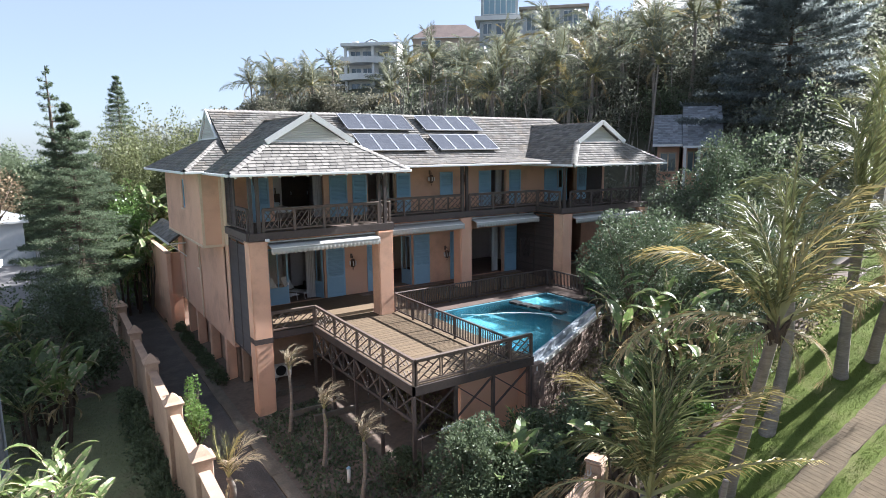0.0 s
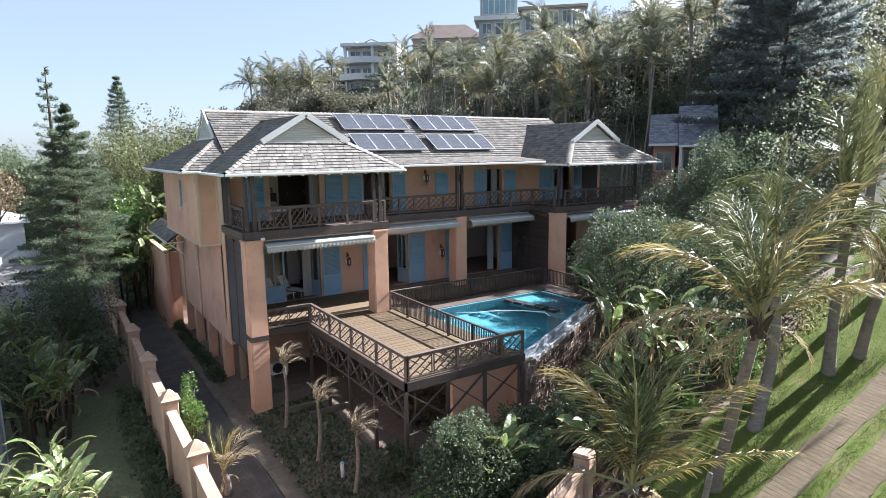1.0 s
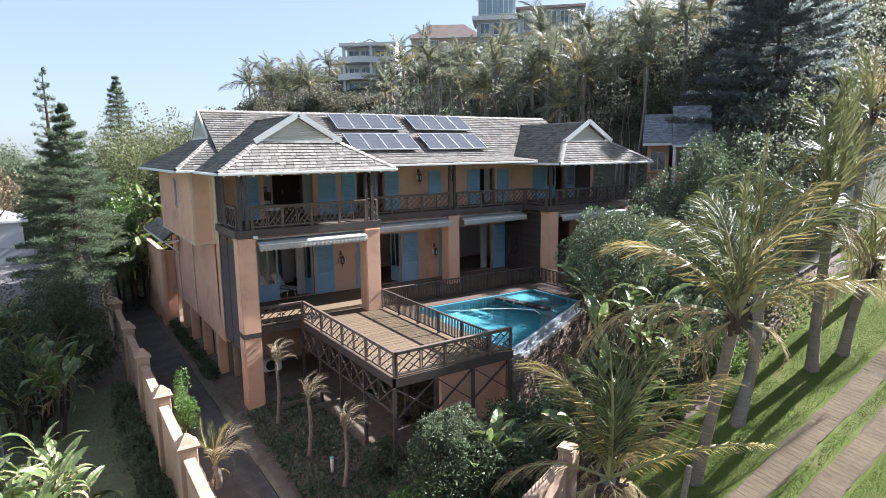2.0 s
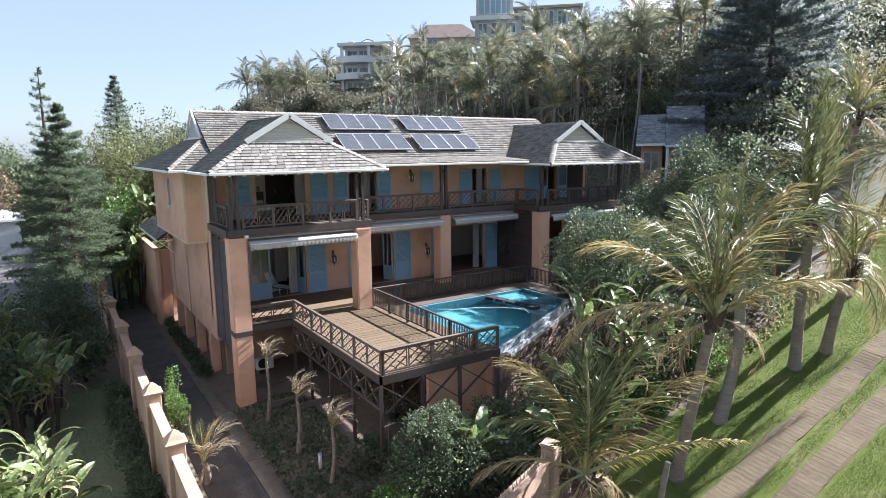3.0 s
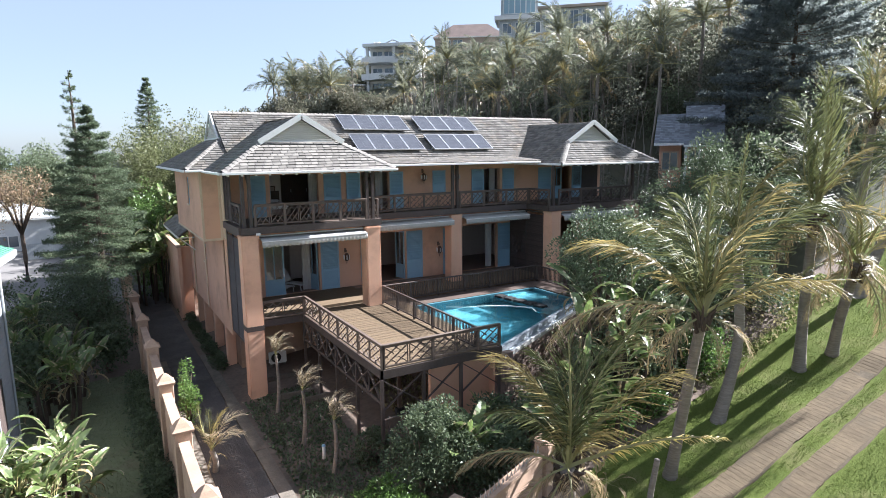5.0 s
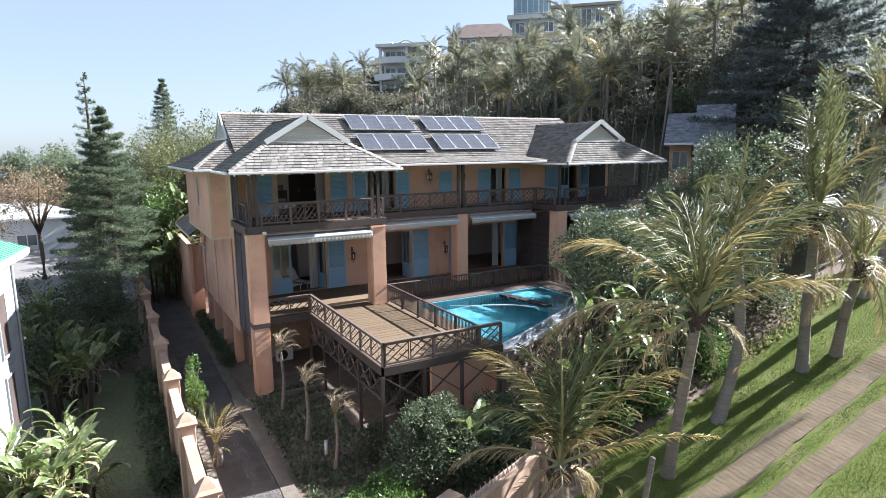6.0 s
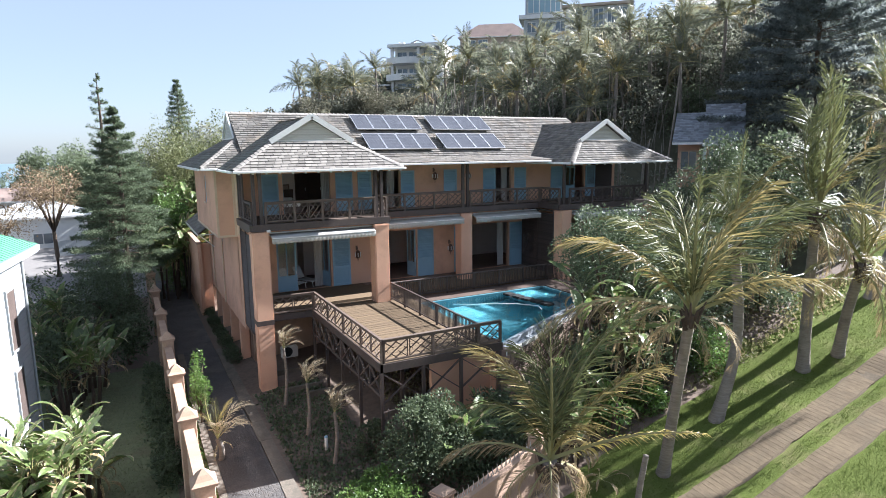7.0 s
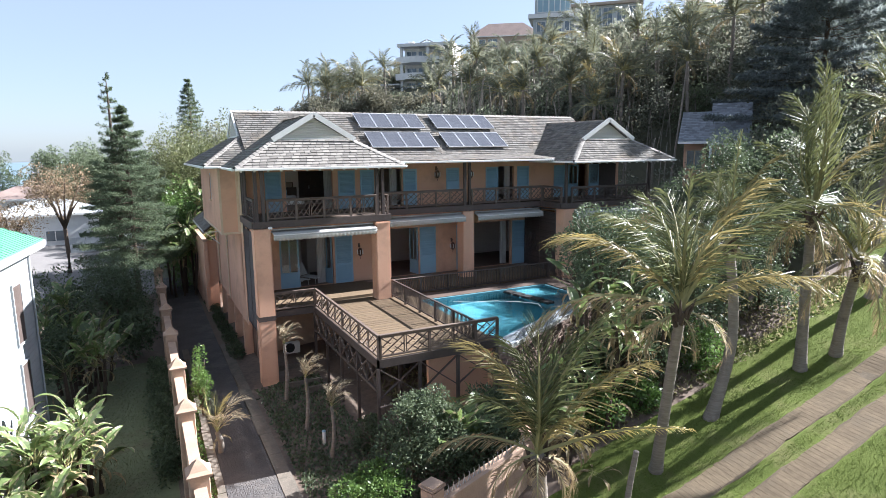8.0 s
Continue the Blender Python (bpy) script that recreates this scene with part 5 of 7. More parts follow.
LONG = [frond_mesh("frond", M_FROND, 130 + i, droop=0.42 + 0.22 * i, hang=0.7 + 0.15 * i, lift=0.4, leaflet=0.30, pairs=64, wide=0.0052) for i in range(3)]
LONG_GOLD = [frond_mesh("frond", M_FROND_GOLD, 140 + i, droop=0.5 + 0.3 * i, hang=0.8, lift=0.4, leaflet=0.29, pairs=64, wide=0.0052) for i in range(2)]
SPEAR = frond_mesh("frond", M_FROND, 150, droop=0.12, hang=0.05, lift=0.1, leaflet=0.085, pairs=60, wide=0.006)
BARE = frond_mesh("frond", M_FROND_GOLD, 151, droop=0.3, hang=0.5, lift=0.25, leaflet=0.07, pairs=46)
LIMP = frond_mesh("frond", M_FROND_DRY, 152, droop=1.5, hang=0.5, lift=-0.2, leaflet=0.20, pairs=50, wide=0.006)


def ringed_trunk(pts, r0, r1, swell=1.5, n=12):
    """A curved palm trunk with leaf-scar rings."""
    pts = [Vector(p) for p in pts]
    path = []
    steps = 46
    for i in range(steps + 1):
        u = i / steps * (len(pts) - 1)
        k = min(len(pts) - 2, int(u))
        p0, p1, p2, p3 = pts[max(0, k - 1)], pts[k], pts[k + 1], pts[min(len(pts) - 1, k + 2)]
        t = u - k
        path.append(0.5 * ((2 * p1) + (p2 - p0) * t + (2 * p0 - 5 * p1 + 4 * p2 - p3) * t * t + (3 * p1 - p0 - 3 * p2 + p3) * t ** 3))
    rad = []
    for i in range(steps + 1):
        u = i / steps
        r = r0 + (r1 - r0) * u
        r *= 1 + (swell - 1) * math.exp(-u * 9) + 0.05 * (i % 2)
        rad.append(r)
    bm = bmesh.new()
    tube(bm, path, rad, n)
    return bm


def palm(name, label, base, top, r0, r1, fronds, length, seed, mid=None, dry=4, group="coconut palms", skew=(0, 0), extra=(), fibre=True, upright=0.35, kinds=FRONDS, gold=0.3):
    rng = np.random.default_rng(seed)
    b = Vector(base)
    t = thing(name, label, "palm tree", group, base)
    top = Vector(top) - b
    mid = (Vector(mid) - b) if mid else top * 0.5 + Vector((0.1, 0, 0))
    part("trunk", ringed_trunk([(0, 0, -0.2), mid, top], r0, r1), M_TRUNK, t, smooth=True)
    if fibre:
        bm = bmesh.new()
        for k in range(14):
            a = 2 * math.pi * k / 14 + rng.random() * 0.3
            o = Vector((math.cos(a), math.sin(a), 0))
            z0 = rng.uniform(-0.55, -0.1) * length / 3
            tube(bm, [top + o * r1 * 0.8 + Vector((0, 0, z0 - 0.1)), top + o * r1 * 1.6 + Vector((0, 0, z0 + 0.25)), top + o * r1 * rng.uniform(1.6, 3.2) + Vector((0, 0, z0 + rng.uniform(0.3, 0.6)))], [r1 * 0.5, r1 * 0.32, r1 * 0.12], 5)
        part("fibre_sheath", bm, M_FIBRE, t, "dark fibrous leaf bases")
    for i in range(fronds):
        u = i / fronds
        az = 137.5 * i + rng.uniform(-34, 34)
        el = (upright + 0.75) * (1 - u) ** 1.3 - 0.35 * u
        me = kinds[int(rng.integers(0, len(kinds)))] if rng.random() > gold else FRONDS_GOLD[int(rng.integers(0, 3))]
        f = share("frond", me, t)
        m = Matrix.Translation(top + Vector((0, 0, 0.05))) @ Matrix.Rotation(radians(az), 4, "Z") @ Matrix.Rotation(-el, 4, "Y") @ Matrix.Rotation(rng.uniform(-0.9, 0.9), 4, "X")
        f.matrix_basis = m @ Matrix.Scale(length * rng.uniform(0.6, 1.16), 4)
    for i in range(dry):
        f = share("frond", FRONDS_DRY[i % 3], t)
        az = 360 * (i + rng.random() * 0.8) / max(1, dry)
        f.matrix_basis = Matrix.Translation(top - Vector((0, 0, 0.15))) @ Matrix.Rotation(radians(az), 4, "Z") @ Matrix.Rotation(rng.uniform(0.1, 0.5), 4, "Y") @ Matrix.Scale(length * rng.uniform(0.55, 0.85), 4)
        tagged(f, "dry brown hanging frond")
    for az, el, sc, me in extra:
        f = share("frond", me, t)
        f.matrix_basis = Matrix.Translation(top) @ Matrix.Rotation(radians(az), 4, "Z") @ Matrix.Rotation(-radians(el), 4, "Y") @ Matrix.Scale(sc, 4)
    return t


def paddle_mesh(name, mat, seed, droop=0.5, width=0.17, tear=0.25):
    """A broad banana-like leaf with its stalk, one unit long, arching along +x."""
    rng = np.random.default_rng(seed)
    n = 14
    pts, ang, pos = [], 1.15, Vector((0, 0, 0))
    for i in range(n + 1):
        pts.append(pos.copy())
        pos = pos + Vector((math.cos(ang), 0, math.sin(ang))) / n
        ang -= droop * (0.3 + 1.6 * (i / n) ** 1.5) / n * 2
    v, q, slot = [], [], []
    for i in range(n):
        a, b = pts[i], pts[i + 1]
        r0, r1 = 0.014 * (1.1 - i / n), 0.014 * (1.1 - (i + 1) / n)
        for s0, s1 in (((0, -1), (1, 0)), ((1, 0), (0, 1)), ((0, 1), (0, -1))):
            k = len(v)
            f = lambda p, s, r: (p.x, p.y + s[1] * r, p.z - s[0] * r)
            v += [f(a, s0, r0), f(b, s0, r1), f(b, s1, r1), f(a, s1, r0)]
            q.append((k, k + 1, k + 2, k + 3))
            slot.append(1)
    start = 5
    prof = lambda u: width * math.sin(math.pi * min(1, 0.08 + 0.92 * u)) ** 0.6 * (1.0 - 0.25 * u)
    for sy in (-1, 1):
        for i in range(start, n):
            u0, u1 = (i - start) / (n - start), (i + 1 - start) / (n - start)
            a, b = pts[i], pts[i + 1]
            tn = tear * rng.random() * 0.5 if rng.random() < 0.6 else 0.0
            w0, w1 = prof(u0), prof(u1) * (1 - tn)
            up = 0.35
            dz0, dz1 = -0.12 * w0 * rng.random(), -0.2 * w1 * rng.random()
            k = len(v)
            v += [tuple(a), tuple(b), (b.x + 0.01, b.y + sy * w1 * 0.55, b.z + w1 * up * 0.55), (a.x, a.y + sy * w0 * 0.55, a.z + w0 * up * 0.55), (b.x + 0.015, b.y + sy * w1 * 0.92, b.z + w1 * up * 0.75 + dz1 + 0.01), (a.x, a.y + sy * w0 * 0.92, a.z + w0 * up * 0.75 + dz0 + 0.01)]
            q += [(k, k + 1, k + 2, k + 3), (k + 3, k + 2, k + 4, k + 5)]
            slot += [0, 2 if rng.random() < 0.35 else 0]
    me = quick_mesh(name, v, q, mat, False, smooth=False)
    me.materials.append(M_RACHIS)
    me.materials.append(M_LEAFEDGE)
    me.polygons.foreach_set("material_index", np.array(slot, np.int32))
    return me


PADDLES = [paddle_mesh("leaf", M_BANANA, 100 + i, droop=0.25 + 0.17 * i, width=0.105 + 0.018 * (i % 3)) for i in range(6)]
PADDLES_DRY = [paddle_mesh("leaf", M_FROND_DRY, 120 + i, droop=1.2 + 0.3 * i, width=0.06 + 0.02 * i, tear=1.2) for i in range(3)]


def strelitzia(label, at, stems, height, leaf_len, seed, radius=0.8, name="wild_banana", per=7, dry=2, group="wild bananas", low=0.55):
    """A clump of stems, each with a fan of broad leaves."""
    rng = np.random.default_rng(seed)
    x, y = at
    t = thing(name, label, "plant", group, (x, y, ground_z(x, y)))
    for s in range(stems):
        a = 2 * math.pi * s / stems + rng.random()
        r = radius * math.sqrt(rng.random())
        h = height * rng.uniform(low, 1.0)
        foot = Vector((math.cos(a) * r, math.sin(a) * r, -0.1))
        head = foot + Vector((math.cos(a) * 0.15 * h * rng.random(), math.sin(a) * 0.15 * h * rng.random(), h))
        bm = bmesh.new()
        tube(bm, [foot, foot.lerp(head, 0.5) + Vector((rng.normal() * 0.05, rng.normal() * 0.05, 0)), head], [0.10, 0.085, 0.06], 7)
        part("stem", bm, M_FIBRE, t)
        fan = rng.random() * 360
        for i in range(per):
            me = PADDLES[int(rng.integers(0, 6))]
            lf = share("leaf", me, t)
            side = 0 if i % 2 else 180
            lf.matrix_basis = Matrix.Translation(head) @ Matrix.Rotation(radians(fan + side + rng.uniform(-35, 35)), 4, "Z") @ Matrix.Rotation(rng.uniform(-0.5, 0.4), 4, "Y") @ Matrix.Rotation(rng.uniform(-0.6, 0.6), 4, "X") @ Matrix.Scale(leaf_len * rng.uniform(0.7, 1.15), 4)
        for i in range(dry):
            lf = share("leaf", PADDLES_DRY[i % 3], t)
            lf.matrix_basis = Matrix.Translation(head - Vector((0, 0, 0.2))) @ Matrix.Rotation(rng.random() * 6.3, 4, "Z") @ Matrix.Rotation(rng.uniform(0.6, 1.3), 4, "Y") @ Matrix.Scale(leaf_len * 0.7, 4)
    return t


def norfolk_pine(label, base, height, radius, tiers, seed, sparse=0.0, group="norfolk pines", foliage=5200, tuft=0.34, mat=None, foot=0.1, taper=0.9):
    """A straight trunk with level whorls of branches clothed in needle tufts."""
    rng = np.random.default_rng(seed)
    t = thing("norfolk_pine", label, "pine tree", group, base)
    bm = bmesh.new()
    tube(bm, [(0, 0, -0.2), (0.05, 0, height * 0.5), (0, 0, height)], [0.02 * height, 0.012 * height, 0.02], 8)
    part("trunk", bm, M_BARK, t, smooth=True)
    P, D = [], []
    for k in range(tiers):
        u = (k + 0.5) / tiers
        zt = height * (foot + (1 - foot) * u)
        r = radius * (1 - u) ** taper * rng.uniform(0.85, 1.1) + 0.12
        arms = 9 if u < 0.8 and not sparse else 6
        for a in range(arms):
            az = 2 * math.pi * (a + 0.5 * (k % 2)) / arms + rng.normal() * 0.12
            if rng.random() < sparse * 0.4:
                continue
            rr = r * rng.uniform(0.62, 1.15)
            z = zt + rng.normal() * 0.16 * height / tiers
            end = Vector((math.cos(az) * rr, math.sin(az) * rr, z + rr * (0.16 if u > 0.4 else -0.05) + rng.normal() * 0.1))
            bm = bmesh.new()
            tube(bm, [(0, 0, z), (end.x * 0.5, end.y * 0.5, (z + end.z) / 2 - 0.05 * rr), end], [0.035, 0.025, 0.01], 4, cap=False)
            part("branch", bm, M_BARK, t)
            n = max(8, int(foliage / tiers / arms * (0.5 + rr / radius)))
            s = rng.random(n) ** (0.6 if not sparse else 0.5)
            s = 0.15 + 0.85 * s
            wid = (0.10 + 0.20 * (1 - np.abs(2 * s - 1.1))) * min(rr, 1.7) * (1 - 0.45 * sparse)
            off = rng.normal(size=n) * wid
            px = np.cos(az) * rr * s - np.sin(az) * off
            py = np.sin(az) * rr * s + np.cos(az) * off
            pz = z + (end.z - z) * s + rng.normal(size=n) * 0.07 - 0.1 * np.sin(s * 3.1) * rr * 0.3 + 0.05
            P.append(np.stack([px, py, pz], 1))
            dd = np.stack([np.cos(az) + rng.normal(size=n) * 0.6, np.sin(az) + rng.normal(size=n) * 0.6, rng.normal(size=n) * 0.35 + 0.25], 1)
            D.append(dd)
    P, D = np.concatenate(P), np.concatenate(D)
    D /= np.linalg.norm(D, axis=1)[:, None]
    v, q = leaf_arrays(rng, P, D, tuft, 0.2, 0.2)
    tagged(quick_mesh("foliage", v, q, mat or M_PINE, t), kind="stuff")
    return t

# ---- plants of the garden and lawn ----
F0, F1, F2 = FRONDS[:3]
FD = FRONDS_DRY[0]
G0, G1 = FRONDS_GOLD[:2]
L0, L1, L2 = LONG
LG0, LG1 = LONG_GOLD
palm("coconut_palm", "tall grey-trunked coconut palm with wind-torn fronds on the lawn", (16.15, 4.45, ground_z(16.15, 4.45)), (14.98, 2.75, 7.15), 0.19, 0.14, 0, 2.8, 1, mid=(15.6, 3.7, 3.6), dry=2, extra=((150, 14, 4.6, FD), (148, 33, 4.2, LG1), (164, 48, 3.7, L1), (128, 62, 3.3, L0), (30, 84, 3.9, SPEAR), (-60, 80, 3.2, SPEAR), (60, 58, 3.8, L1), (-25, 42, 4.5, L1), (-34, 55, 4.2, LG0), (-42, 18, 3.6, LG1), (-30, 8, 4.5, BARE), (15, 46, 3.2, L2), (95, 20, 2.6, LIMP), (-60, 5, 2.2, LIMP), (170, -5, 2.4, LIMP)))
palm("coconut_palm", "leaning grey-trunked coconut palm at the lawn edge", (19.35, 5.0, ground_z(19.35, 5.0)), (19.6, 4.9, 8.6), 0.21, 0.15, 8, 3.3, 2, mid=(20.2, 4.95, 5.0), dry=3, upright=0.75, gold=0.2, kinds=[L0, L1, F1], extra=((0, 84, 3.6, SPEAR),))
palm("coconut_palm", "tall curved coconut palm beside the wheel track", (24.1, 4.8, ground_z(24.1, 4.8)), (22.7, 4.0, 9.4), 0.21, 0.15, 10, 4.4, 3, mid=(23.7, 4.6, 6.0), dry=6, upright=0.85, gold=0.15, kinds=[L0, F0, F1, L1], extra=((-60, 80, 4.4, L0), (160, 70, 4.6, F0)))
palm("coconut_palm", "leaning coconut palm with hanging dead fronds", (25.75, 4.45, ground_z(25.75, 4.45)), (24.7, 3.35, 7.5), 0.21, 0.16, 10, 3.8, 4, mid=(25.3, 4.05, 5.2), dry=7, upright=0.6, kinds=[L0, L1, F2])
palm("coconut_palm", "leaning coconut palm up the sloping lawn", (30.9, 6.0, ground_z(30.9, 6.0)), (33.5, 5.0, 11.5), 0.25, 0.18, 10, 4.0, 5, mid=(31.8, 5.6, 7.6), dry=5, upright=0.5)
palm("coconut_palm", "coconut palm up the sloping lawn", (36.5, 9.0, ground_z(36.5, 9.0)), (36.0, 8.4, 13.5), 0.24, 0.17, 10, 4.0, 6, dry=5, upright=0.5)
palm("coconut_palm", "low coconut palm with frayed fronds by the boundary wall", (10.75, 3.5, ground_z(10.75, 3.5)), (10.15, 2.85, 3.95), 0.22, 0.18, 0, 3.2, 8, dry=2, extra=((150, 60, 3.6, LG1), (138, 72, 3.1, L1), (168, 46, 2.8, L2), (62, 76, 3.4, L0), (-28, 56, 4.0, L0), (0, 66, 3.3, L1), (-36, 38, 3.7, LG0), (-38, 8, 3.8, YELLOW), (150, 22, 2.9, FD), (172, 8, 2.2, LIMP), (100, 52, 2.7, L2), (-70, 48, 1.9, LG1), (-125, 20, 1.7, LIMP), (-60, -10, 1.8, LIMP), (-20, 0, 1.9, LIMP), (140, -15, 1.9, LIMP), (20, 10, 2.2, FD)))

# three young bare palms by the drive
for k, (x, y, top) in enumerate(((6.95, 18.45, 3.2), (7.05, 15.0, 2.75), (7.35, 12.3, 2.5))):
    palm("young_palm", "thin young palm with a small wind-bleached tuft", (x, y, ground_z(x, y)), (x + 0.02, y - 0.25, top - 0.3), 0.085, 0.055, 0, 0.9, 30 + k, dry=1, group="young palms", fibre=False, upright=0.6, extra=((-30, 62, 1.25, TUFT), (-55, 44, 1.05, TUFT), (5, 50, 1.1, TUFT), (-20, 22, 0.9, TUFT), (120, 74, 0.9, TUFT), (-80, 70, 0.95, TUFT), (-35, 82, 1.2, TUFT)))

G = "garden shrubs"
bush("flowering_shrub", "round dark-leaved shrub tree with glossy leaves", "tree", (19.8, 11.2, 7.3), (2.5, 2.3, 2.5), 13000, 0.125, M_LEAF, 11, G, 34, stem=0.12)
bush("shrub", "dense dark green shrub below the deck", "shrub", (9.9, 9.1, 1.75), (1.9, 1.5, 1.75), 12000, 0.11, M_LEAF, 12, G, 30)
bush("shrub", "dark shrub with pale shoots below the deck", "shrub", (9.3, 9.0, 2.3), (1.0, 0.9, 1.3), 2800, 0.11, M_LEAF, 13, G, 14)
bush("shrub", "low bright green shrub beside the garden path", "shrub", (7.6, 8.3, 0.75), (1.5, 1.3, 0.85), 4200, 0.12, M_LEAF_LIGHT, 14, G, 22)
bush("shrub", "dense dark green shrub in the garden bed", "shrub", (11.6, 8.2, 1.3), (1.6, 1.3, 1.3), 4500, 0.13, M_LEAF, 15, G, 24)
bush("shrub", "low green shrub by the young palms", "shrub", (8.9, 12.0, 0.6), (1.0, 1.0, 0.8), 2200, 0.12, M_LEAF, 16, G, 16)
bush("shrub", "slim light green shrub against the boundary wall", "shrub", (3.35, 19.3, 1.6), (0.42, 0.42, 1.7), 1500, 0.11, M_LEAF_LIGHT, 17, G, 16)
bush("shrub", "slim light green shrub against the boundary wall", "shrub", (3.3, 18.4, 1.2), (0.5, 0.55, 1.3), 1500, 0.11, M_LEAF_LIGHT, 18, G, 14)
bush("round_shrub", "large rounded dark green shrub on the neighbour's side", "shrub", (-0.3, 35.0, 2.2), (3.0, 3.6, 3.0), 21000, 0.13, M_LEAF, 19, G, 46, stem=0.15)
bush("shrub", "dark green shrub behind the wall piers", "shrub", (0.6, 31.0, 0.9), (1.6, 1.8, 1.6), 3000, 0.2, M_LEAF, 20, G, 20)
NEAR_BANK = ((16.2, 9.4, 1.9, 1.3, 1.2, M_LEAF), (17.9, 9.5, 3.0, 1.7, 1.9, M_LEAF), (18.6, 8.2, 3.2, 1.6, 1.8, M_LEAF), (20.8, 8.6, 4.0, 1.9, 2.2, M_LEAF), (22.9, 9.2, 5.0, 2.2, 2.6, M_LEAF), (22.0, 12.6, 5.4, 2.2, 2.8, M_LEAF), (25.2, 10.2, 5.6, 2.3, 2.6, M_LEAF), (25.2, 14.2, 5.6, 2.4, 2.8, M_LEAF), (28.2, 11.2, 6.2, 2.4, 2.8, M_LEAF), (28.4, 15.6, 6.0, 2.6, 3.0, M_LEAF))
FAR_BANK = ((31.6, 13.4, 7.0, 2.6, 3.0, M_LEAF), (33.0, 18.0, 7.5, 2.8, 3.4, M_LEAF), (36.5, 13.6, 8.0, 2.8, 3.2, M_LEAF), (24.0, 17.0, 4.9, 1.1, 1.6, M_LEAF), (16.0, 7.2, 2.0, 1.1, 1.2, M_LEAF_LIGHT), (18.0, 7.0, 2.4, 1.0, 1.0, M_LEAF_LIGHT), (14.2, 8.6, 1.9, 1.3, 1.4, M_LEAF), (13.4, 10.2, 1.6, 1.2, 1.2, M_LEAF), (21.6, 7.4, 3.4, 1.2, 1.3, M_LEAF_LIGHT), (26.8, 8.6, 5.0, 1.6, 1.8, M_LEAF))
for k, (x, y, z, r, h, m) in enumerate(NEAR_BANK + FAR_BANK):
    bush("shrub", "tangled dark green coastal shrub between pool and lawn", "shrub", (x, y, z), (r, r, h), int(2000 * r), 0.155, m, 200 + k, "bank shrubs", 22)

strelitzia("tall wild banana clump with torn leaves", (18.1, 8.9), 9, 4.2, 1.7, 61, 1.4, per=4, dry=7)
strelitzia("tall wild banana clump with torn leaves", (18.4, 7.8), 8, 3.3, 1.6, 62, 1.2, per=4, dry=7)
strelitzia("wild banana clump with torn leaves", (16.2, 7.6), 6, 2.4, 1.55, 63, 0.9, per=4, dry=6)
strelitzia("wild banana clump with dry hanging leaves", (14.0, 6.6), 5, 1.9, 1.6, 64, 0.9, per=4, dry=6)
strelitzia("small wild banana against the peach wall of the annex", (34.6, 21.0), 2, 3.2, 1.7, 60, 0.3, per=6, dry=2)
bush("shrub", "tall shrub with pale glossy leaves before the annex", "shrub", (33.6, 16.4, 10.2), (1.7, 1.7, 2.5), 4200, 0.16, M_LEAF, 240, "bank shrubs", 24)
bush("shrub", "dark shrub before the annex", "shrub", (36.6, 17.6, 9.6), (2.2, 2.0, 2.6), 3600, 0.2, M_LEAF, 241, "bank shrubs", 24)
bush("tree", "large dark tree shading the end of the annex", "tree", (40.4, 17.4, 10.0), (2.2, 2.0, 2.6), 7000, 0.2, M_LEAF, 242, "bank shrubs", 34, stem=0.16)
bush("tree", "dark tree beside the annex", "tree", (46.4, 15.6, 10.8), (3.0, 2.6, 3.4), 6000, 0.22, M_LEAF, 243, "bank shrubs", 34, stem=0.16)
strelitzia("broad-leaved plant below the deck corner", (11.0, 9.2), 3, 0.9, 2.0, 65, 0.35, per=7, dry=0)
strelitzia("broad-leaved plant in the garden bed", (12.3, 9.8), 3, 0.7, 1.6, 66, 0.5, per=6, dry=0)
strelitzia("sunlit wild banana bush on the neighbour's lawn", (-2.2, 15.6), 28, 2.6, 1.6, 67, 1.7, per=6, dry=4, low=0.2)
strelitzia("sunlit wild banana bush on the neighbour's lawn", (-2.8, 13.0), 24, 2.4, 1.6, 68, 1.6, per=6, dry=4, low=0.2)
palm("young_palm", "low frayed young palm by the boundary wall", (3.55, 14.6, ground_z(3.55, 14.6)), (3.5, 14.5, 1.0), 0.12, 0.09, 0, 1.0, 36, dry=2, group="young palms", fibre=False, extra=((-20, 60, 1.7, G0), (-50, 40, 1.6, TUFT), (10, 48, 1.7, TUFT), (40, 66, 1.5, G1), (-100, 55, 1.3, TUFT), (150, 62, 1.3, G1), (90, 70, 1.5, F1), (-30, 82, 1.8, F0), (-5, 25, 1.3, TUFT)))
for k, (x, y, h) in enumerate(((-2.2, 27.0, 3.6), (-1.6, 24.6, 2.6), (-3.0, 30.0, 4.0), (-1.2, 27.6, 2.2))):
    strelitzia("shaded wild banana beside the white house", (x, y), 5, h, 2.0, 70 + k, 1.0, dry=2)
for k, (x, y, z, r) in enumerate(((-2.6, 25.5, 1.6, 1.5), (-2.4, 29.0, 2.4, 1.8), (-3.4, 33.0, 3.0, 2.2))):
    bush("shrub", "shaded shrub beside the white house", "shrub", (x, y, z), (r, r, r * 1.2), 2600, 0.18, M_LEAF, 260 + k, "shrubs by the white house", 20)
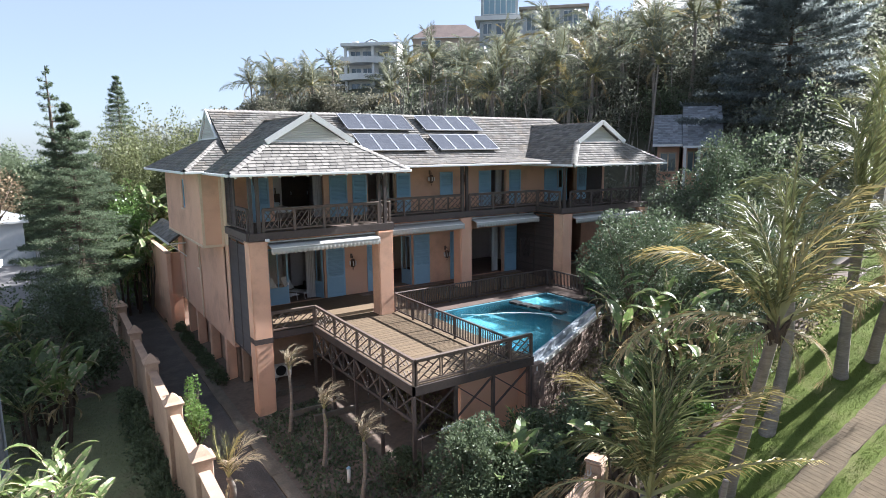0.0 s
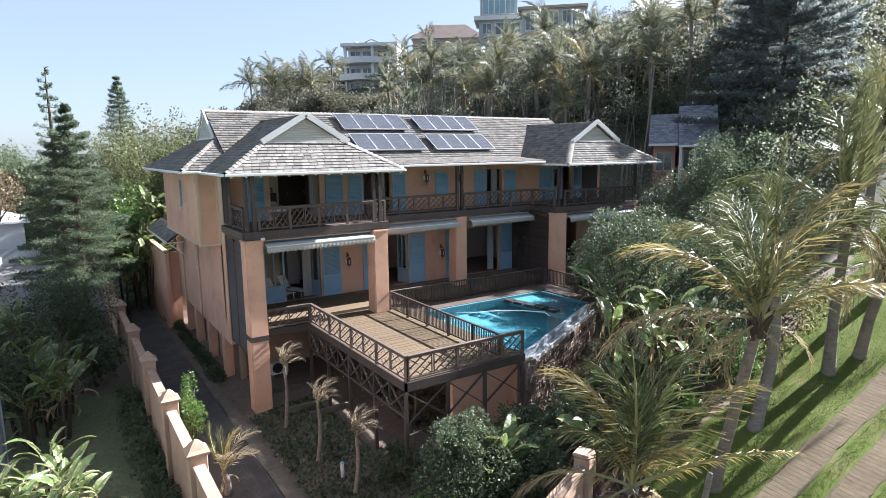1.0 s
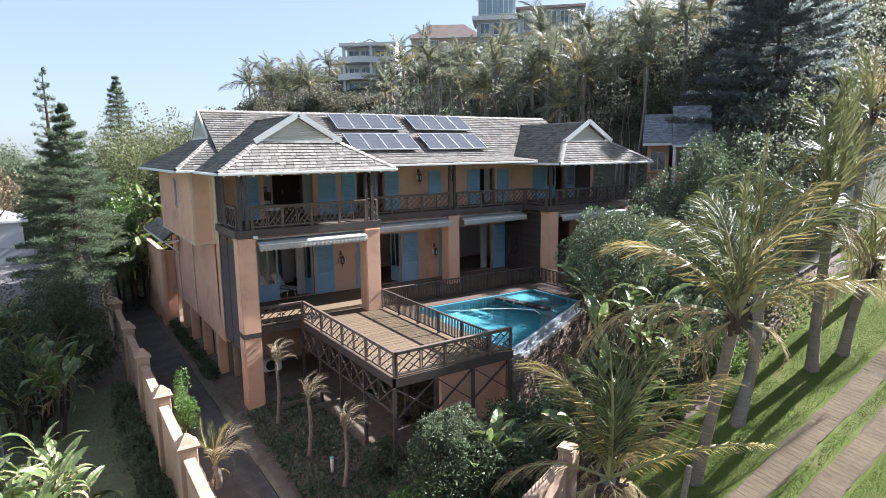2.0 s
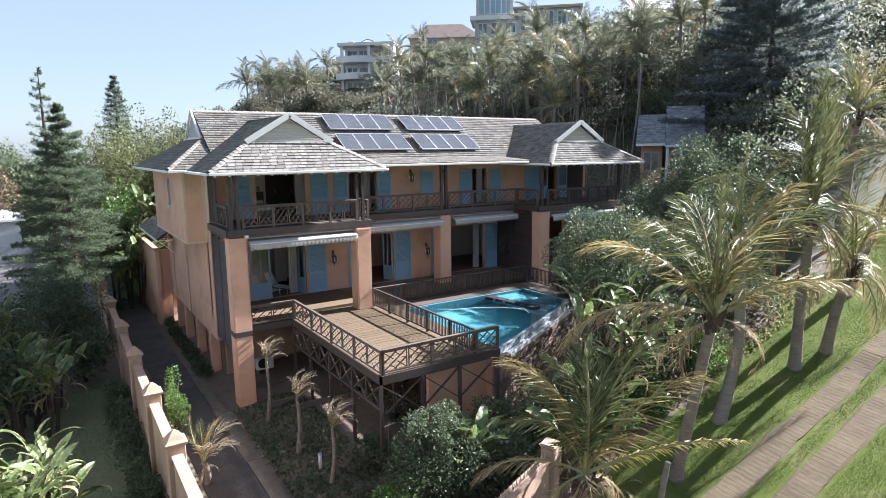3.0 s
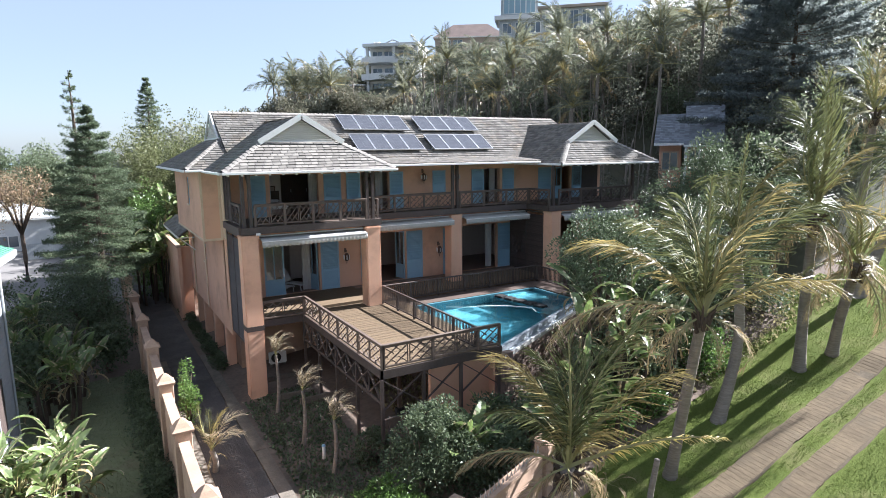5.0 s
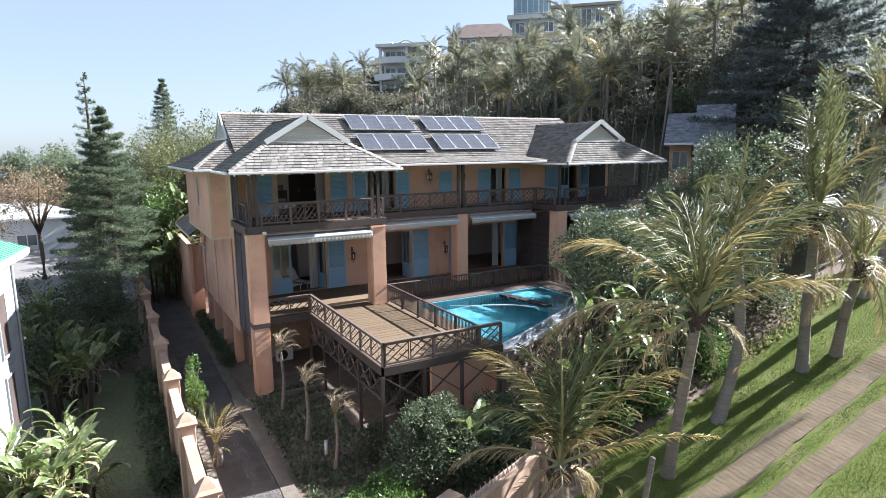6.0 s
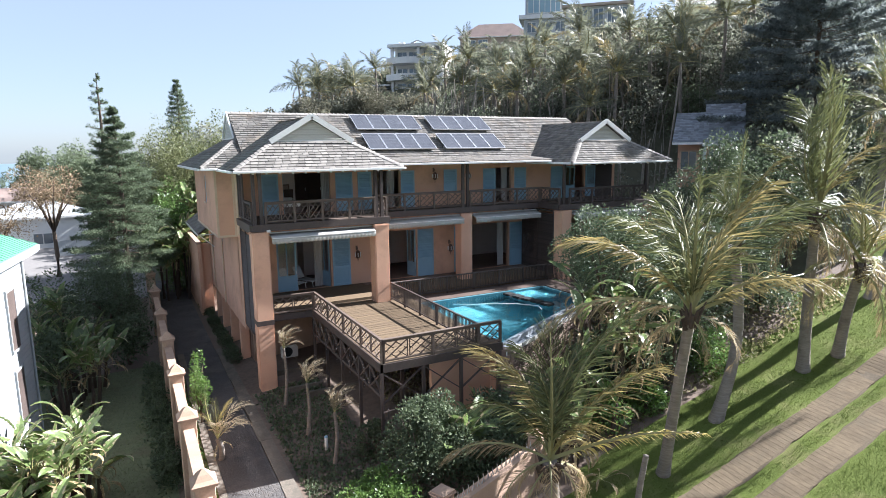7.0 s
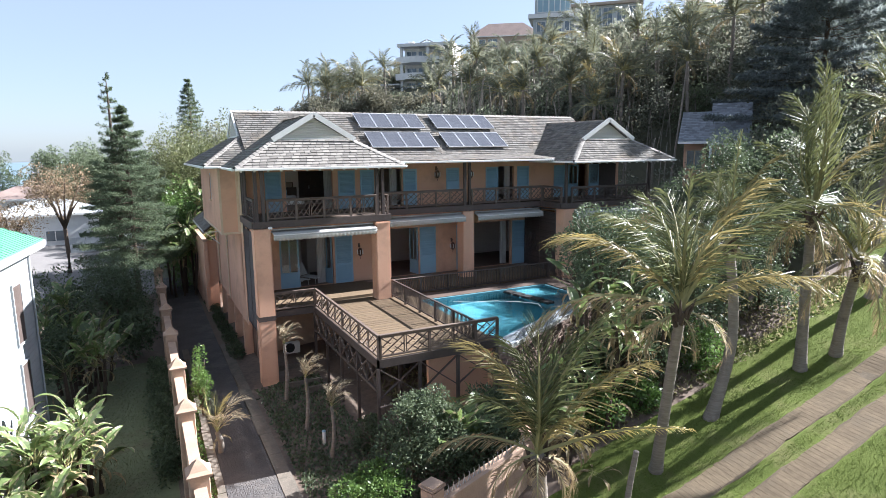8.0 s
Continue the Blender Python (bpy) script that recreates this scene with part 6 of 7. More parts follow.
# creeper hedge along the wall foot
for k in range(5):
    y = 15.6 + k * 2.6
    bush("hedge", "low clipped hedge at the foot of the boundary wall", "hedge", (1.75, y, -0.3), (0.75, 1.6, 0.85), 2600, 0.13, M_LEAF, 280 + k, "wall hedge", 24, trunk=False)
for k in range(6):
    y = 26.6 + k * 2.7
    bush("hedge", "low dark hedge at the foot of the house wall", "hedge", (5.85, y, 0.3), (0.45, 1.5, 0.4), 1300, 0.12, M_LEAF, 290 + k, "house hedge", 18, trunk=False)


def scatter_stuff(name, label, category, region, count, size, mat, seed, aspect=0.4, keep=lambda x, y: True, up=0.9):
    rng = np.random.default_rng(seed)
    x0, x1, y0, y1 = region
    xs, ys = rng.uniform(x0, x1, count), rng.uniform(y0, y1, count)
    ok = [i for i in range(count) if keep(xs[i], ys[i])]
    p = np.array([(xs[i], ys[i], ground_z(xs[i], ys[i])) for i in ok])
    d = rng.normal(size=(len(ok), 3)) * 0.6
    d[:, 2] = up + np.abs(d[:, 2])
    d /= np.linalg.norm(d, axis=1)[:, None]
    v, q = leaf_arrays(rng, p, d, size, aspect, 0.2)
    return tagged(quick_mesh(name, v, q, mat), label, category, kind="stuff")


track = lambda x, y: 2.5 + 0.012 * (x - 20) < y < 3.5 + 0.012 * (x - 20) or 1.05 + 0.012 * (x - 20) < y < 2.1 + 0.012 * (x - 20)
scatter_stuff("grass", "short green lawn grass", "grass", (12, 40, -2, 10), 110000, 0.075, M_BLADE, 400, 0.25, lambda x, y: on_lawn(x, y) and not track(x, y))
scatter_stuff("grass", "shaded lawn grass on the neighbour's side", "grass", (-4, 2, 8, 30), 30000, 0.08, M_DULLBLADE, 401, 0.25)
scatter_stuff("ground_cover", "low creeping ground cover in the garden", "plants", (5.9, 11.5, 7.5, 20.5), 14000, 0.14, M_LEAF, 402, 0.6, lambda x, y: not (x > 9.0 and y > 12.5))
scatter_stuff("weeds", "green weeds along the foot of the boundary wall", "plants", (2.55, 3.2, 4, 27), 3800, 0.13, M_LEAF_LIGHT, 404, 0.5)
scatter_stuff("leaf_litter", "fallen leaves and weeds on the shaded bank", "plants", (11, 32, 6.5, 19), 22000, 0.17, M_LEAF_DRY, 403, 0.5, lambda x, y: not (13.3 < x < 25 and y > 12 + max(0, x - 14.5) * 0.55))

# ---- woods on the hill ----
def woods(name, label, spots, mat, seed, leaf=None, per=430):
    """Far woods, too dense to count: many uneven crowns of leaves in one mesh."""
    rng = np.random.default_rng(seed)
    V = []
    for x, y, r, h in spots:
        size = leaf or min(0.46, max(0.19, 0.0050 * math.hypot(x, y + 6)))
        n = int(per * (r / 3.0) ** 1.6 * (1 if leaf else (0.4 / size) ** 1.3))
        p, d = leaf_points(rng, (r, r, h * 0.55), 12, n)
        g = ground_z(x, y)
        p += np.array([x, y, g + h * 0.5])
        low = rng.random(n) < 0.12
        p[low, 2] = g + rng.random(low.sum()) * h * 0.5
        v, q = leaf_arrays(rng, p, d, size * (0.8 + 0.4 * rng.random()), 0.5)
        V.append(v)
    v = np.concatenate(V)
    return tagged(quick_mesh(name, v, np.arange(len(v)).reshape(-1, 4), mat), label, "woods", kind="stuff")


rng = np.random.default_rng(8)
green, dry, light = [], [], []
blocked = [(40, 50, 22, 35), (4, 36, 10, 41), (56, 72, 110, 132), (49, 64, 104, 118), (84, 108, 124, 150), (78, 92, 95, 112), (78, 94, 74, 94), (74, 100, 40, 64), (40, 54, 126, 142)]
for k in range(4600):
    x, y = rng.uniform(3, 125), rng.uniform(8, 165)
    s = 0.91 * x + 0.41 * y
    if s < 30 or any(a < x < b and c < y < d for a, b, c, d in blocked):
        continue
    dist = math.hypot(x, y + 6)
    if dist > 172 or (y < 20 and x < 34) or y < 8 + 0.1 * x or (x < 25 and y > 118):
        continue
    r = rng.uniform(1.6, 3.4)
    h = rng.uniform(3.2, 6.5)
    if 26 < x < 46 and 46 < y < 80:
        h *= 0.55
    if y > 80 and x < 66:
        h *= 0.55
    (green if rng.random() < 0.6 else dry if rng.random() < 0.55 else light).append((x, y, r, h))
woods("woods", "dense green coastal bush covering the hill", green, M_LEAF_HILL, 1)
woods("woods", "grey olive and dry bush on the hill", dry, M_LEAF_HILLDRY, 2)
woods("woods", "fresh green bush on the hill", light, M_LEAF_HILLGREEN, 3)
left = [(rng.uniform(-70, 4), rng.uniform(106, 150), rng.uniform(2.5, 4.5), rng.uniform(9, 14)) for _ in range(46)] + [(rng.uniform(-7, 3), rng.uniform(90, 104), rng.uniform(2.5, 4), rng.uniform(10, 13.5)) for _ in range(22)]
left += [(rng.uniform(3.5, 9), rng.uniform(60, 95), rng.uniform(2, 3.4), rng.uniform(5, 8)) for _ in range(20)]
far = [(rng.uniform(8, 36), rng.uniform(84, 114), rng.uniform(2.6, 4.2), rng.uniform(0, 3)) for _ in range(60)]
far = [(x, y, r, max(3.5, min(8.0, 14.0 + 0.16 * x + h - ground_z(x, y)))) for x, y, r, h in far]
far += [(x, y, rng.uniform(2.0, 3.2), rng.uniform(2.6, 4.6)) for x, y in zip(rng.uniform(8, 42, 210), rng.uniform(62, 145, 210)) if not (x < 20 and y < 75)]
far += [(x + rng.uniform(-4, 4), y - rng.uniform(-1, 4), rng.uniform(1.8, 2.8), max(3.0, min(9.0, top - 1.5 - ground_z(x, y)))) for x, y, top in ((32.2, 107.1, 26), (33.2, 100.9, 24), (34.4, 87.4, 24), (34.9, 83.3, 22.6), (34, 93.3, 22.8), (30.5, 90, 21.4)) for _ in range(5)]
woods("woods", "green trees on the far slope behind the house, paled grey for haze", far, M_LEAF_HILL, 7, 0.42, 620)
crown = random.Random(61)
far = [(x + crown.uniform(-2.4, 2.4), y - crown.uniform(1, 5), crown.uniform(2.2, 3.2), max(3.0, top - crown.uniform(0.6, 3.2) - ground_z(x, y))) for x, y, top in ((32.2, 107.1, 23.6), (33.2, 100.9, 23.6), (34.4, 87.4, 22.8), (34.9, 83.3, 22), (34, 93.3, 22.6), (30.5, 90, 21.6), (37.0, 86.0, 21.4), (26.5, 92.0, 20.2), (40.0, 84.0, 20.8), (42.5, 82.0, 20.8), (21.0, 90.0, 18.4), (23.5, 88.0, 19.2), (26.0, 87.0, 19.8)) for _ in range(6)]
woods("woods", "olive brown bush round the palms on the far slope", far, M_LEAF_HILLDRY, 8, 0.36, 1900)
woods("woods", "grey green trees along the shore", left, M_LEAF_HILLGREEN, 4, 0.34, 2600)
# tall wild bananas and trees close behind the house
near = [(rng.uniform(3.4, 17), rng.uniform(50, 60), rng.uniform(1.8, 2.8), rng.uniform(12.8, 15.0)) for _ in range(50)]
near = [(x, y, r, max(4.0, top - ground_z(x, y))) for x, y, r, top in near]
woods("woods", "tall olive thicket close behind the house", near, M_LEAF_OLIVE, 5, 0.21, 3800)
near = [(rng.uniform(4.2, 5.6), rng.uniform(46, 50), rng.uniform(1.4, 2.1), rng.uniform(7, 9.5)) for _ in range(9)]
woods("woods", "bright green trees beside the driveway end", near, M_LEAF_LIGHT, 6, 0.2, 3000)
for k, (x, y, h) in enumerate(((4.2, 43.6, 4.5), (5.2, 45.5, 6.0), (7.5, 46.0, 6.5), (9.5, 47.0, 7.0), (12.0, 46.5, 6.0))):
    strelitzia("tall wild banana behind the house", (x, y), 6, h, 2.4, 90 + k, 1.2, dry=2)

M_STEM = material("pale_thicket_stem", (0.27, 0.24, 0.20), (0.17, 0.15, 0.125), 0.9, grain=4, mottle=1.0, bump=0.4, vary=0.3, island=True, stretch=(1, 1, 5))
bm = bmesh.new()
stem_rng = random.Random(77)
for k in range(330):
    x, y = stem_rng.uniform(35.5, 54), stem_rng.uniform(25, 62)
    if 40 < x < 50 and 22 < y < 35 or (x > 46 and y < 34):
        continue
    g, h = ground_z(x, y), stem_rng.uniform(3.5, 7.5)
    lean = Vector((stem_rng.uniform(-0.8, 0.8), stem_rng.uniform(-0.8, 0.8), 0))
    r = stem_rng.uniform(0.05, 0.11)
    foot = Vector((x, y, g - 0.2))
    tube(bm, [foot, foot + lean * 0.35 + Vector((0, 0, h * 0.5)), foot + lean + Vector((0, 0, h))], [r, r * 0.8, r * 0.5], 5, cap=False)
tagged(mesh_object("thicket_stem", bm, M_STEM, smooth=True), "pale bare stems in the bush at the foot of the hill", "stems", kind="stuff")

HP = "hill palms"
FAR_PALMS = ((46.6, 76.1, 24.6, 4.4), (46.4, 68.0, 24.6, 4.4), (45.2, 59.4, 22.4, 4.2), (51.1, 57.0, 24.6, 4.4), (52.6, 52.8, 26.0, 4.6), (61.1, 51.4, 26.8, 4.2), (42.8, 73.1, 21.8, 4.0), (40.7, 60.5, 20.0, 4.0), (32.2, 107.1, 24.0, 5.0), (33.2, 100.9, 23.4, 4.8), (34.4, 87.4, 22.4, 4.8), (34.9, 83.3, 21.8, 4.6), (34.0, 93.3, 22.4, 4.6), (43.5, 96.6, 26.4, 3.4), (38.5, 66.0, 19.4, 4.0), (30.5, 90.0, 21.4, 4.6))
NEAR_PALMS = ((44.4, 51.5, 21.2, 4.4), (43.5, 40.4, 20.0, 4.4), (41.2, 40.6, 18.2, 4.2), (44.2, 36.9, 19.0, 4.0), (50.9, 34.4, 22.8, 4.2), (37.3, 43.5, 17.6, 4.0), (39.0, 49.7, 18.0, 4.0), (55.9, 33.9, 24.6, 4.2), (38.2, 34.5, 15.4, 3.6), (47.0, 45.5, 20.4, 4.2), (54.0, 42.5, 22.5, 4.0), (48.0, 39.5, 18.6, 3.8), (58.5, 41, 25.0, 4.0), (64, 36, 27, 4.0))
for k, (x, y, top, ln) in enumerate(FAR_PALMS + NEAR_PALMS):
    g = ground_z(x, y)
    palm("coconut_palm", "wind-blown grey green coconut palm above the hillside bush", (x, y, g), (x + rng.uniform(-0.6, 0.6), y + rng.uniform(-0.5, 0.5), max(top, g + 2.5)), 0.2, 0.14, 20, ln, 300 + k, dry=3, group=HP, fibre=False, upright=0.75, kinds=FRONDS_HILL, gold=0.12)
# tall thin palm leaning over the annex roof
palm("coconut_palm", "tall thin leaning palm rising beside the annex roof", (43.9, 29.9, ground_z(43.9, 29.9)), (45.9, 30.4, 19.2), 0.10, 0.075, 14, 3.2, 340, dry=3, group=HP, fibre=False, upright=0.6, kinds=FRONDS_HILL, gold=0.1)

norfolk_pine("slender sparse norfolk pine with a bare spire", (0.0, 45.5, ground_z(0.0, 45.5)), 17.9, 2.3, 15, 1, 0.45, foliage=11000, tuft=0.17, foot=0.3)
norfolk_pine("broad dark norfolk pine beside the driveway", (0.9, 43.5, ground_z(0.9, 43.5)), 15.2, 4.8, 19, 2, 0.0, foliage=78000, tuft=0.2, foot=0.2, taper=0.95)
norfolk_pine("distant dense norfolk pine", (12.1, 125.6, ground_z(12.1, 125.6)), 26.4 - ground_z(12.1, 125.6), 5.8, 24, 3, 0.0, foliage=15000, tuft=0.5)
norfolk_pine("very large dark norfolk pine behind the annex", (53.6, 23.0, ground_z(53.6, 23.0)), 28.4 - ground_z(53.6, 23.0), 8.4, 19, 4, 0.0, foliage=100000, tuft=0.36, mat=M_PINE_HAZE, foot=0.04, taper=0.55)
norfolk_pine("large dark norfolk pine on the slope", (62.0, 30.0, ground_z(62, 30)), 16.0, 5.5, 18, 5, 0.0, foliage=16000, tuft=0.55, mat=M_PINE_HAZE)
bush("rusty_tree", "small tree with rusty autumn leaves by the road", "tree", (-5.2, 60.0, 8.2), (3.6, 3.2, 2.8), 5200, 0.19, M_LEAF_RUST, 500, "roadside trees", 26, stem=0.2)
bush("rusty_tree", "bare-looking tree with few rusty leaves by the road", "tree", (-9.4, 58.0, 5.6), (3.0, 3.0, 2.6), 3200, 0.2, M_LEAF_RUST, 501, "roadside trees", 20, stem=0.2)

# ---- buildings on the hill and by the road ----
def facade(b, w, h, z0, y, windows, mat=M_FARGLASS, frame=M_WHITE):
    for x0, x1, za, zb in windows:
        win = part("window", boxes((x0, x1, y - 0.05, y - 0.01, z0 + za, z0 + zb)), mat, b)
        part("frame", boxes((x0 - 0.1, x0, y - 0.10, y - 0.005, z0 + za - 0.1, z0 + zb + 0.1), (x1, x1 + 0.1, y - 0.10, y - 0.005, z0 + za - 0.1, z0 + zb + 0.1), (x0, x1, y - 0.10, y - 0.005, z0 + zb, z0 + zb + 0.1), (x0, x1, y - 0.10, y - 0.005, z0 + za - 0.1, z0 + za), ((x0 + x1) / 2 - 0.05, (x0 + x1) / 2 + 0.05, y - 0.09, y - 0.051, z0 + za, z0 + zb)), frame, win)


# stepped white villa with rounded balconies
def white_villa(at, turn):
    b = thing("white_villa", "white three-storey villa with stepped curved balconies on the hill", "house", "", at, turn)
    W, FLOORS = 12.4, (0.0, 3.7, 7.5)
    part("wall", boxes((0.4, W, 3.0, 11, -8, 10.8)), M_FARWHITE, b)
    for k, z in enumerate(FLOORS):
        n = 16
        bulge = (0.3, 2.0, 1.5)[k]
        bm = bmesh.new()
        edge = [(W * i / n - (0.9 if k and i == 0 else 0), -bulge * math.sin(math.pi * min(1.0, 1.55 * i / n)) - 0.5 * (k == 1)) for i in range(n + 1)]
        slab(bm, [(x, y, z) for x, y in edge] + [(W, 2.99, z), (-0.5, 2.99, z)], 0.4)
        balcony = part("balcony", bm, M_FARWHITE, b)
        if k:
            bm = bmesh.new()
            for (xa, ya), (xb, yb) in zip(edge, edge[1:]):
                beam(bm, (xa, ya + 0.1, z + 0.5), (xb, yb + 0.1, z + 0.5), 0.2, 1.0)
            bmesh.ops.remove_doubles(bm, verts=bm.verts[:], dist=0.05)
            part("parapet", bm, M_FARWHITE, balcony)
        top = (3.3, 7.1, 10.8)[k]
        for x in (0.35, 6.7, W - 0.3):
            part("pillar", boxes((x - 0.3, x + 0.3, 0.2, 0.8, z, top)), M_FARWHITE, b)
        if k == 0:
            part("front_wall", wall_with_holes(0.7, 6.38, 0.0, 3.28, 0.9, 1.1, [(1.4, 3.4, 0.7, 2.7), (3.9, 5.9, 0.7, 2.7)]), M_FARWHITE, b)
            facade(b, W, 3, z, 1.28, ((1.4, 3.4, 0.7, 2.7), (3.9, 5.9, 0.7, 2.7)))
        facade(b, W, 3, z, 3.0, ((1.0, 3.2, 0.3, 2.6), (3.8, 5.8, 0.1, 2.6), (7.4, 9.3, 0.4, 2.6), (9.8, 11.8, 0.4, 2.6)))
    part("side_wall", boxes((W - 0.25, W, 0.82, 2.98, -8, 10.8)), M_FARWHITE, b)
    part("roof", boxes((-0.5, W + 0.3, -0.4, 11.4, 10.8, 11.5)), M_FARWHITE, b)
    bm = bmesh.new()
    beam(bm, (5.2, -0.3, 11.5), (6.7, -0.3, 12.1), 0.3, 0.25)
    beam(bm, (6.7, -0.3, 12.1), (8.2, -0.3, 11.5), 0.3, 0.25)
    part("roof_crest", bm, M_FARWHITE, b)
    part("chimney", boxes((1.3, 2.6, 3, 4, 11.5, 12.4)), M_FARWHITE, b)
    part("lower_wall", boxes((-0.5, W, -0.2, 2.99, -8, -0.41)), M_FARWHITE, b)
    part("side_terrace", boxes((-7.0, -0.52, 1.5, 8, -8, -0.6)), M_FARWHITE, b)
    part("terrace_roof", boxes((-7.2, -0.52, 1.2, 8, 2.4, 2.75)), M_FARWHITE, b)
    part("terrace_wall", boxes((-6.8, -0.55, 3.5, 3.8, -0.6, 2.4)), M_FARGREY, b)


white_villa((58.4, 125.0, 24.6), -40)


def hip_house(name, label, at, turn, w, d, h, rise, wall, tile, windows, glass=M_FARGLASS, over=0.6):
    b = thing(name, label, "house", "hill houses", at, turn)
    part("wall", boxes((0, w, 0, d, -6, h)), wall, b)
    bm = bmesh.new()
    e = [bm.verts.new(p) for p in ((-over, -over, h), (w + over, -over, h), (w + over, d + over, h), (-over, d + over, h))]
    r = [bm.verts.new((d / 2, d / 2, h + rise)), bm.verts.new((w - d / 2, d / 2, h + rise))]
    bm.faces.new((e[0], e[1], r[1], r[0])), bm.faces.new((e[1], e[2], r[1])), bm.faces.new((e[2], e[3], r[0], r[1])), bm.faces.new((e[3], e[0], r[0])), bm.faces.new(e[::-1])
    part("roof", bm, tile, b)
    part("fascia", boxes((-over, w + over, -over - 0.05, -over - 0.005, h - 0.25, h)), M_FARWHITE, b)
    facade(b, w, h, 0, 0, windows, glass)
    return b


hip_house("hill_house", "brown house with a terracotta tiled hip roof on the hill", (86.2, 140.8, 38.8), -36, 19.0, 9.5, 3.4, 4.2, M_FARTAN, M_TERRACOTTA, ((2.4, 4.2, 1.0, 2.5), (5.0, 7.4, 0.6, 2.6)))
hip_house("hill_house", "small grey roofed house behind the palms", (41.5, 133.0, 25.0), -30, 10.0, 7.0, 3.6, 3.0, M_FARGREY, M_FARGREY, ((1.5, 3.2, 0.8, 2.2), (4.6, 7.2, 0.8, 2.2)))
b = thing("tower_house", "tall grey house with large blue glass windows on the hilltop", "house", "hill houses", (80.9, 103.6, 36.2), -40)
part("wall", boxes((0, 9.6, 0, 8, -8, 3.3), (0.3, 8.2, 0.3, 8, 4.2, 9.6)), M_FARGREY, b)
part("roof", boxes((-0.7, 9.2, -0.7, 8.8, 9.6, 10.0)), M_FARWHITE, b)
part("floor_band", boxes((-1.0, 9.9, -0.8, 8.4, 3.302, 4.198)), M_FARWHITE, b)
facade(b, 8.5, 9, 0, 0.3, ((0.9, 3.2, 4.7, 9.2), (3.4, 5.6, 4.7, 9.2), (5.8, 7.7, 4.7, 9.2)), M_BLUEGLASS)
facade(b, 9.6, 3, 0, 0, ((0.8, 2.6, 0.6, 2.6), (3.6, 6.0, 0.4, 2.7), (6.8, 8.8, 0.6, 2.6)), M_FARGLASS)
part("side_window", boxes((8.21, 8.26, 1.0, 6.5, 4.8, 9.2)), M_BLUEGLASS, b)
b = thing("flat_roofed_house", "long flat-roofed grey house with a row of windows on the hilltop", "house", "hill houses", (80.6, 89.0, 34.2), -44)
part("wall", boxes((0, 12.0, 0, 7, -8, 4.7)), M_FARGREY, b)
part("roof", boxes((-0.8, 12.6, -0.8, 7.8, 4.702, 5.2)), M_FARTAN, b)
facade(b, 11, 5, 0, 0, ((0.8, 2.4, 0.8, 4.2), (3.2, 4.9, 0.8, 4.2), (5.3, 7.0, 0.8, 4.2), (7.9, 9.4, 0.8, 4.2), (9.8, 11.4, 0.8, 4.2)), M_FARGLASS)
b = thing("white_gabled_house", "white house with a long pale sheet roof on the hilltop", "house", "hill houses", (79.5, 60.5, 28.6), -50)
part("wall", boxes((0, 18, 0, 8, -8, 4.6)), M_FARGREY, b)
bm = bmesh.new()
slab(bm, [(-0.6, -0.7, 4.5), (18.6, -0.7, 4.5), (18.6, 4, 7.2), (-0.6, 4, 7.2)], 0.15)
slab(bm, [(-0.6, 8.7, 4.5), (18.6, 8.7, 4.5), (18.6, 4.01, 7.2), (-0.6, 4.01, 7.2)], 0.15)
part("roof", bm, M_FARWHITE, b)
facade(b, 18, 5, 0, 0, ((1, 3, 1, 3), (4.5, 6.5, 1, 3), (8, 10, 1, 3), (13, 15, 1, 3)))

# slate-roofed annex beyond the far wing, in two steps
M_DARKSLATE = material("dark_blue_slate", (0.22, 0.23, 0.25), (0.15, 0.16, 0.18), 0.8, grain=5, mottle=0.8, bump=0.3, bump_scale=20, vary=0.3)
b = thing("annex", "low annex with a stepped grey slate roof and pale posts", "house", "", (43.45, 28.5, 8.3), -53)
part("wall", boxes((0.2, 2.0, 1.2, 7, -2, 3.9), (2.3, 5.1, 0.8, 7, -2, 3.9)), M_PEACH, b)


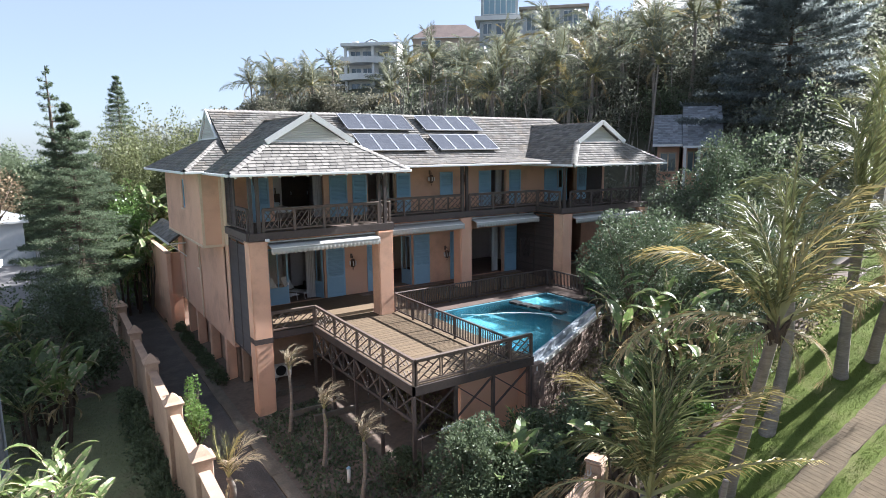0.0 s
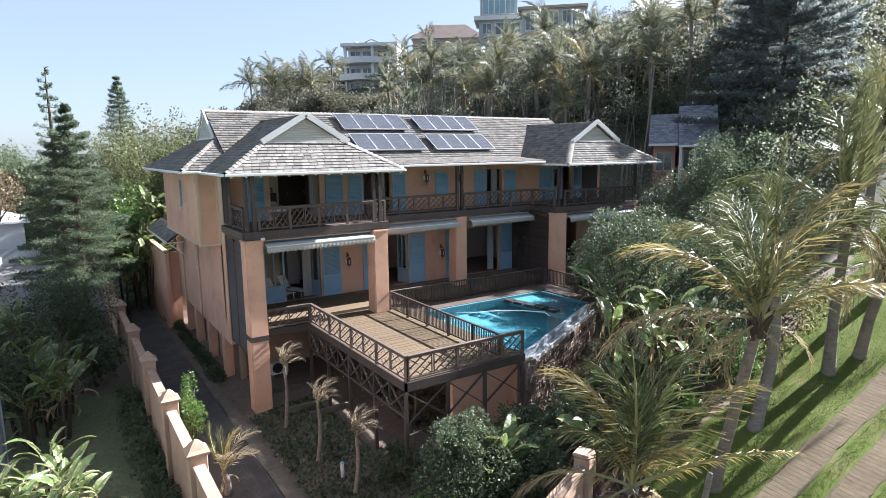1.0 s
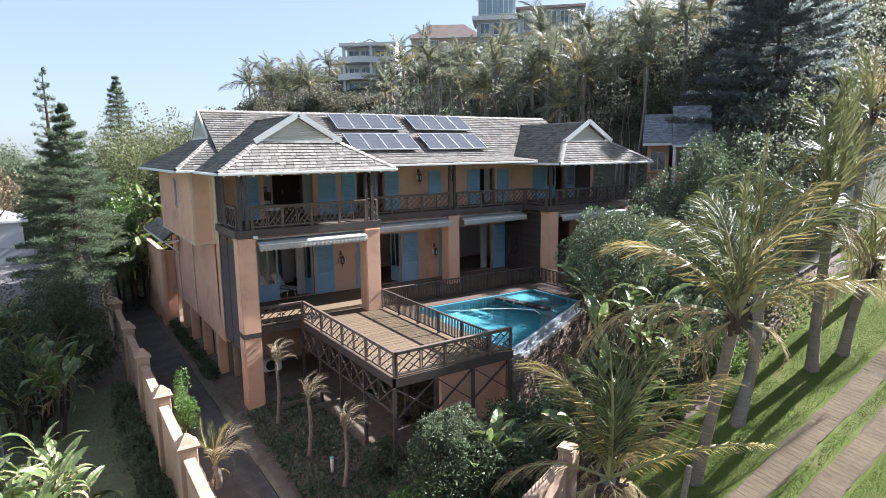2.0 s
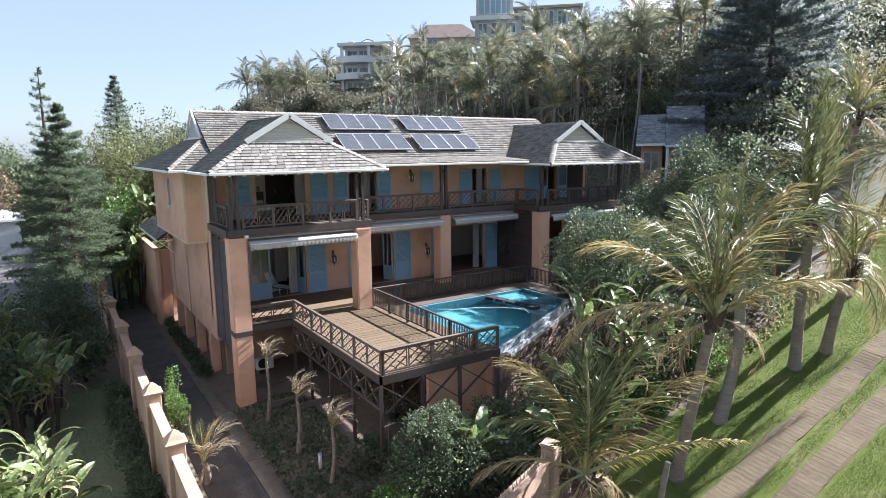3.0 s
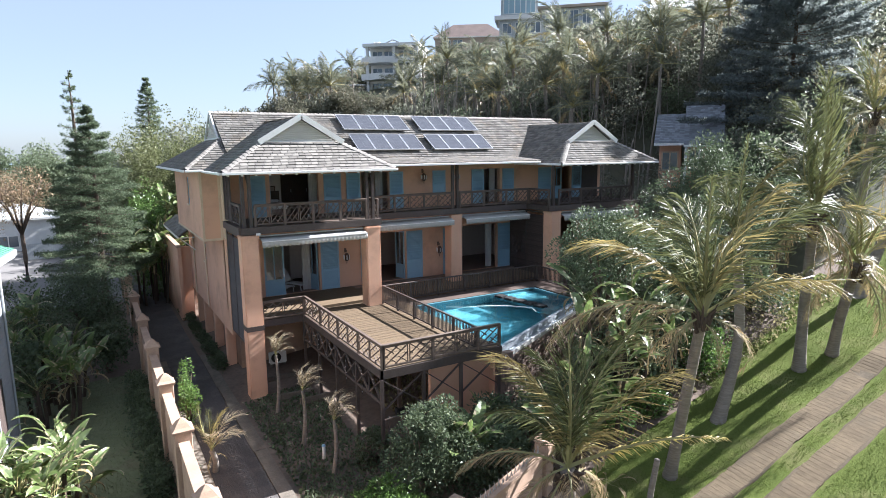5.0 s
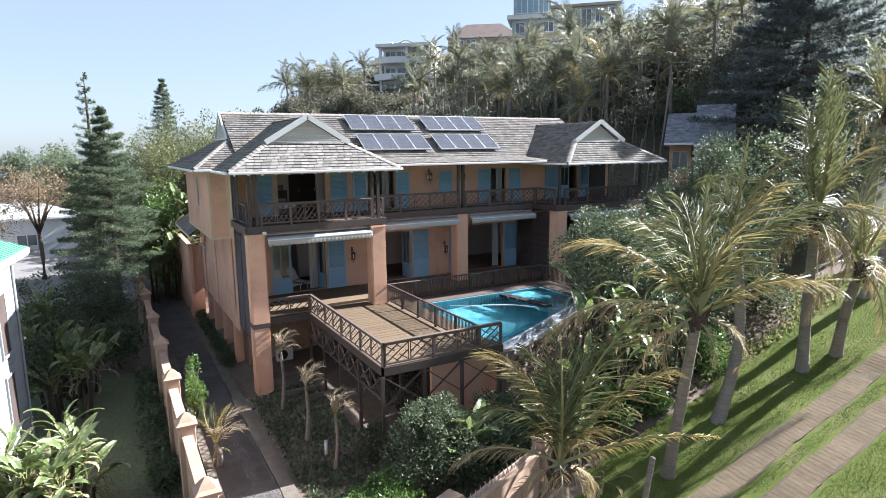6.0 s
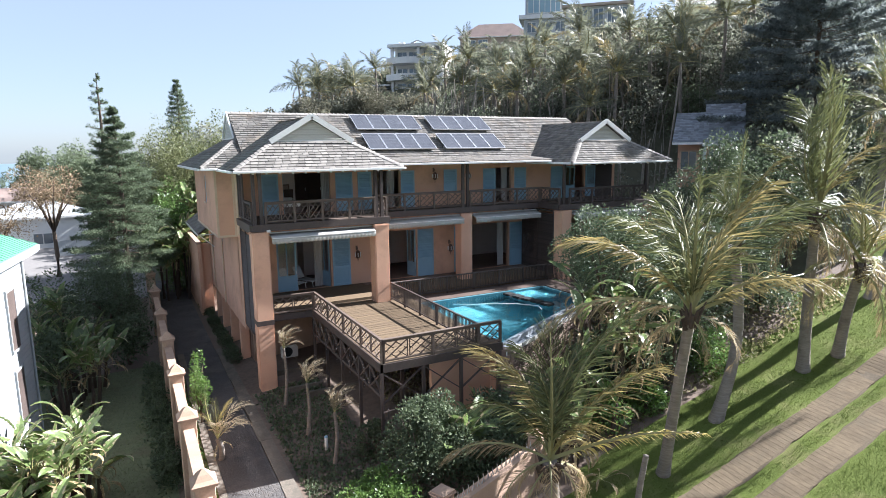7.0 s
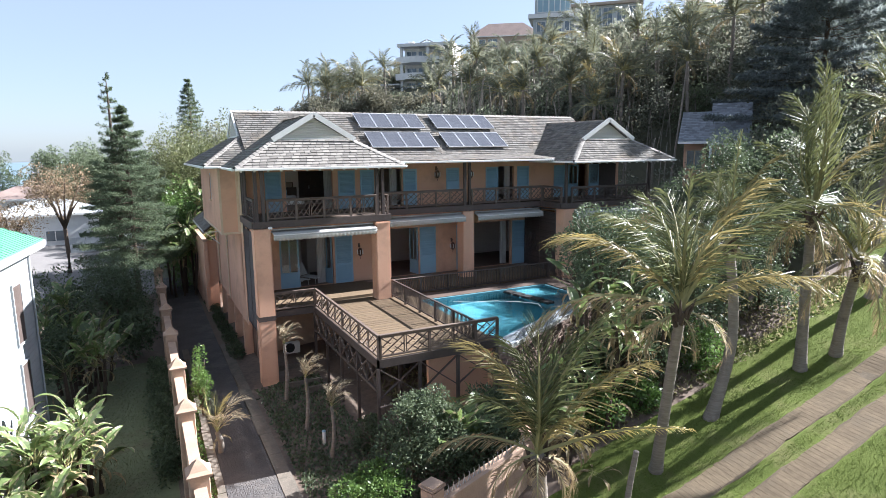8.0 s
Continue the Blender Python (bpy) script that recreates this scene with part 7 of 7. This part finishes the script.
def annex_roof(x0, x1, y0, z0, run, rise):
    bm = bmesh.new()
    slab(bm, [(x0, y0, z0), (x1, y0, z0), (x1, y0 + run, z0 + rise), (x0, y0 + run, z0 + rise)], 0.12)
    slab(bm, [(x1, y0 + 2 * run, z0), (x0, y0 + 2 * run, z0), (x0, y0 + run + 0.01, z0 + rise), (x1, y0 + run + 0.01, z0 + rise)], 0.12)
    plane = part("roof", bm, M_DARKSLATE, b)
    rows = int(math.hypot(run, rise) / 0.26)
    cols = int((x1 - x0) / 0.36)
    wide = (x1 - x0) / cols
    bm = boxes((0, wide - 0.014, -0.03, 0.30, 0, 0.028))
    me = bpy.data.meshes.new("slate")
    bm.to_mesh(me), bm.free()
    me.materials.append(M_DARKSLATE)
    for r in range(rows):
        for c in range(cols):
            u = r / rows
            share("slate", me, plane, pose(x0 + wide * (c + 0.5 * (r % 2) * (0 < c < cols - 1)), y0 + run * u, z0 + rise * u + 0.012 + 0.006 * ((c * 7 + r * 3) % 3), math.degrees(math.atan2(rise, run)) - 3))
    part("fascia", boxes((x0, x1, y0 - 0.1, y0 - 0.02, z0 - 0.2, z0)), M_WHITE, b)
    bm = bmesh.new()
    v = [bm.verts.new(p) for p in ((x0 + 0.1, y0 + 0.4, z0 - 0.02), (x0 + 0.1, y0 + 2 * run - 0.4, z0 - 0.02), (x0 + 0.1, y0 + run, z0 + rise - 0.2))]
    w = [bm.verts.new(p.co + Vector((0.15, 0, 0))) for p in v]
    bm.faces.new(v[::-1]), bm.faces.new(w)
    for i in range(3):
        bm.faces.new((v[i], v[(i + 1) % 3], w[(i + 1) % 3], w[i]))
    part("gable_wall", bm, M_DARKSLATE, b)


annex_roof(-0.2, 2.2, -0.1, 3.9, 3.8, 2.6)
annex_roof(2.21, 5.4, -0.5, 3.75, 4.4, 3.45)
for x in (2.3, 3.4):
    part("post", boxes((x, x + 0.22, -0.45, -0.23, -1.5, 3.54)), M_WHITE, b)
facade(b, 7, 6, 0, 0.8, ((2.7, 3.6, 1.5, 3.2), (3.9, 4.8, 1.5, 3.2)), M_FARGLASS, M_CREAM)
facade(b, 7, 6, 0, 1.2, ((0.5, 1.7, 1.6, 3.1),), M_FARGLASS, M_CREAM)

# ---- neighbour's white house ----
b = thing("white_house", "white boarded house with a green sheet metal roof", "house", "", (-3.05, 22.6, -1.2), 173)
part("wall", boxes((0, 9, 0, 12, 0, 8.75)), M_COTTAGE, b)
bm = bmesh.new()
for k in range(36):
    z = 0.1 + k * 0.24
    box(bm, -0.02, -0.002, 0.0, 12, z, z + 0.225)
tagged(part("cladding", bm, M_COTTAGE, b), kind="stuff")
bm = bmesh.new()
slab(bm, [(-0.55, -0.6, 9.1), (-0.55, 12.6, 9.1), (4.5, 8.5, 12.0), (4.5, 4.0, 12.0)], 0.06)
slab(bm, [(9.5, -0.6, 9.1), (-0.55, -0.6, 9.1), (4.5, 4.0, 12.0)], 0.06)
slab(bm, [(9.5, 12.6, 9.1), (9.5, -0.6, 9.1), (4.5, 4.0, 12.0), (4.5, 8.5, 12.0)], 0.06)
part("roof", bm, M_GREENROOF, b, "green sheet metal roof")
bm = bmesh.new()
for k in range(40):
    y = -0.5 + k * 0.33
    t = min(1.0, (y + 0.6) / 4.6) if y < 4 else (1.0 if y < 8.5 else max(0.05, (12.6 - y) / 4.1))
    beam(bm, (-0.55, y, 9.13), (-0.55 + 5.05 * t, y, 9.13 + 2.9 * t), 0.03, 0.025)
tagged(part("roof_ribs", bm, M_GREENROOF, b), kind="stuff")
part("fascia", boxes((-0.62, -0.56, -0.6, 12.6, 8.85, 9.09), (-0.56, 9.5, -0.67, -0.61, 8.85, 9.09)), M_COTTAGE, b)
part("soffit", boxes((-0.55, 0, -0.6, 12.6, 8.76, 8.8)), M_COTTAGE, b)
for y0, z0, z1 in ((1.7, 5.2, 7.6), (1.7, 2.0, 4.3), (6.0, 5.2, 7.6)):
    s = part("window_shutter", boxes((-0.08, -0.022, y0, y0 + 0.95, z0, z1)), M_DARKWOOD, b, "brown timber shutter")
    part("frame", boxes((-0.10, -0.023, y0 - 0.09, y0 - 0.002, z0 - 0.09, z1 + 0.09), (-0.10, -0.023, y0 + 0.952, y0 + 1.04, z0 - 0.09, z1 + 0.09), (-0.10, -0.023, y0, y0 + 0.95, z1 + 0.002, z1 + 0.09), (-0.12, -0.023, y0, y0 + 0.95, z0 - 0.09, z0 - 0.002)), M_COTTAGE, s)
bm = bmesh.new()
tube(bm, [(-0.08, 0.15, 8.7), (-0.08, 0.15, 0)], [0.05, 0.05], 8)
part("downpipe", bm, M_COTTAGE, b)

# ---- spiked wall between garden and lawn ----
w = thing("spiked_wall", "peach garden wall with a row of steel spikes", "wall")
W0, W1 = Vector((8.05, 4.75, 0)), Vector((12.6, 6.6, 0))
dirw = (W1 - W0).normalized()
for p, top in ((W0, 2.7), (W1, 2.45)):
    pier = part("pier", soft_box(-0.24, 0.24, -0.24, 0.24, -0.8, top - 0.1, 0.03), M_WALLCAP, w)
    pier.matrix_basis = pose(p.x, p.y, 0, 0, 0, math.degrees(math.atan2(dirw.y, dirw.x)))
    cap = part("cap", soft_box(-0.29, 0.29, -0.29, 0.29, top - 0.098, top + 0.03, 0.05), M_WALLCAP, pier)
bm = bmesh.new()
a, b2 = W0 + dirw * 0.31, W1 - dirw * 0.31
beam(bm, (a.x, a.y, 0.6), (b2.x, b2.y, 0.6), 0.22, 2.8)
part("panel", bm, M_WALLCAP, w)
bm = bmesh.new()
beam(bm, (a.x, a.y, 2.05), (b2.x, b2.y, 2.05), 0.34, 0.09)
part("coping", bm, M_WALLCAP, w)
n = 36
bm = bmesh.new()
tube(bm, [(0, 0, 0), (0, 0, 0.3)], [0.02, 0.004], 5)
first = None
for i in range(n):
    p = a + (b2 - a) * (i + 0.5) / n
    if first is None:
        first = part("spike", bm, M_STEEL, w)
        first.location = (p.x, p.y, 2.09)
    else:
        share("spike", first.data, w, pose(p.x, p.y, 2.09, 0, 12 * (-1) ** i, 0))

# ---- road, gates and houses beyond the drive ----
tagged(mesh_object("road", boxes((-60, 3.5, 76, 90, -0.6, 0.03)), M_ROAD), "pale road beyond the gates", "road", kind="structure")
tagged(mesh_object("forecourt", boxes((-14, 2.2, 46, 75.9, -0.6, 0.02)), M_ROAD), "pale paved forecourt inside the gates", "pavement", kind="structure")
g = thing("sliding_gate", "grey boarded sliding gate beside the road", "gate", "", (-6.4, 73.4, 0.02))
for k in range(20):
    part("board", boxes((k * 0.2, k * 0.2 + 0.185, 0, 0.04, 0.1, 1.9)), M_FARGREY, g)
part("rail", boxes((0, 4.0, 0.041, 0.1, 0.3, 0.42), (0, 4.0, 0.041, 0.1, 1.5, 1.62)), M_FARGREY, g)
g = thing("palisade_gate", "white palisade gate beside the road", "gate", "", (-2.3, 73.4, 0.02))
for k in range(26):
    part("bar", boxes((k * 0.17, k * 0.17 + 0.05, 0, 0.05, 0.05, 2.0)), M_WHITE, g)
part("rail", boxes((0, 4.4, 0.051, 0.1, 0.25, 0.34), (0, 4.4, 0.051, 0.1, 1.7, 1.79)), M_WHITE, g)
hip_house("roadside_house", "low white house with a terracotta roof across the road", (-19, 100, -0.5), 4, 13, 8, 5.6, 1.8, M_FARWHITE, M_TERRACOTTA, ((1.5, 3.5, 0.9, 2.4), (6, 8, 0.9, 2.4), (10, 12, 0.9, 2.4)))
hip_house("roadside_house", "white house with a grey sheet roof across the road", (-46, 104, -1.0), 0, 18, 9, 3.6, 1.6, M_FARWHITE, M_FARGREY, ((2, 4, 0.9, 2.4), (7, 10, 0.9, 2.4), (13, 15, 0.9, 2.4)))
hip_house("roadside_house", "low white house with a grey roof across the road", (-14.5, 82, -0.3), 3, 11, 7, 4.4, 1.6, M_FARWHITE, M_FARGREY, ((1.5, 3.0, 0.9, 2.2), (5, 7, 0.9, 2.2)))
b = thing("garden_wall", "peach garden wall at the end of the side passage", "wall", "", (5.45, 37.4, 0))
part("panel", boxes((0, 0.25, 0, 12.0, -0.3, 5.3)), M_PEACH, b)
part("coping", boxes((-0.04, 0.29, 0, 12.0, 5.302, 5.4)), M_WALLCAP, b)
part("return_panel", boxes((0.252, 0.89, 0.3, 0.5, -0.3, 5.3)), M_PEACH, b)

# slate canopy over the side door
c = thing("door_canopy", "small slate canopy on brackets along the side passage", "canopy", "", (SIDE_X - 0.012, 35.0, 6.35))
bm = bmesh.new()
slab(bm, [(-1.0, 0, 0), (-1.0, 8.6, 0), (0, 8.6, 0.72), (0, 0, 0.72)], 0.07)
part("board", bm, M_DARKWOOD, c)
for r in range(5):
    for k in range(23):
        u = r / 5
        bm = bmesh.new()
        y = 0.03 + k * 0.372 + 0.18
        beam(bm, (-1.02 + u, y, 0.045 + 0.72 * u), (-1.02 + min(1, u + 0.24), y, 0.028 + 0.72 * min(1, u + 0.24)), 0.35, 0.02)
        part("slate", bm, M_SLATE, c)
part("fascia", boxes((-1.06, -1.01, 0, 8.6, -0.14, -0.01)), M_WHITE, c)
for y in (0.1, 8.4):
    bm = bmesh.new()
    beam(bm, (-0.97, y, -0.09), (-0.02, y, -0.09), 0.07, 0.07)
    beam(bm, (-0.9, y, -0.13), (-0.02, y, -0.95), 0.06, 0.06)
    part("bracket", bm, M_WHITE, c)

# ---- furniture and small things ----
def lounger(at, turn):
    l = thing("sun_lounger", "white slatted sun lounger with raised back inside the open doors", "sun lounger", "sun loungers", at, turn)
    for y in (-0.3, 0.3):
        bm = bmesh.new()
        tube(bm, [(-0.1, y, 0.33), (1.25, y, 0.33)], [0.022, 0.022], 6)
        part("side_rail", bm, M_WHITE, l)
        for x in (0.0, 1.1):
            bm = bmesh.new()
            tube(bm, [(x, y, 0.33), (x + 0.05, y, 0)], [0.02, 0.018], 6)
            part("leg", bm, M_WHITE, l)
        bm = bmesh.new()
        tube(bm, [(-0.1, y, 0.33), (-0.55, y, 1.02)], [0.02, 0.02], 6)
        part("back_rail", bm, M_WHITE, l)
    for k in range(9):
        part("slat", boxes((0.0 + k * 0.14, 0.1 + k * 0.14, -0.29, 0.29, 0.345, 0.365)), M_LINEN, l)
    bm = bmesh.new()
    slab(bm, [(-0.13, -0.28, 0.37), (-0.13, 0.28, 0.37), (-0.56, 0.28, 1.03), (-0.56, -0.28, 1.03)], 0.02)
    part("back_sling", bm, M_LINEN, l)


lounger((9.2, 26.3, FLOOR), -60)
lounger((10.15, 26.6, FLOOR), -60)

bed = thing("bed", "low double bed with crumpled white linen in the upper room", "bed", "", (8.3, 26.0, UPPER))
part("base", soft_box(0, 1.9, 0, 2.0, 0.0, 0.3, 0.02, 1), M_ROOMDARK, bed)
part("mattress", soft_box(0.03, 1.87, 0.02, 1.98, 0.301, 0.58, 0.07), M_LINEN, bed)
part("headboard", boxes((0, 1.9, 2.01, 2.08, 0, 1.2)), M_ROOMDARK, bed)
for x in (0.1, 1.0):
    part("pillow", soft_box(x, x + 0.75, 1.45, 1.9, 0.585, 0.74, 0.06), M_LINEN, bed)
wd = thing("wardrobe", "dark wooden wardrobe against the upper room wall", "wardrobe", "", (10.4, 29.3, UPPER))
part("body", boxes((0, 2.0, 0, 0.6, 0, 2.2)), M_ROOMDARK, wd)
for x in (0.02, 1.02):
    d = part("door", boxes((x, x + 0.96, -0.03, -0.002, 0.05, 2.15)), M_ROOMDARK, wd)
    part("handle", boxes((x + 0.85, x + 0.88, -0.06, -0.031, 1.0, 1.2)), M_ALU, d)
cab = thing("tall_cabinet", "pale tall cabinet inside the ground floor room", "cabinet", "", (10.75, 28.4, FLOOR))
part("body", boxes((0, 0.7, 0, 1.5, 0.12, 2.4)), M_ROOM, cab)
for y in (0.05, 1.35):
    part("leg", boxes((0.03, 0.13, y, y + 0.1, 0, 0.118)), M_ROOM, cab)
pic = thing("picture", "small dark framed picture on the upper room wall", "picture", "", (9.3, 28.09, 9.35))
part("frame", boxes((0, 0.7, -0.03, 0, 0, 0.5)), M_ROOMDARK, pic)
part("sheet", boxes((0.05, 0.65, -0.034, -0.031, 0.05, 0.45)), M_FARTAN, pic)

# dark timber panels of the far wing
part("timber_panel", boxes((30.6, 32.95, WALL_Y - 0.05, WALL_Y - 0.004, UPPER, 10.9)), M_DARKWOOD, house)
screen("veranda_screen", 21.45, 24.9, 24.95, DECK, 7.95, 0.11, "dark louvred timber screen closing the far veranda")
gate = thing("fretwork_gate", "dark fretwork panel beside the far veranda screen", "gate", "", (24.1, 23.6, 5.1))
part("lattice_panel", lattice_mesh(0.8, 1.2, 0.05), M_DARKWOOD, gate)

# outdoor unit, bollard lamp, marker boards, cable lamps
ac = thing("air_conditioner", "white outdoor air conditioner under the deck", "air conditioner", "", (8.1, 23.9, 0.45))
part("casing", soft_box(0, 0.9, 0, 0.35, 0.0, 0.62, 0.03), M_GREYWHITE, ac)
bm = bmesh.new()
tube(bm, [(0.33, -0.001, 0.35), (0.33, -0.02, 0.35)], [0.27, 0.27], 18)
part("fan_grille", bm, M_BLACK, ac, "dark round fan grille")
part("stand", boxes((0.05, 0.15, 0.02, 0.33, -0.3, -0.002), (0.75, 0.85, 0.02, 0.33, -0.3, -0.002)), M_KERB, ac)
bl = thing("bollard_lamp", "short white bollard lamp in the garden bed", "lamp", "", (7.4, 13.45, ground_z(7.4, 13.45)))
bm = bmesh.new()
tube(bm, [(0, 0, -0.1), (0, 0, 0.55)], [0.07, 0.07], 10)
part("post", bm, M_GREYWHITE, bl, smooth=True)
bm = bmesh.new()
tube(bm, [(0, 0, 0.552), (0, 0, 0.6)], [0.085, 0.06], 10)
part("cap", bm, M_BLUE, bl)
sg = thing("marker_board", "two small white boards on a dark rail by the deck corner", "sign", "", (9.9, 11.35, 2.15), 8)
part("rail", boxes((-0.9, 1.2, 0, 0.04, -0.04, 0.0)), M_DARKWOOD, sg)
for x in (0.15, 0.66):
    bd = part("board", boxes((x, x + 0.44, -0.03, -0.002, -0.07, 0.07)), M_WHITE, sg)
    part("line", boxes((x + 0.05, x + 0.39, -0.034, -0.031, -0.012, 0.012)), M_IRON, bd)
part("stake", boxes((-0.7, -0.65, 0.041, 0.08, -1.8, 0.05)), M_DARKWOOD, sg)
part("stake", boxes((1.05, 1.1, 0.041, 0.08, -1.8, 0.05)), M_DARKWOOD, sg)
for k, y in enumerate((13.3, 15.0, 16.8, 18.4, 19.8)):
    c = thing("hanging_light_cord", "dark cord of small clear bulbs below the deck", "lights", "hanging light cords", (DX0 - 0.18, y, 3.48))
    bm = bmesh.new()
    tube(bm, [(0, 0, 0), (0.01, 0.01, -1.1 - 0.1 * (k % 3))], [0.006, 0.006], 4)
    part("cord", bm, M_BLACK, c)
    for j in range(4):
        bm = bmesh.new()
        bmesh.ops.create_uvsphere(bm, u_segments=6, v_segments=5, radius=0.02)
        s = part("bulb", bm, M_CURTAIN, c)
        s.location = (0, 0, -0.25 - 0.25 * j)
lt = thing("flood_lamp", "small white flood lamp on the balcony corner", "lamp", "", (7.05, 20.55, 8.0))
part("body", soft_box(-0.06, 0.12, -0.12, 0.0, 0, 0.12, 0.02, 1), M_WHITE, lt)
# bare cut stump and fallen dry leaves beside the low palm
st = thing("cut_stump", "thin bare cut palm stump at the edge of the lawn", "stump", "", (13.8, 3.4, ground_z(13.8, 3.4)))
part("trunk", ringed_trunk([(0, 0, -0.2), (0.1, -0.05, 1.1), (0.24, -0.13, 2.3)], 0.095, 0.08, 1.15, 10), M_TRUNK, st, smooth=True)
pile = thing("fallen_leaves", "pale withered leaves fallen in a heap on the lawn edge", "leaves", "", (14.35, 5.3, ground_z(14.35, 5.3)))
for k in range(7):
    leaf = share("leaf", PADDLES_DRY[k % 3], pile)
    leaf.matrix_basis = Matrix.Translation((0.12 * math.cos(k * 2.1), 0.12 * math.sin(k * 2.1), 0.12)) @ Matrix.Rotation(k * 0.95, 4, "Z") @ Matrix.Rotation(0.55 + 0.12 * (k % 3), 4, "Y") @ Matrix.Scale(0.75 + 0.08 * (k % 4), 4)
# concrete surrounds under the deck
bm = bmesh.new()
for r in ((7.4, 9.0, 19.4, 19.55, -0.1, 0.5), (7.4, 9.0, 22.0, 22.15, -0.1, 0.5), (8.0, 11.5, 18.2, 18.35, -0.1, 0.6)):
    box(bm, *r)
tagged(mesh_object("garden_kerb", bm, M_KERB), "low concrete kerbs in the shade below the deck", "kerb", kind="structure")
# downpipes on the side wall
for y in (30.9, 35.7):
    bm = bmesh.new()
    tube(bm, [(SIDE_X - 0.07, y, 10.8), (SIDE_X - 0.07, y, 2.4)], [0.05, 0.05], 8)
    part("downpipe", bm, M_CREAM, house)
# gate post with lamp at the neighbour's entrance
gp = thing("gate_motor_post", "dark metal post with a small lamp on the neighbour's lawn", "post", "", (-0.1, 7.2, ground_z(-0.1, 7.2)))
part("post", boxes((-0.06, 0.06, -0.06, 0.06, -0.1, 1.25)), M_IRON, gp)
part("arm", boxes((-0.35, -0.061, -0.03, 0.03, 1.1, 1.16)), M_IRON, gp)
part("lamp", soft_box(-0.09, 0.09, -0.09, 0.09, 1.252, 1.4, 0.03, 1), M_GREYWHITE, gp)
